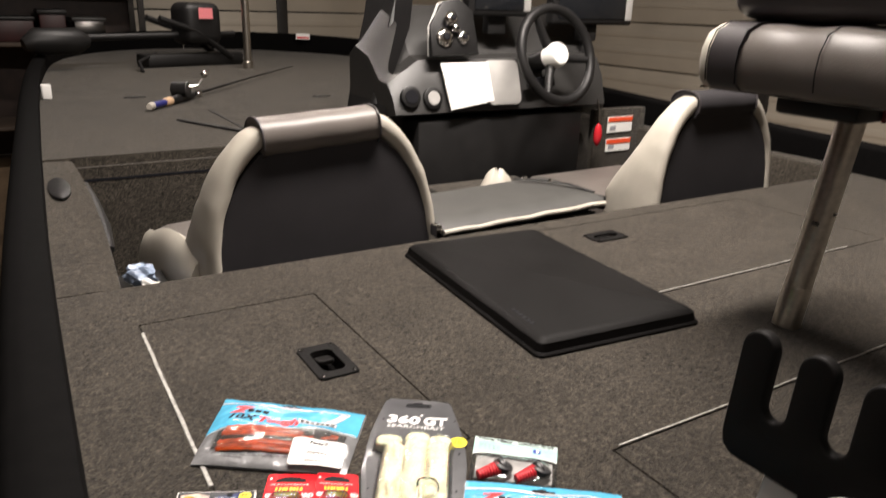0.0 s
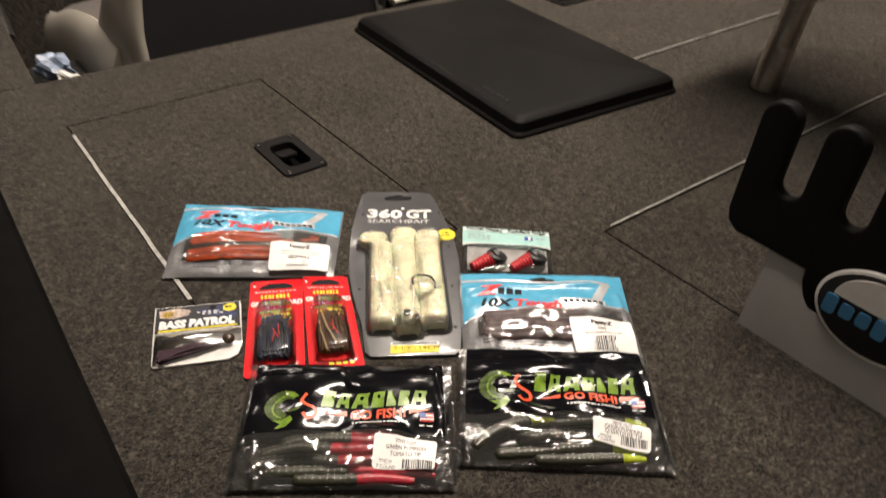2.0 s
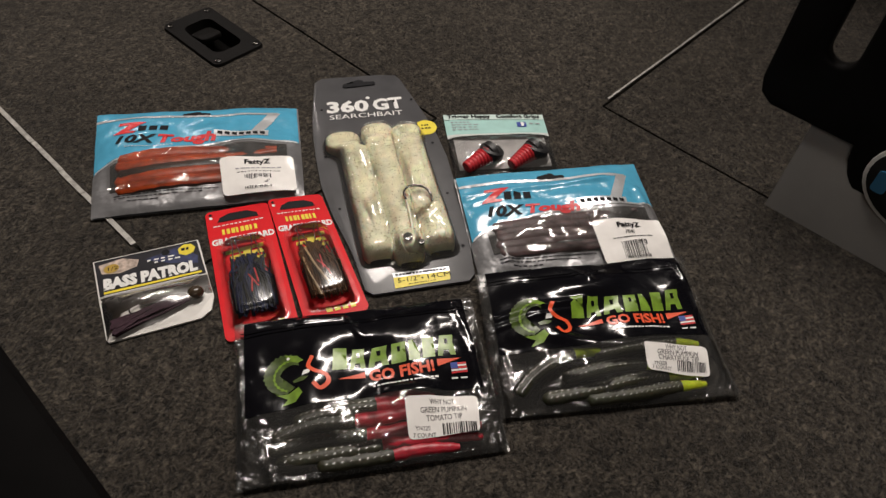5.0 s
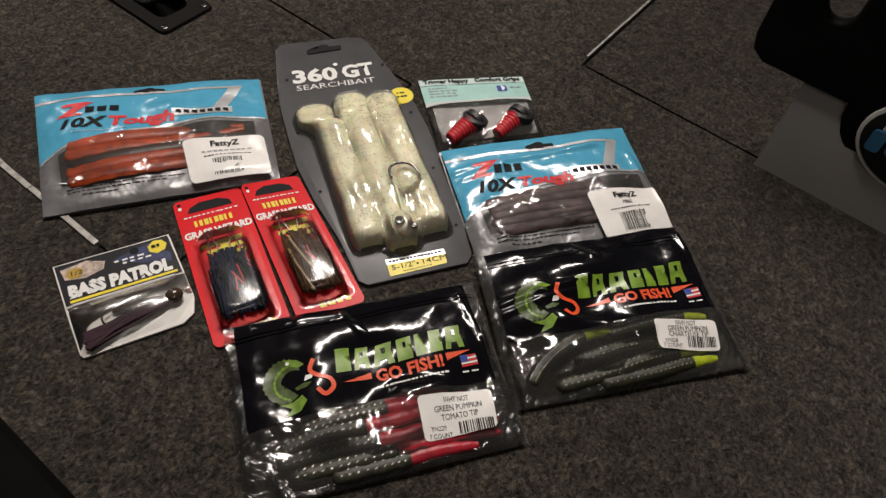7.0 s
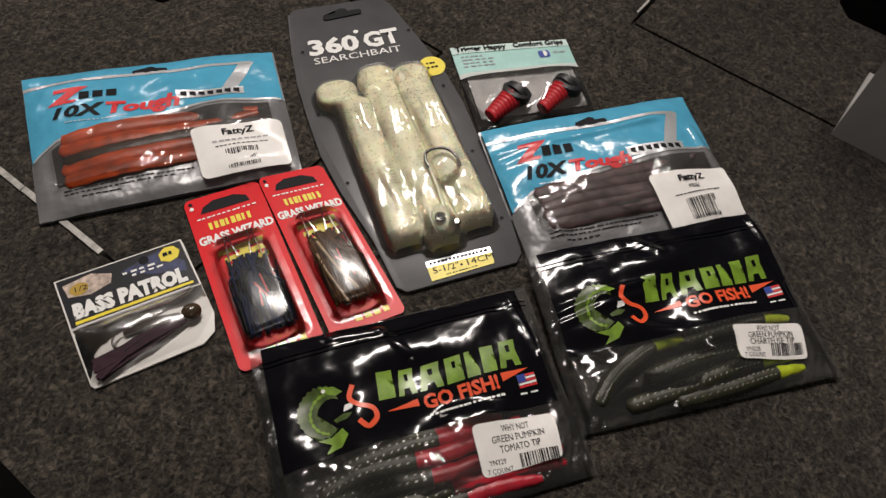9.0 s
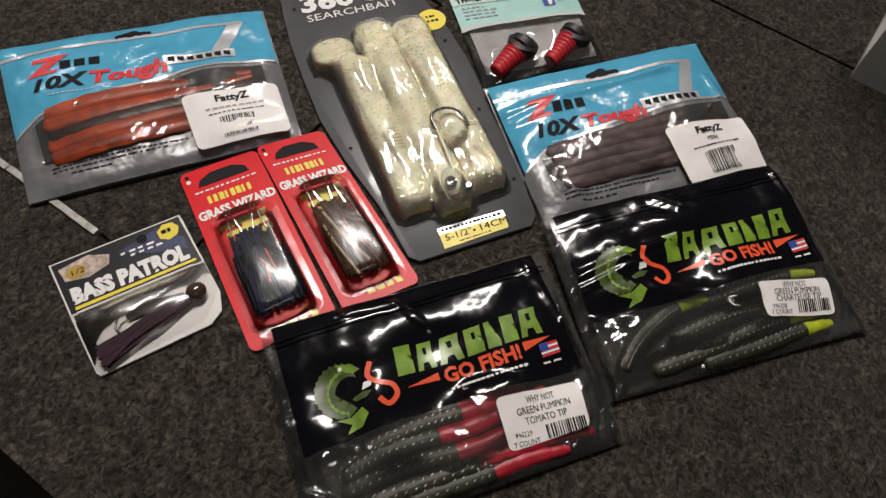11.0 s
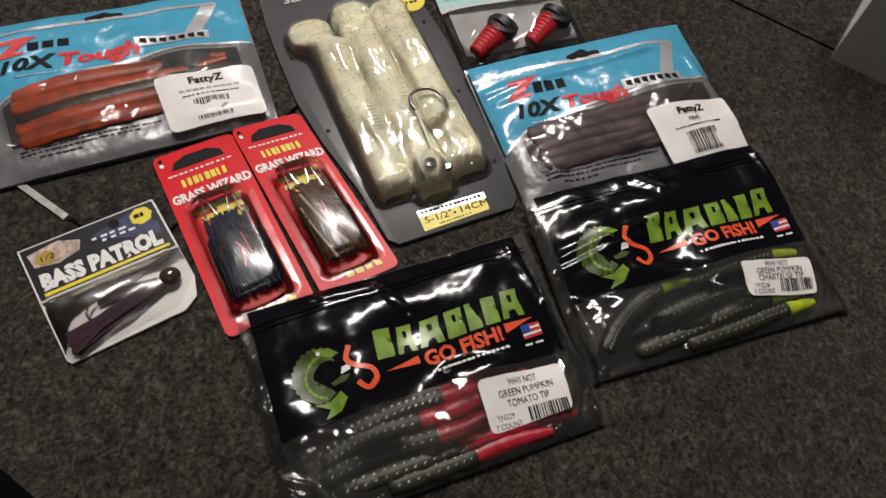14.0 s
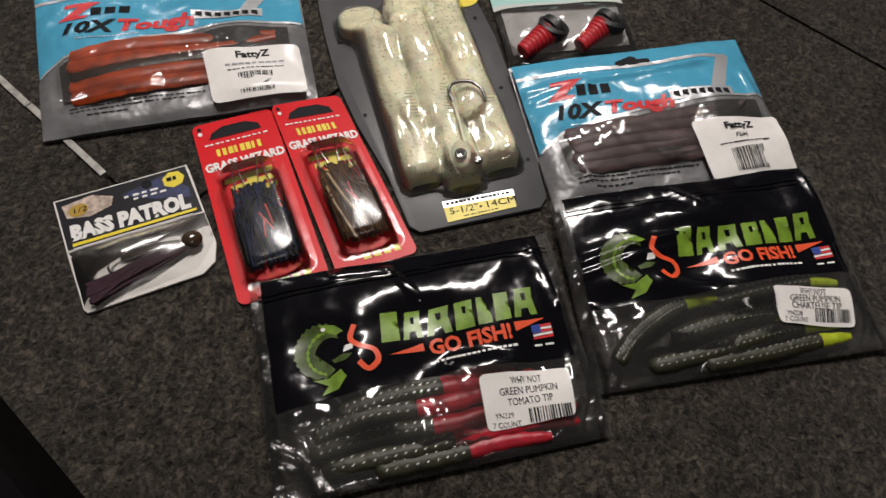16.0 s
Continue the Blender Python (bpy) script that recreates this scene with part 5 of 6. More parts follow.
# red carded skirted jigs
def red_card(cx, cy, turn, lift, strand, strand2, streak, seed, w=0.0435, h=0.108):
    p = Pack("jig_card", "red carded jig with a clear blister, overlapping its twin", cx, cy, turn, w, h, lift, lift, 0.0, 0.0006, seed, "red jig cards")
    part("card", turned(prism(rounded(w, h, 0.004), 0.0, 0.0009), Matrix.Translation((0, 0, p.base(0, 0) + 0.0004))), RED_CARD, p.ob, "glossy red printed card")
    p.z = lambda x, y: p.base(x, y) + 0.0014
    top = h / 2
    p.shape("hang_hole", [(-0.0145, top - 0.0115), (0.0135, top - 0.0115), (0.0125, top - 0.0075), (0.006, top - 0.0045), (-0.006, top - 0.0045), (-0.0125, top - 0.0075)], INK, 0.0002, "dark hang slot")
    p.shape("mark", disc(-w / 2 + 0.0035, top - 0.0035, 0.0012, n=10), INK, 0.0002)
    p.shape("mark", disc(-w / 2 + 0.0035, top - 0.0066, 0.0012, n=10), WHITE_INK, 0.0002)
    p.bars(-0.0175, top - 0.0152, 0.034, 0.0009, 12, WHITE_INK, 0.0002, 0)
    # a name stands here as bars
    p.bars(-0.0125, top - 0.0232, 0.0245, 0.0046, 8, YELLOW_INK, 0.0002, 0, gap=0.34)
    p.letter("GRASS WIZARD", -w / 2 + 0.0015, top - 0.0315, 0.0070, WHITE_INK, 0.0002, width=w - 0.002, bold=0.00032)
    # yellow brush mark behind the jig
    ym = top - 0.048
    for k in range(3):
        p.quad("mark", [(-0.0125 + 0.002 * k, ym + 0.0095 - 0.005 * k), (0.0125 - 0.002 * (k % 2), ym + 0.0115 - 0.005 * k), (0.012, ym + 0.0082 - 0.005 * k), (-0.013 + 0.002 * k, ym + 0.0066 - 0.005 * k)], YELLOW_INK, 0.0003, "yellow brush stroke", 2)
    p.quad("mark", [(-0.002, ym + 0.010), (0.004, ym + 0.010), (0.003, ym - 0.012), (0.0, ym - 0.012)], YELLOW_INK, 0.0004, "yellow brush stroke", 2)
    p.bars(-0.006, -h / 2 + 0.004, 0.022, 0.0035, 4, YELLOW_INK, 0.0002)
    # the jig: weed guard wires and a skirt of strands
    z0 = p.base(0, 0) + 0.002
    for sx in (-1, 1):
        part("wire", tube([(sx * 0.002, ym - 0.004, z0 + 0.001), (sx * 0.0055, ym + 0.013, z0 + 0.003), (sx * 0.0065, ym + 0.0175, z0 + 0.003), (sx * 0.0075, ym + 0.013, z0 + 0.003), (sx * 0.009, ym - 0.004, z0 + 0.002)], 0.00045, 6), CHROME, p.ob, "bent bright wire")
    rng = random.Random(seed)
    y0, y1 = ym - 0.005, -h / 2 + 0.013
    for material, count, spread in ((strand, 95, 0.0128), (strand2, 95, 0.0128)):
        bm = bmesh.new()
        for _ in range(count):
            xa, xb = rng.gauss(0, 0.0042), rng.uniform(-spread, spread)
            end = y1 + rng.uniform(0, 0.006) if rng.random() < 0.85 else y1 + rng.uniform(0.01, 0.03)
            mid = (xa * 0.2 + xb * 0.95 + rng.gauss(0, 0.0015), (y0 + end) / 2 + rng.gauss(0, 0.002))
            tube([(xa, y0 + rng.uniform(-0.004, 0.006), z0 + 0.003), (*mid, z0 + rng.uniform(0.002, 0.0085)), (xb, end, z0 + rng.uniform(0.0, 0.006))], 0.0006, 5, bm=bm)
        part("skirt", bm, material, p.ob, "rubber skirt strands", smooth=60)
    if streak:
        part("trailer", tube([(-0.007, y0 - 0.004, z0 + 0.008), (-0.004, (y0 + y1) / 2, z0 + 0.0095), (0.002, y1 + 0.004, z0 + 0.0085)], 0.0011, 6), TAN_STRAND, p.ob, "tan strand")
        part("trailer", tube([(-0.010, y0 - 0.010, z0 + 0.006), (-0.0095, (y0 + y1) / 2, z0 + 0.007), (-0.006, y1, z0 + 0.006)], 0.0009, 6), TAN_STRAND, p.ob, "tan strand")
    for k in range(3):
        part("accent", tube([(rng.uniform(-0.002, 0.004), y0 - 0.012 - 0.004 * k, z0 + 0.009), (rng.uniform(-0.001, 0.006), y0 - 0.024 - 0.003 * k, z0 + 0.0095)], 0.0005, 6), RED_INK, p.ob, "red strand")
    # blister: a rounded tray upside down
    bw, bt, bb = 0.0315, ym + 0.013, -h / 2 + 0.0085
    cyb, bh = (bt + bb) / 2, bt - bb
    rows = []
    for grow, z in ((0.003, 0.0005), (0.0, 0.0007), (-0.0008, 0.004), (-0.0016, 0.009), (-0.003, 0.0118), (-0.006, 0.0128)):
        rows.append([(x, y, p.base(0, 0) + 0.0012 + z) for x, y in rounded(bw + 2 * grow, bh + 2 * grow, 0.006, 4, 0, cyb)])
    bm = loft(rows, closed=True)
    bm.verts.ensure_lookup_table()
    bm.faces.new(bm.verts[-len(rows[-1]):])
    part("blister", bm, CLEAR_STIFF, p.ob, "clear moulded blister", smooth=70)
    return p


red_card(0.1945, 0.6302, -27.5, 0.0004, BLUE_STRAND, BLACK_STRAND, False, 11).settle((-0.0252, 0.0558), (0.0172, 0.0548), (0.0182, -0.0535), (-0.0253, -0.0540))
red_card(0.2268, 0.6105, -27.0, 0.0026, BROWN_STRAND, BROWN_STRAND, True, 17).settle((-0.0200, 0.0572), (0.0165, 0.0522), (0.0230, -0.0540), (-0.0168, -0.0525))


# swimbait card: dark grey coffin-shaped card with three pearl baits under a blister
def swimbait_card():
    p = Pack("swimbait_card", "dark grey card holding three pearl swimbaits under clear plastic", 0.3165, 0.639, -32.2, 0.088, 0.224, 0.001, 0.001, 0.0, 0.0, 3)
    p.z = lambda x, y: 0.0028
    out = [(-0.0370, 0.1115), (-0.0310, 0.1165), (0.0180, 0.1130), (0.0295, 0.1100), (0.0325, 0.1040), (0.0402, 0.0670), (0.0460, 0.0350), (0.0477, 0.0040), (0.0457, -0.0370), (0.0430, -0.0650), (0.0405, -0.0910), (0.0378, -0.1095), (0.0330, -0.1143), (-0.0290, -0.1125), (-0.0335, -0.1080), (-0.0365, -0.0760), (-0.0440, -0.0400), (-0.0478, -0.0100), (-0.0475, 0.0230), (-0.0463, 0.0500), (-0.0428, 0.0780)]
    part("card", prism(out, 0.0005, 0.0026, 0.0005), GREY_CARD, p.ob, "dark grey printed card")
    hang_hole(p, -0.0019, 0.1018, 1.0)
    p.letter("360", -0.0328, 0.0706, 0.0196, WHITE_INK, 0.0003, width=0.0330, turn=-5.5, bold=0.0008, squash=0.96)
    p.letter("GT", 0.0040, 0.0672, 0.0196, WHITE_INK, 0.0003, width=0.0240, turn=-2.0, bold=0.0008, squash=0.96)
    p.shape("degree_sign", disc(0.0020, 0.0835, 0.0017, n=14), WHITE_INK, 0.0003)
    p.letter("SEARCHBAIT", -0.0318, 0.0618, 0.0078, WHITE_INK, 0.0003, width=0.0570, turn=-4.3)
    p.shape("size_spot", disc(0.0395, 0.0385, 0.0086), YELLOW_INK, 0.0003, "yellow size spot")
    p.bars(0.0365, 0.0405, 0.0065, 0.0016, 3, INK, 0.0005, -4)
    p.bars(0.0360, 0.0368, 0.0075, 0.0016, 3, INK, 0.0005, -4)
    p.quad("size_label", [(-0.0142, -0.1023), (0.0224, -0.1041), (0.0210, -0.1110), (-0.0147, -0.1109)], YELLOW_INK, 0.0003, "yellow size label")
    p.quad("label_strip", [(-0.0141, -0.0987), (0.0225, -0.1004), (0.0224, -0.1041), (-0.0142, -0.1023)], PALE_FOIL, 0.0003, "silver strip above the size label")
    p.bars(-0.0125, -0.1012, 0.033, 0.0015, 15, INK, 0.0005, -2.7, gap=0.25)
    p.letter("5-1/2\"", -0.0124, -0.1070, 0.0052, INK, 0.0005, width=0.0145, turn=-2)
    p.letter("14CM", 0.0058, -0.1076, 0.0052, INK, 0.0005, width=0.0150, turn=-2)
    p.shape("dot", disc(0.0038, -0.1062, 0.0007, n=8), INK, 0.0005)
    p.bars(-0.006, -0.1096, 0.018, 0.0005, 10, INK, 0.0005, -1)
    for sx in (-1, 1):
        for y in (0.075, 0.02, -0.035, -0.085):
            x = sx * (0.036 if y > 0.06 else 0.0405 - 0.0002 * (20 - y * 1000) * 0.2)
            p.shape("rivet", disc(x, y, 0.0011, n=10), INK, 0.0003, "small punched dot")
    # three baits side by side: paddle tail up, nose down, each filling its trough
    BAITS = ((-0.0262, 0.0285, 0.0128, -0.0197, 0.0104, -0.0885), (0.0005, 0.0345, 0.0118, -0.0006, 0.0104, -0.0945), (0.0222, 0.0300, 0.0112, 0.0205, 0.0108, -0.0895))

    def section(b, y, grow=0.0):
        """Middle, half width and height of a bait at y."""
        tx, ty, tr, mx, half, end = b
        blend = min(1.0, max(0.0, (ty - 0.004 - y) / 0.011))
        blend = blend * blend * (3 - 2 * blend)
        xc = tx + (mx - tx) * blend
        q = (y - ty) / (tr * 1.02 + grow)
        lobe = tr * max(0.0, 1 - q * q) ** 0.5
        body = half * (0.94 + 0.06 * blend) if y < ty else 0.0
        nose = min(1.0, max(0.0, (y - end + grow) / 0.011))
        nose = (1 - (1 - nose) ** 2.4) ** 0.5
        hw = max(lobe, body * (0.55 + 0.45 * nose) if nose > 0 else 0.0)
        return xc, hw + grow, (0.0088 + 0.0036 * blend) * (max(lobe / tr if y > ty else 0.0, 1.0 if y <= ty else 0.0)) ** 0.8 * nose

    def bait(b):
        n = 64
        y1, y0 = b[1] + b[2] * 1.015, b[5] + 0.0003
        rows = []
        for i in range(n + 1):
            y = y1 + (y0 - y1) * (1 - math.cos(math.pi * i / n)) / 2
            xc, hw, hz = section(b, y)
            rows.append([(xc + hw * math.sin(math.pi / 2 * u), y, 0.0029 + hz * (0.0 if abs(u) > 0.999 else 0.62 + 0.38 * max(0.0, 1 - abs(math.sin(math.pi / 2 * u)) ** 2.4) ** 0.5) * (1 + 0.05 * noise.noise(Vector((xc * 90 + u, y * 70, 4))))) for u in [k / 9 - 1 for k in range(19)]])
        body = part("swimbait", loft(rows), PEARL, p.ob, "pearl white soft plastic swimbait", smooth=70)
        rng = random.Random(int(abs(b[0]) * 9999))
        fl = bmesh.new()
        for _ in range(420):
            row = rows[rng.randrange(6, n - 4)]
            q = Vector(row[rng.randrange(3, 16)]) + Vector((rng.uniform(-0.0006, 0.0006), rng.uniform(-0.001, 0.001), 0.0003))
            r = rng.uniform(0.00022, 0.0005)
            fl.faces.new([fl.verts.new(q + Vector((r * math.cos(t), r * math.sin(t), 0))) for t in (0, 1.6, 3.1, 4.7)])
        tagged(part("glitter", fl, FLAKE, body, "dark glitter flakes", smooth=180), kind="stuff")
        rb = bmesh.new()
        for k in range(9):
            y = -0.034 - 0.0022 * k
            xc, hw, hz = section(b, y)
            tube([(xc + hw * 0.15, y, 0.0027 + hz), (xc + hw * 0.45, y - 0.0003, 0.0027 + hz), (xc + hw * 0.7, y, 0.0023 + hz * 0.97)], 0.0003, 5, bm=rb)
        part("ribs", rb, PEARL, body, "ribbed belly", smooth=70)
        return body
    for b in BAITS:
        bait(b)
    # jig head and hook lying on the middle bait
    bm = bmesh.new()
    bmesh.ops.create_uvsphere(bm, u_segments=18, v_segments=12, radius=1)
    turned(bm, Matrix.Translation((0.002, -0.0830, 0.0140)) @ Matrix.Diagonal((0.0072, 0.0105, 0.0046, 1)))
    head = part("jig_head", bm, PEARL, p.ob, "pearl painted jig head", smooth=70)
    for ex, ey, r in ((-0.0008, -0.0840, 0.0031), (0.0070, -0.0885, 0.0021)):
        part("eye", turned(prism(disc(0, 0, r, n=18), 0, 0.0016, 0.0004), Matrix.Translation((ex, ey, 0.0186 if r > 0.0025 else 0.0165))), GUNMETAL, head, "dark ringed eye")
        part("pupil", turned(prism(disc(0, 0, r * 0.5, n=14), 0, 0.0006), Matrix.Translation((ex, ey, 0.0202 if r > 0.0025 else 0.0181))), INK if r > 0.0025 else CHROME, head)
    hook = [(0.0055, -0.050, 0.0178), (0.0050, -0.044, 0.0184), (0.0075, -0.0395, 0.0186), (0.0135, -0.0385, 0.0186), (0.0195, -0.0410, 0.0184), (0.0225, -0.0470, 0.0178), (0.0225, -0.053, 0.0165)]
    part("hook", tube(smooth_path(hook, 5), 0.0009, 8), GUNMETAL, p.ob, "dark steel hook point", smooth=60)
    part("hook_shank", tube([(0.0055, -0.050, 0.0176), (0.005, -0.064, 0.0172), (0.0035, -0.080, 0.0165)], 0.0010, 8), PEARL, p.ob, smooth=60)

    # blister skin drawn tight over the baits
    def skin_z(x, y):
        z = 0.0
        if -0.0290 < x < 0.0305 and -0.0885 < y < 0.020:
            z = 0.0098
        for b in BAITS:
            if b[5] - 0.002 < y < b[1] + b[2] * 1.02 + 0.0015:
                xc, hw, hz = section(b, y, 0.0014)
                u = abs(x - xc) / hw
                if u < 1:
                    z = max(z, (hz + 0.0012) * (0.6 + 0.4 * (1 - u * u) ** 0.5))
        q = (x / 0.0105) ** 2 + ((y + 0.0830) / 0.0135) ** 2
        z = max(z, 0.0185 * max(0, 1 - q) ** 0.35)
        q = ((x - 0.014) / 0.0115) ** 2 + ((y + 0.049) / 0.0135) ** 2
        z = max(z, 0.0172 * max(0, 1 - q) ** 0.22)
        return z
    N, M = 84, 150
    bm = bmesh.new()
    grid = [[None] * (M + 1) for _ in range(N + 1)]
    zs = np.zeros((N + 1, M + 1))
    for i in range(N + 1):
        for j in range(M + 1):
            x, y = -0.0445 + 0.084 * i / N, -0.1065 + 0.160 * j / M
            zs[i, j] = skin_z(x, y)
    for _ in range(3):
        pad = np.pad(zs, 1, mode="edge")
        zs = np.maximum(zs * 0.6, (pad[:-2, 1:-1] + pad[2:, 1:-1] + pad[1:-1, :-2] + pad[1:-1, 2:] + 2 * zs) / 6)
    for i in range(N + 1):
        for j in range(M + 1):
            x, y = -0.0445 + 0.084 * i / N, -0.1065 + 0.160 * j / M
            wr = 0.0014 * noise.noise(Vector((x * 160, y * 34, 1))) + 0.0009 * math.sin(118 * y + 0.8 + 40 * x) + 0.0003 * noise.noise(Vector((x * 320, y * 120, 5)))
            grid[i][j] = bm.verts.new((x, y, 0.0031 + zs[i, j] + (wr if zs[i, j] > 0.003 else 0)))
    for i in range(N):
        for j in range(M):
            if max(zs[i, j], zs[i + 1, j], zs[i, j + 1], zs[i + 1, j + 1]) > 0.0006:
                bm.faces.new((grid[i][j], grid[i + 1][j], grid[i + 1][j + 1], grid[i][j + 1]))
    bmesh.ops.delete(bm, geom=[v for v in bm.verts if not v.link_faces], context="VERTS")
    part("blister", bm, BAIT_FILM, p.ob, "clear blister drawn tight over the baits", smooth=180)


swimbait_card()


# skirted jig pack with a black and white header
def jig_pack():
    p = Pack("jig_pack", "small jig pack with black header card and white backing", 0.1412, 0.6615, -22.2, 0.065, 0.0625, 0.0005, 0.0005, 0.0, 0.0, 5)
    p.z = lambda x, y: 0.0022
    out = [(-0.0325, 0.0315), (0.031, 0.0262), (0.0325, 0.024), (0.032, -0.005), (0.032, -0.0232), (0.0285, -0.0332), (0.0215, -0.0372), (-0.0312, -0.0345), (-0.0325, -0.032), (-0.033, 0.0)]
    part("backing_card", prism(out, 0.0004, 0.0018, 0.0004), WHITE_CARD, p.ob, "white backing card")
    edge_t = lambda x: 0.0315 - 0.0052 * (x + 0.0325) / 0.065
    edge_b = lambda x: 0.0 - 0.0050 * (x + 0.0325) / 0.065
    p.sheet("header_rim", -0.0327, 0.0322, edge_b, edge_t, WHITE_CARD, 0.0, "white rim of the header", 4, 2)
    p.sheet("header", -0.0318, 0.0313, lambda x: edge_b(x) + 0.0009, lambda x: edge_t(x) - 0.0009, BLACK_CARD, 0.0004, "black printed header card", 6, 3)
    p.shape("mark", [(-0.002, 0.021), (0.02, 0.0245), (0.0295, 0.012), (0.0285, 0.006), (0.012, 0.0125)], NAVY_SWEEP, 0.0006, "navy sweep on the header")
    p.shape("mark", [(-0.0295, 0.0265), (-0.015, 0.0275), (-0.0055, 0.0225), (-0.0075, 0.0175), (-0.018, 0.0155), (-0.0285, 0.0185)], mat("pale_fish_print", (0.45, 0.36, 0.30), rough=0.4, grain=0.5, grain_scale=300), 0.0006, "pale picture patch on the header")
    p.shape("size_badge", disc(-0.0225, 0.0212, 0.0047, 0.0036, 16), mat("ochre_badge", (0.42, 0.27, 0.03), rough=0.4), 0.0008, "ochre size badge")
    p.letter("1/2", -0.0258, 0.0199, 0.0042, INK, 0.001, width=0.0062, turn=-5)
    p.shape("size_badge", disc(0.0238, 0.0198, 0.0056, 0.005, 7), YELLOW_INK, 0.0008, "yellow seven-sided badge")
    p.bars(0.0205, 0.0195, 0.006, 0.0022, 2, INK, 0.001, -5)
    p.shape("hang_hole", disc(0.0110, 0.0222, 0.0026, n=16), INK, 0.0008, "dark hang hole")
    for k in range(2):
        p.bars(-0.001 + 0.004 * k, 0.0185 - 0.0028 * k, 0.017, 0.0012, 4, WHITE_INK, 0.0008, -5)
    p.letter("BASS PATROL", -0.0290, 0.0052, 0.0102, WHITE_INK, 0.001, width=0.0565, turn=-4.8, bold=0.0007, squash=1.12)
    p.quad("underline", [(-0.0292, 0.0034), (0.0292, -0.0012), (0.0292, -0.0027), (-0.0292, 0.0016)], YELLOW_INK, 0.0008, "yellow underline")
    p.sheet("underline", -0.0292, 0.027, lambda x: edge_b(x) + 0.0003, lambda x: edge_b(x) + 0.0008, WHITE_INK, 0.001, "", 2, 1)
    # maker's name as bars
    p.bars(-0.0285, -0.0082, 0.017, 0.0032, 5, INK, 0.0002, -6, gap=0.25)
    p.bars(-0.0255, -0.0112, 0.010, 0.0011, 3, GREY_INK, 0.0002, -6)
    # jig: skirt, head, hook
    rng = random.Random(8)
    bm = bmesh.new()
    for _ in range(110):
        ya, yb = rng.uniform(-0.003, 0.003), rng.uniform(-0.0055, 0.0055)
        tube([(0.0185, -0.0215 + ya * 0.5, 0.005), (0.0, -0.0240 + ya + yb * 0.3, 0.0045 + rng.uniform(0, 0.0035)), (-0.0285 + rng.uniform(0, 0.004), -0.0278 + yb, 0.003 + rng.uniform(0, 0.003))], 0.0008, 5, bm=bm)
    part("skirt", bm, PLUM, p.ob, "dark plum rubber skirt", smooth=60)
    bm = bmesh.new()
    for _ in range(16):
        y = rng.uniform(-0.0022, 0.0022)
        tube([(0.017, -0.018 + y * 0.4, 0.005), (0.003, -0.0150 + y, 0.005), (-0.0105, -0.0135 + y, 0.004)], 0.0005, 5, bm=bm)
    part("weed_guard", bm, DARK_WORM, p.ob, "dark bristle weed guard", smooth=60)
    bm = bmesh.new()
    bmesh.ops.create_uvsphere(bm, u_segments=18, v_segments=12, radius=0.0046)
    turned(bm, Matrix.Translation((0.0222, -0.0198, 0.0058)) @ Matrix.Diagonal((1.1, 1, 0.85, 1)))
    part("jig_head", bm, LEAD, p.ob, "glossy brown jig head", smooth=70)
    part("hook", tube(smooth_path([(0.010, -0.020, 0.006), (-0.006, -0.0205, 0.006), (-0.0145, -0.0225, 0.0062), (-0.0165, -0.0185, 0.0064), (-0.0135, -0.0140, 0.0064), (-0.0105, -0.0130, 0.0064)], 5), 0.0006, 7), GUNMETAL, p.ob, "dark wire hook", smooth=60)
    # clear pouch over it
    rows = []
    for i in range(25):
        x = -0.0318 + 0.0635 * i / 24
        row = []
        for j in range(13):
            yb = -0.0340 if x < 0.02 else -0.0340 + (x - 0.02) * 1.0
            yt = edge_b(x)
            y = yb + (yt - yb) * j / 12
            dome = max(0, math.sin(math.pi * i / 24) * math.sin(math.pi * j / 12)) ** 0.8
            row.append((x, y, 0.0021 + 0.0082 * dome + 0.0006 * noise.noise(Vector((x * 200, y * 200, 2)))))
        rows.append(row)
    part("pouch", loft(rows), CLEAR_STIFF, p.ob, "clear plastic pouch", smooth=180)


jig_pack()


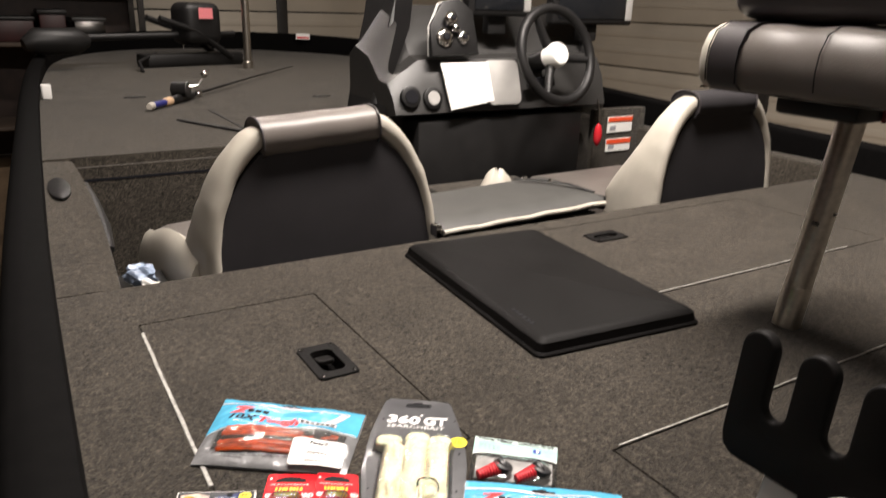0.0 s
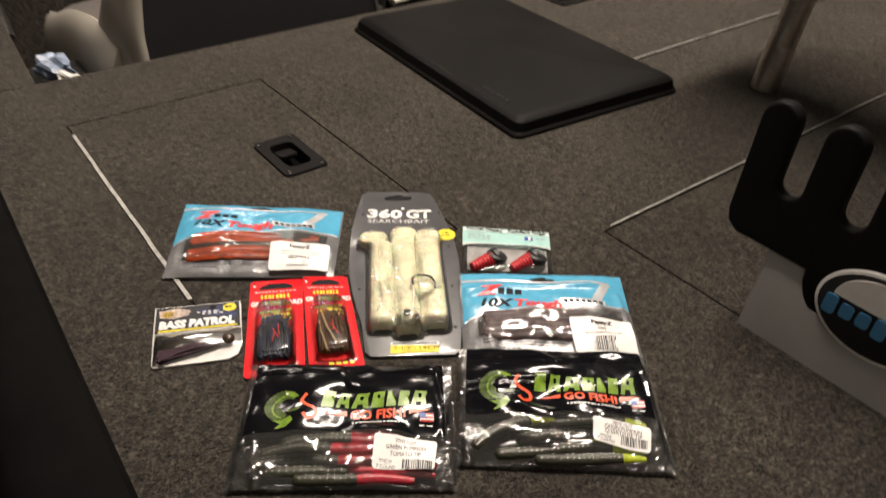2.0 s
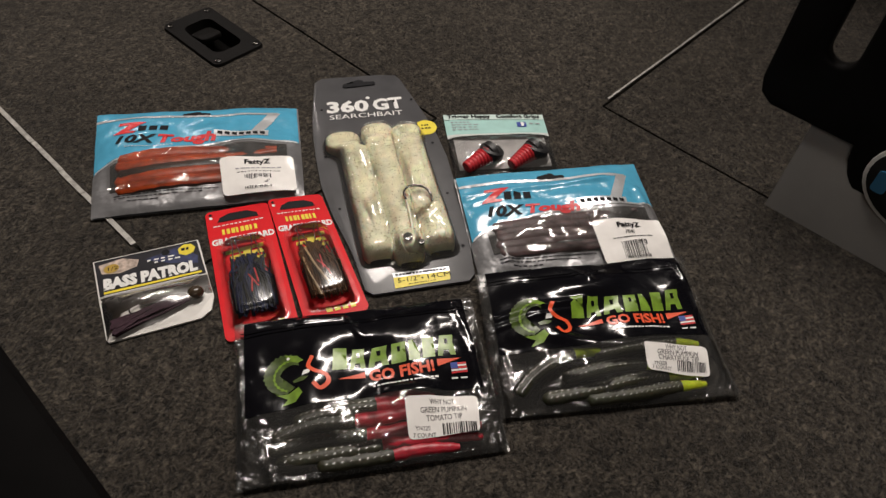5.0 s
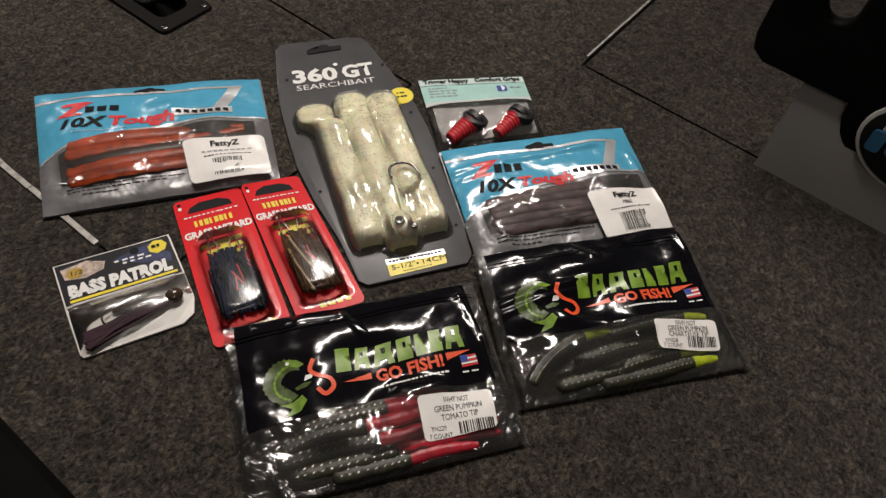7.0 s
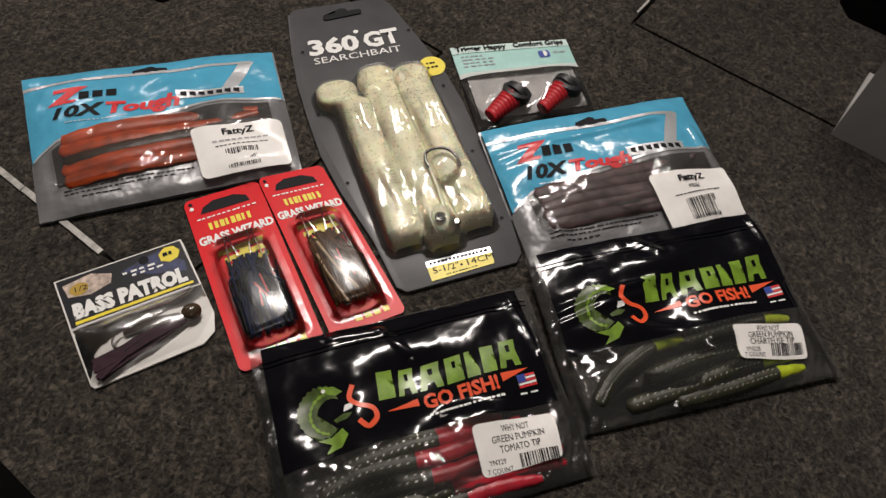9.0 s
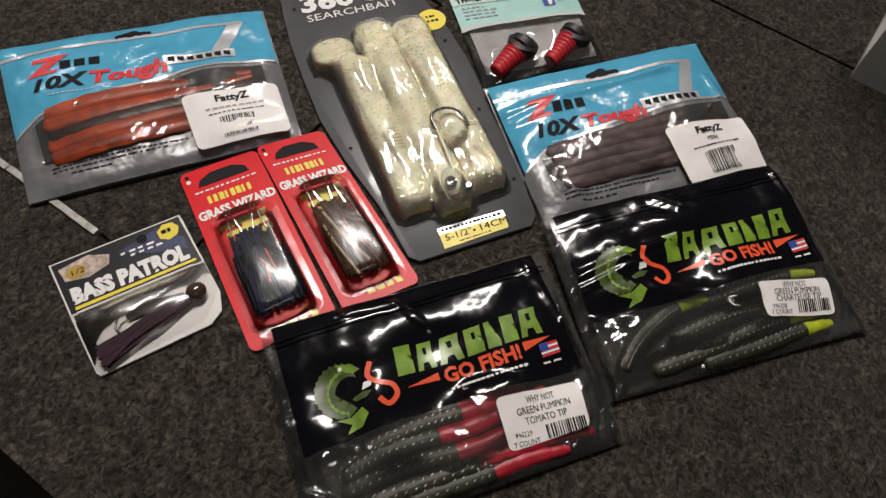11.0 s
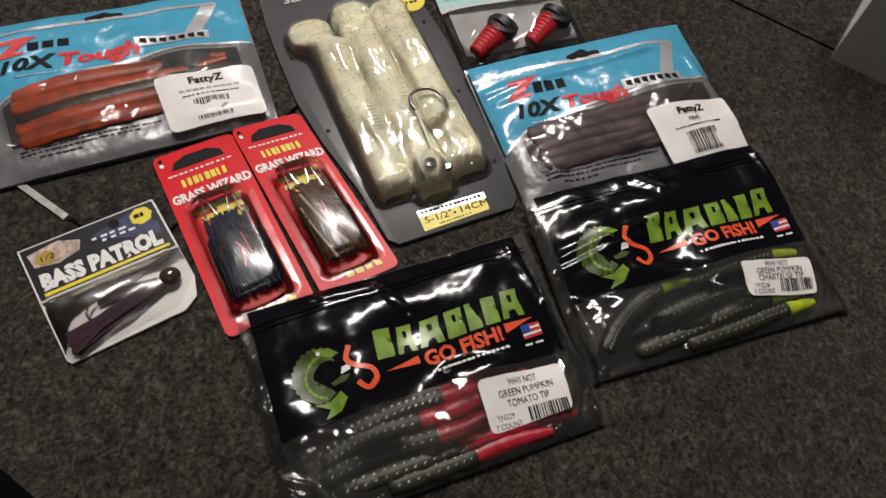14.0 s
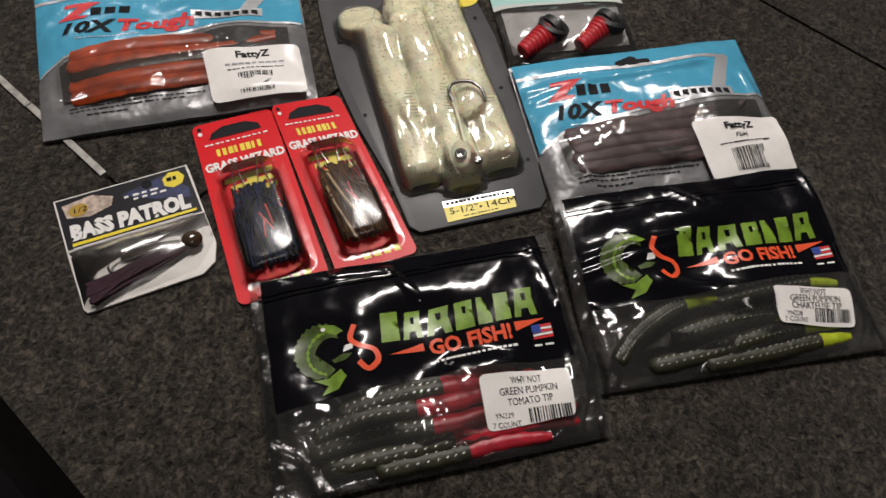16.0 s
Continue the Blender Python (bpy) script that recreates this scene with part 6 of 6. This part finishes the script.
# small bag of rod grips with a teal header
def grip_bag():
    p = Pack("grip_bag", "small clear bag of red rubber grips with teal header", 0.3975, 0.597, -39.4, 0.081, 0.0685, 0.0005, 0.0005, 0.010, 0.0018, 13)
    puffed = p.z
    p.z = lambda x, y: 0.0018 + (puffed(x, y) - 0.0018) * min(1.0, max(0.14, (0.013 - y) / 0.02))
    p.skin("back_film", SMOKE_BACK, 0.0, "clear back film", flat=0.0004)
    hd = 0.0105
    # added grey sheet carries the pale look of the clear plastic in its colour
    p.sheet("inner_card", -0.036, 0.036, -0.026, hd, mat("grey_insert_sheet", (0.34, 0.33, 0.32), rough=0.45, grain=0.3, grain_scale=60), 0.0008, "grey sheet added in the bag for the clear plastic's pale look", 6, 4, flat=0.0008)
    for gx, gy, turn_g in ((-0.0210, -0.0215, 32), (0.0135, -0.0205, 36)):
        m = Matrix.Translation((gx, gy, 0.0078)) @ Euler((0, 0, radians(turn_g))).to_matrix().to_4x4()
        pts, rad = [], []
        for i in range(25):
            s = i / 24
            pts.append((-0.013 + 0.022 * s, 0, -0.0006 + 0.001 * s))
            rad.append((0.0045 + 0.0030 * s) * (1.05 if i % 3 == 1 else 0.94))
        g = part("grip", turned(tube(pts, rad, 16, flat=0.85), m), RUBBER_RED, p.ob, "red ribbed rubber grip", smooth=30)
        part("end_cap", turned(tube([(0.0088, 0, 0.0004), (0.0098, 0, 0.0004), (0.0140, 0, 0.0006), (0.0150, 0, 0.0006)], [0.0066, 0.0084, 0.0088, 0.0070], 20, flat=0.9), m), RUBBER_BLACK, g, "black round end cap", smooth=40)
    for dx, dy in ((-0.0100, -0.0145), (0.0255, -0.0135)):
        part("ring", turned(tube([(0, 0, -0.003), (0, 0, 0.002), (0, 0, 0.0035)], [0.0092, 0.0095, 0.0075], 22), Matrix.Translation((dx, dy, 0.0085)) @ Euler((radians(-14), radians(16), 0)).to_matrix().to_4x4()), RUBBER_BLACK, p.ob, "black rubber ring", smooth=40)
    p.skin("front_film", CLEAR, 0.0, "clear wrinkled front film", y1=hd)
    p.sheet("header", -0.0405, 0.0400, hd, 0.0335, TEAL_PRINT, 0.0005, "pale teal header card", 16, 6)
    p.sheet("header_fade", -0.0405, 0.0400, hd - 0.004, hd, mat("pale_header_edge", (0.55, 0.58, 0.56), rough=0.4), 0.0006, "pale lower edge of the header", 16, 2)
    p.sheet("top_strip", -0.0402, 0.0398, 0.0270, 0.0333, mat("pale_title_strip", (0.55, 0.68, 0.64), rough=0.4), 0.0009, "paler title strip", 12, 2)
    p.letter("Trigger Happy", -0.0375, 0.0286, 0.0058, INK, 0.0014, width=0.0345, bold=0.0002)
    p.letter("Comfort Grips", 0.0015, 0.0286, 0.0058, INK, 0.0014, width=0.0350, bold=0.0002)
    for k in range(4):
        p.bars(-0.0355, 0.0235 - 0.0028 * k, 0.022 if k else 0.016, 0.0009, 5, GREY_INK, 0.0009)
    p.shape("mark", rounded(0.0075, 0.0062, 0.001, 3, 0.0205, 0.0205), BLUE_INK, 0.0009, "small navy square")
    p.shape("mark", [(0.0200, 0.0180), (0.0216, 0.0180), (0.0216, 0.0205), (0.0228, 0.0205), (0.0228, 0.0218), (0.0216, 0.0218), (0.0216, 0.0232), (0.0200, 0.0232)], WHITE_INK, 0.0011, "white figure in the square")
    p.bars(0.027, 0.021, 0.009, 0.0012, 2, GREY_INK, 0.0009)
    p.settle((-0.0398, 0.0395), (0.0400, 0.0343), (0.0385, -0.0340), (-0.0390, -0.0345))


grip_bag()


# ---- the helm console ----
def console():
    c = thing("helm_console", "dark grey boat console with chrome switches and white panel", "console", pose(0, 0, 0))
    yf = 1.9
    # body: slanted dash over a block coloured black for the shaded leg space
    prof = [(yf + 0.30, COCKPIT_Z), (yf + 0.16, COCKPIT_Z), (yf + 0.10, 0.09), (yf - 0.005, 0.115), (yf + 0.02, 0.205), (yf + 0.05, 0.255), (yf + 0.10, 0.265), (yf + 0.17, 0.36), (yf + 0.26, 0.40), (yf + 0.30, 0.36)]
    xs = [(0.945, -0.035), (0.96, 0.0), (1.04, 0.0), (1.66, 0.02), (1.70, 0.0)]
    rows = []
    for x, dz in xs:
        fade = 0.62 if x < 1.0 else 1.0
        rows.append([(x, y, z if z < 0.12 else 0.12 + (z - 0.12) * fade + dz * 0.3) for y, z in prof])
    part("body", loft(rows, closed=True, caps=True), CONSOLE_GREY, c, smooth=30)
    part("side_screen", loft([[(0.935, yf + 0.05, 0.10), (0.935, yf + 0.30, 0.10)], [(0.975, yf + 0.07, 0.22), (0.965, yf + 0.32, 0.22)], [(1.04, yf + 0.10, 0.34), (1.01, yf + 0.34, 0.36)], [(1.07, yf + 0.13, 0.46), (1.04, yf + 0.36, 0.48)]]), BLACK_PLASTIC, c, "dark raked side screen", smooth=50)
    # solid black block gives the open space under the dash its shade
    part("footwell", box(1.02, 1.62, yf + 0.005, yf + 0.12, COCKPIT_Z, 0.095, 0.01), BLACK_PLASTIC, c, "black block for the shade in the space under the dash")
    for gx, lit in ((0.992, 0), (1.062, 1)):
        g = part("gauge", turned(tube([(0, 0, 0), (0, 0, 0.012), (0, 0, 0.014)], [0.029, 0.029, 0.024], 26), Matrix.Translation((gx, yf + 0.008, 0.160 - 0.006 * lit)) @ Euler((radians(75), 0, 0)).to_matrix().to_4x4()), BLACK_PLASTIC, c, "round black gauge")
        part("dial", turned(prism(disc(0, 0, 0.019), 0, 0.002), Matrix.Translation((gx, yf - 0.006, 0.1635 - 0.006 * lit)) @ Euler((radians(75), 0, 0)).to_matrix().to_4x4()), GREY_PANEL if lit else INK, g)
    tilt = Euler((radians(73), 0, 0)).to_matrix().to_4x4()
    # white colour stands in for the bright reflection on this part of the dash
    part("white_panel", turned(prism([(-0.062, -0.066), (0.088, -0.046), (0.080, 0.066), (-0.078, 0.066)], 0, 0.006, 0.001), Matrix.Translation((1.172, yf + 0.002, 0.185)) @ tilt), WHITE_PLASTIC, c, "white panel standing in for a brightly reflecting surface")
    part("trim_bezel", turned(prism(rounded(0.12, 0.13, 0.02), 0, 0.01, 0.003), Matrix.Translation((1.30, yf + 0.01, 0.19)) @ tilt), GREY_PANEL, c, "pale moulded trim")
    part("ignition", turned(tube([(0, 0, 0), (0, 0, 0.012)], 0.011, 14), Matrix.Translation((1.285, yf + 0.002, 0.155)) @ tilt), BLACK_PLASTIC, c, "black ignition switch")
    # chrome switch cluster on a raised pod
    part("pod", turned(prism([(-0.075, -0.075), (0.08, -0.07), (0.075, 0.05), (0.035, 0.085), (-0.02, 0.075), (-0.07, 0.01)], 0, 0.02, 0.004), Matrix.Translation((1.135, yf + 0.045, 0.335)) @ tilt), BLACK_PLASTIC, c, "black switch pod with pale rim")
    part("pod_rim", tube([(1.065, yf + 0.035, 0.265), (1.063, yf + 0.035, 0.34), (1.10, yf + 0.05, 0.405), (1.15, yf + 0.06, 0.415)], 0.0035, 8), GREY_PANEL, c, "pale rim")
    for kx, kz, r in ((1.105, 0.315, 0.026), (1.165, 0.315, 0.019), (1.125, 0.365, 0.019), (1.14, 0.338, 0.012)):
        k = part("switch", turned(tube([(0, 0, 0), (0, 0, 0.012), (0, 0, 0.018), (0, 0, 0.02)], [r, r, r * 0.75, r * 0.35], 18), Matrix.Translation((kx, yf + 0.025, kz)) @ tilt), CHROME, c, "chrome switch", smooth=40)
        part("switch_cap", turned(prism(disc(0, 0, r * 0.4, n=12), 0.02, 0.024, 0.001), Matrix.Translation((kx, yf + 0.025, kz)) @ tilt), INK, k)
    # steering wheel
    hubp = Vector((1.435, yf - 0.07, 0.274))
    wm = Matrix.Translation(hubp) @ Euler((radians(72), 0, radians(4))).to_matrix().to_4x4()
    R = 0.134
    ring = [(R * math.cos(2 * math.pi * i / 40), R * math.sin(2 * math.pi * i / 40), 0.0) for i in range(41)]
    wheel = part("steering_wheel", turned(tube(ring, 0.0145, 12, cap=False), wm), BLACK_PLASTIC, c, "black steering wheel", smooth=60)
    for a in (-8, 118, 244):
        q = radians(a)
        part("spoke", turned(tube([(0.02 * math.cos(q), 0.02 * math.sin(q), -0.02), (0.08 * math.cos(q), 0.08 * math.sin(q), -0.012), (R * math.cos(q), R * math.sin(q), 0.0)], [0.015, 0.012, 0.009], 10), wm), BLACK_PLASTIC, wheel, "dark spoke", smooth=60)
    part("hub", turned(tube([(0, 0, -0.03), (0, 0, 0.006), (0, 0, 0.016), (0, 0, 0.02)], [0.036, 0.036, 0.030, 0.012], 24), wm), WHITE_PLASTIC, wheel, "pale hub cap", smooth=40)
    part("column", turned(tube([(0, 0, -0.14), (0, 0, -0.02)], 0.028, 16), wm), BLACK_PLASTIC, wheel)
    part("slots", turned(box(-0.06, 0.05, -0.075, -0.045, -0.085, -0.075, 0.004), wm), INK, c, "dark vent strip below the wheel")
    # windscreen edge
    part("screen_edge", tube([(0.94, yf + 0.12, 0.13), (0.99, yf + 0.16, 0.25), (1.05, yf + 0.2, 0.40), (1.07, yf + 0.22, 0.46)], 0.012, 10, flat=0.5), BLACK_PLASTIC, c, "black windscreen edge")
    return c


console()


def sonar(name, label, x, z, w, h, m2):
    t = thing(name, label, "display", pose(x, 1.96, z, 0, 0, -8))
    part("case", box(-w / 2, w / 2, 0.0, 0.05, 0, h, 0.01, 3), BLACK_PLASTIC, t)
    part("screen", box(-w / 2 + 0.02, w / 2 - 0.035, -0.003, 0.004, 0.018, h - 0.018, 0.001), mat("unlit_screen", (0.012, 0.013, 0.015), rough=0.12), t, "dark unlit screen")
    part("key_strip", box(w / 2 - 0.03, w / 2 - 0.006, -0.004, 0.004, 0.015, h - 0.015, 0.003), GREY_PANEL, t, "grey key strip")
    part("bracket", box(-0.03, 0.03, 0.02, 0.06, -0.05, 0.004, 0.004), BLACK_PLASTIC, t)
    return t


sonar("fish_finder", "black fish finder with dark screen on the console", 1.32, 0.375, 0.21, 0.15, None)
sonar("fish_finder", "wide black fish finder behind the steering wheel", 1.68, 0.355, 0.30, 0.19, None)
solo("finder_stem", tube([(1.68, 2.0, 0.1), (1.68, 2.0, 0.34)], 0.012, 10), BLACK_PLASTIC, "black mounting stem of the fish finder", "bracket")

# red safety float and warning labels on the starboard side
t = thing("safety_float", "small red oval float hanging below the helm", "float", pose(1.665, 1.875, 0.02))
bm = bmesh.new()
bmesh.ops.create_uvsphere(bm, u_segments=20, v_segments=14, radius=1)
turned(bm, Matrix.Diagonal((0.015, 0.012, 0.036, 1)))
part("body", bm, mat("glossy_red_plastic", (0.55, 0.02, 0.03), rough=0.25, coat=0.4), t, smooth=70)
part("cord", tube([(0, 0, 0.034), (0.002, 0.004, 0.07), (0.0, 0.015, 0.11)], 0.002, 6), CHROME, t)
part("bulkhead", box(1.70, 1.93, 1.93, 1.96, COCKPIT_Z, 0.09, 0.006), CARPET, well, "carpeted bulkhead beside the helm")
for z, hh in ((0.012, 0.052), (-0.052, 0.042)):
    lb = thing("warning_label", "white warning label with an orange heading", "label", pose(1.81, 1.926, z, 0, 0, 0), group="warning labels")
    part("paper", box(-0.055, 0.055, 0, 0.003, 0, hh), WHITE_PLASTIC, lb)
    part("heading", box(-0.054, 0.054, -0.002, 0.0, hh - 0.016, hh - 0.002), ORANGE_INK, lb, "orange heading band")
    part("print_line", box(-0.045, -0.02, -0.0015, 0.0, 0.008, 0.022), GREY_INK, lb)


# ---- things on the bow deck ----
def rod_and_reel():
    t = thing("fishing_rod", "blue-handled casting rod with a reel lying on the deck", "fishing rod", pose(0.43, 2.58, FRONT_Z, 0, 0, 6))
    d = Vector((0.30, 0.34, 0)).normalized()

    def at(s, z=0.016):
        p = d * s
        return (p.x, p.y, z)
    part("butt_cap", tube([at(-0.008), at(0.012), at(0.016)], [0.0095, 0.013, 0.011], 14), CREAM_VINYL, t, "pale butt cap", smooth=40)
    part("grip", tube([at(0.014), at(0.10)], 0.0105, 14), mat("blue_foam_grip", (0.012, 0.014, 0.12), rough=0.6), t, "blue foam grip", smooth=40)
    part("cork", tube([at(0.10), at(0.112), at(0.14), at(0.15)], [0.011, 0.0145, 0.0145, 0.011], 14), mat("cork", (0.48, 0.32, 0.19), rough=0.8, grain=0.25, grain_scale=200), t, "cork ring", smooth=40)
    part("reel_seat", tube([at(0.15), at(0.19), at(0.30), at(0.36)], [0.010, 0.015, 0.013, 0.007], 14), BLACK_PLASTIC, t, smooth=40)
    part("blank", tube([at(0.34), at(0.9, 0.02), at(1.6, 0.02)], [0.006, 0.004, 0.0025], 8), BLACK_PLASTIC, t, "dark rod blank", smooth=40)
    r = part("reel", turned(tube([(-0.028, 0, 0), (-0.026, 0, 0), (0.026, 0, 0), (0.028, 0, 0)], [0.02, 0.027, 0.027, 0.02], 20), Matrix.Translation(Vector(at(0.23, 0.045))) @ Euler((0, 0, radians(-41))).to_matrix().to_4x4()), BLACK_PLASTIC, t, "black baitcast reel", smooth=40)
    part("handle", tube([at(0.22, 0.05), (d.x * 0.24 + 0.045, d.y * 0.24 - 0.03, 0.055), (d.x * 0.27 + 0.05, d.y * 0.27 - 0.03, 0.075)], 0.004, 8), CHROME, r, "bright reel handle")
    for s in (-1, 1):
        bm = bmesh.new()
        bmesh.ops.create_uvsphere(bm, u_segments=12, v_segments=8, radius=0.013)
        turned(bm, Matrix.Translation((d.x * (0.27 + 0.03 * s) + 0.045, d.y * (0.27 + 0.03 * s) - 0.035, 0.03 + 0.03 * (s + 1))))
        part("knob", bm, CHROME, r, "bright reel knob", smooth=60)


rod_and_reel()
for name, label, x, y, hgt in (("bow_post", "bright aluminium seat post standing on the bow deck", 1.165, 4.02, 0.42),):
    t = thing(name, label, "post", pose(x, y, FRONT_Z))
    part("tube", tube([(0, 0, 0.03), (0, 0, hgt)], 0.02, 20), STEEL, t, smooth=40)
    part("foot", tube([(0, 0, 0.0), (0, 0, 0.035), (0, 0, 0.04)], [0.026, 0.026, 0.02], 20), STEEL, t, smooth=40)


def trolling_motor():
    t = thing("trolling_motor", "black trolling motor folded on the bow with a pink tag", "trolling motor", pose(1.0, 4.3, FRONT_Z, 0, 0, 18) @ Matrix.Scale(1.35, 4))
    part("bed", box(-0.26, 0.16, -0.05, 0.05, 0, 0.05, 0.012), BLACK_PLASTIC, t)
    part("shaft", tube([(-0.5, 0.02, 0.11), (0.15, 0.0, 0.12)], 0.012, 12), BLACK_PLASTIC, t)
    part("head", box(-0.10, 0.06, -0.07, 0.07, 0.08, 0.24, 0.035, 4), BLACK_PLASTIC, t)
    part("lower_unit", tube([(-0.66, 0.02, 0.09), (-0.62, 0.02, 0.10), (-0.48, 0.02, 0.10), (-0.44, 0.02, 0.10)], [0.02, 0.045, 0.045, 0.02], 16), BLACK_PLASTIC, t, smooth=50)
    for s in (-1, 1):
        part("arm", tube([(0.1, 0.05 * s, 0.03), (-0.05, 0.06 * s, 0.13), (-0.2, 0.05 * s, 0.18)], 0.012, 8), BLACK_PLASTIC, t)
    part("tag", turned(box(-0.03, 0.03, -0.002, 0.002, -0.02, 0.02), Matrix.Translation((-0.02, -0.075, 0.2))), mat("pink_tag", (0.75, 0.22, 0.24), rough=0.6), t, "small pink tag")
    part("pull_cord", tube([(-0.2, 0.0, 0.05), (-0.32, -0.1, 0.03), (-0.36, -0.2, 0.005)], 0.006, 8), BLACK_PLASTIC, t)


trolling_motor()
t = thing("deck_strap", "black rubber lid strap lying on the bow deck", "strap", pose(0.56, 2.0, FRONT_Z))
part("strap", tube([(0.06, -0.03, 0.008), (0.02, 0.10, 0.006), (-0.05, 0.26, 0.005), (-0.09, 0.36, 0.004)], 0.008, 8, flat=0.4), BLACK_PLASTIC, t)
part("buckle", box(0.02, 0.10, -0.06, -0.015, 0.0, 0.022, 0.005), BLACK_PLASTIC, t)
part("buckle_pin", tube([(0.04, -0.062, 0.014), (0.08, -0.062, 0.014)], 0.004, 8), CHROME, t)
t = thing("hull_sticker", "small pale sticker with red print on the far gunwale", "sticker", pose(1.9, 5.18, 0.17, 0, 0, -40))
part("paper", box(-0.05, 0.05, 0, 0.003, -0.02, 0.02), WHITE_PLASTIC, t)
part("print_line", box(-0.045, 0.045, -0.002, 0, -0.014, -0.002), RED_INK, t)


# ---- storage along the garage wall behind the bow ----
def shelf_rack():
    t = thing("storage_shelf", "dark steel storage shelf full of garage clutter", "shelf", pose(-1.95, 5.85, FLOOR_Z))
    for sx in (0, 1.4, 2.9):
        for sy in (0, 0.45):
            part("upright", box(sx - 0.02, sx + 0.02, sy - 0.02, sy + 0.02, 0, 2.0), GUNMETAL, t)
    # board added so that the pale door doesn't show between the bins
    part("back_panel", box(-0.03, 2.93, 0.482, 0.5, 0.05, 2.0, 0.003), DARK_BROWN, t, "dark board added behind the shelves in place of dark clutter")
    for z in (0.3, 0.85, 1.28, 1.62):
        part("board", box(-0.03, 2.93, -0.03, 0.48, z, z + 0.025, 0.003), mat("dark_brown_board", (0.06, 0.042, 0.03), rough=0.7, grain=0.2, grain_scale=20), t)
    return t


shelf_rack()
rng = random.Random(21)
crate_mats = [mat("maroon_crate", (0.03, 0.006, 0.006), rough=0.5, grain=0.2, grain_scale=20), BLACK_PLASTIC, mat("brown_carton", (0.03, 0.02, 0.014), rough=0.8, grain=0.12, grain_scale=30), GUNMETAL, CONSOLE_GREY]
words = ["maroon plastic crate on the shelf", "black plastic tote on the shelf", "brown cardboard carton on the shelf", "dark metal toolbox on the shelf", "grey plastic bin on the shelf"]
for z in (0.875, 1.305, 1.645):
    x = -1.92
    while x < 0.7:
        w = rng.uniform(0.16, 0.34)
        k = rng.randrange(5)
        hh = rng.uniform(0.14, 0.3)
        o = thing("storage_bin", words[k], "bin", pose(x + w / 2, 6.07, FLOOR_Z + z, 0, 0, rng.uniform(-5, 5)), group="shelf bins")
        part("bin_body", box(-w / 2 + 0.01, w / 2 - 0.01, -0.16, 0.16, 0, hh * 0.85, 0.012), crate_mats[k], o)
        part("bin_lid", box(-w / 2, w / 2, -0.17, 0.17, hh * 0.85, hh, 0.008), crate_mats[(k + 1) % 5], o)
        x += w + 0.02
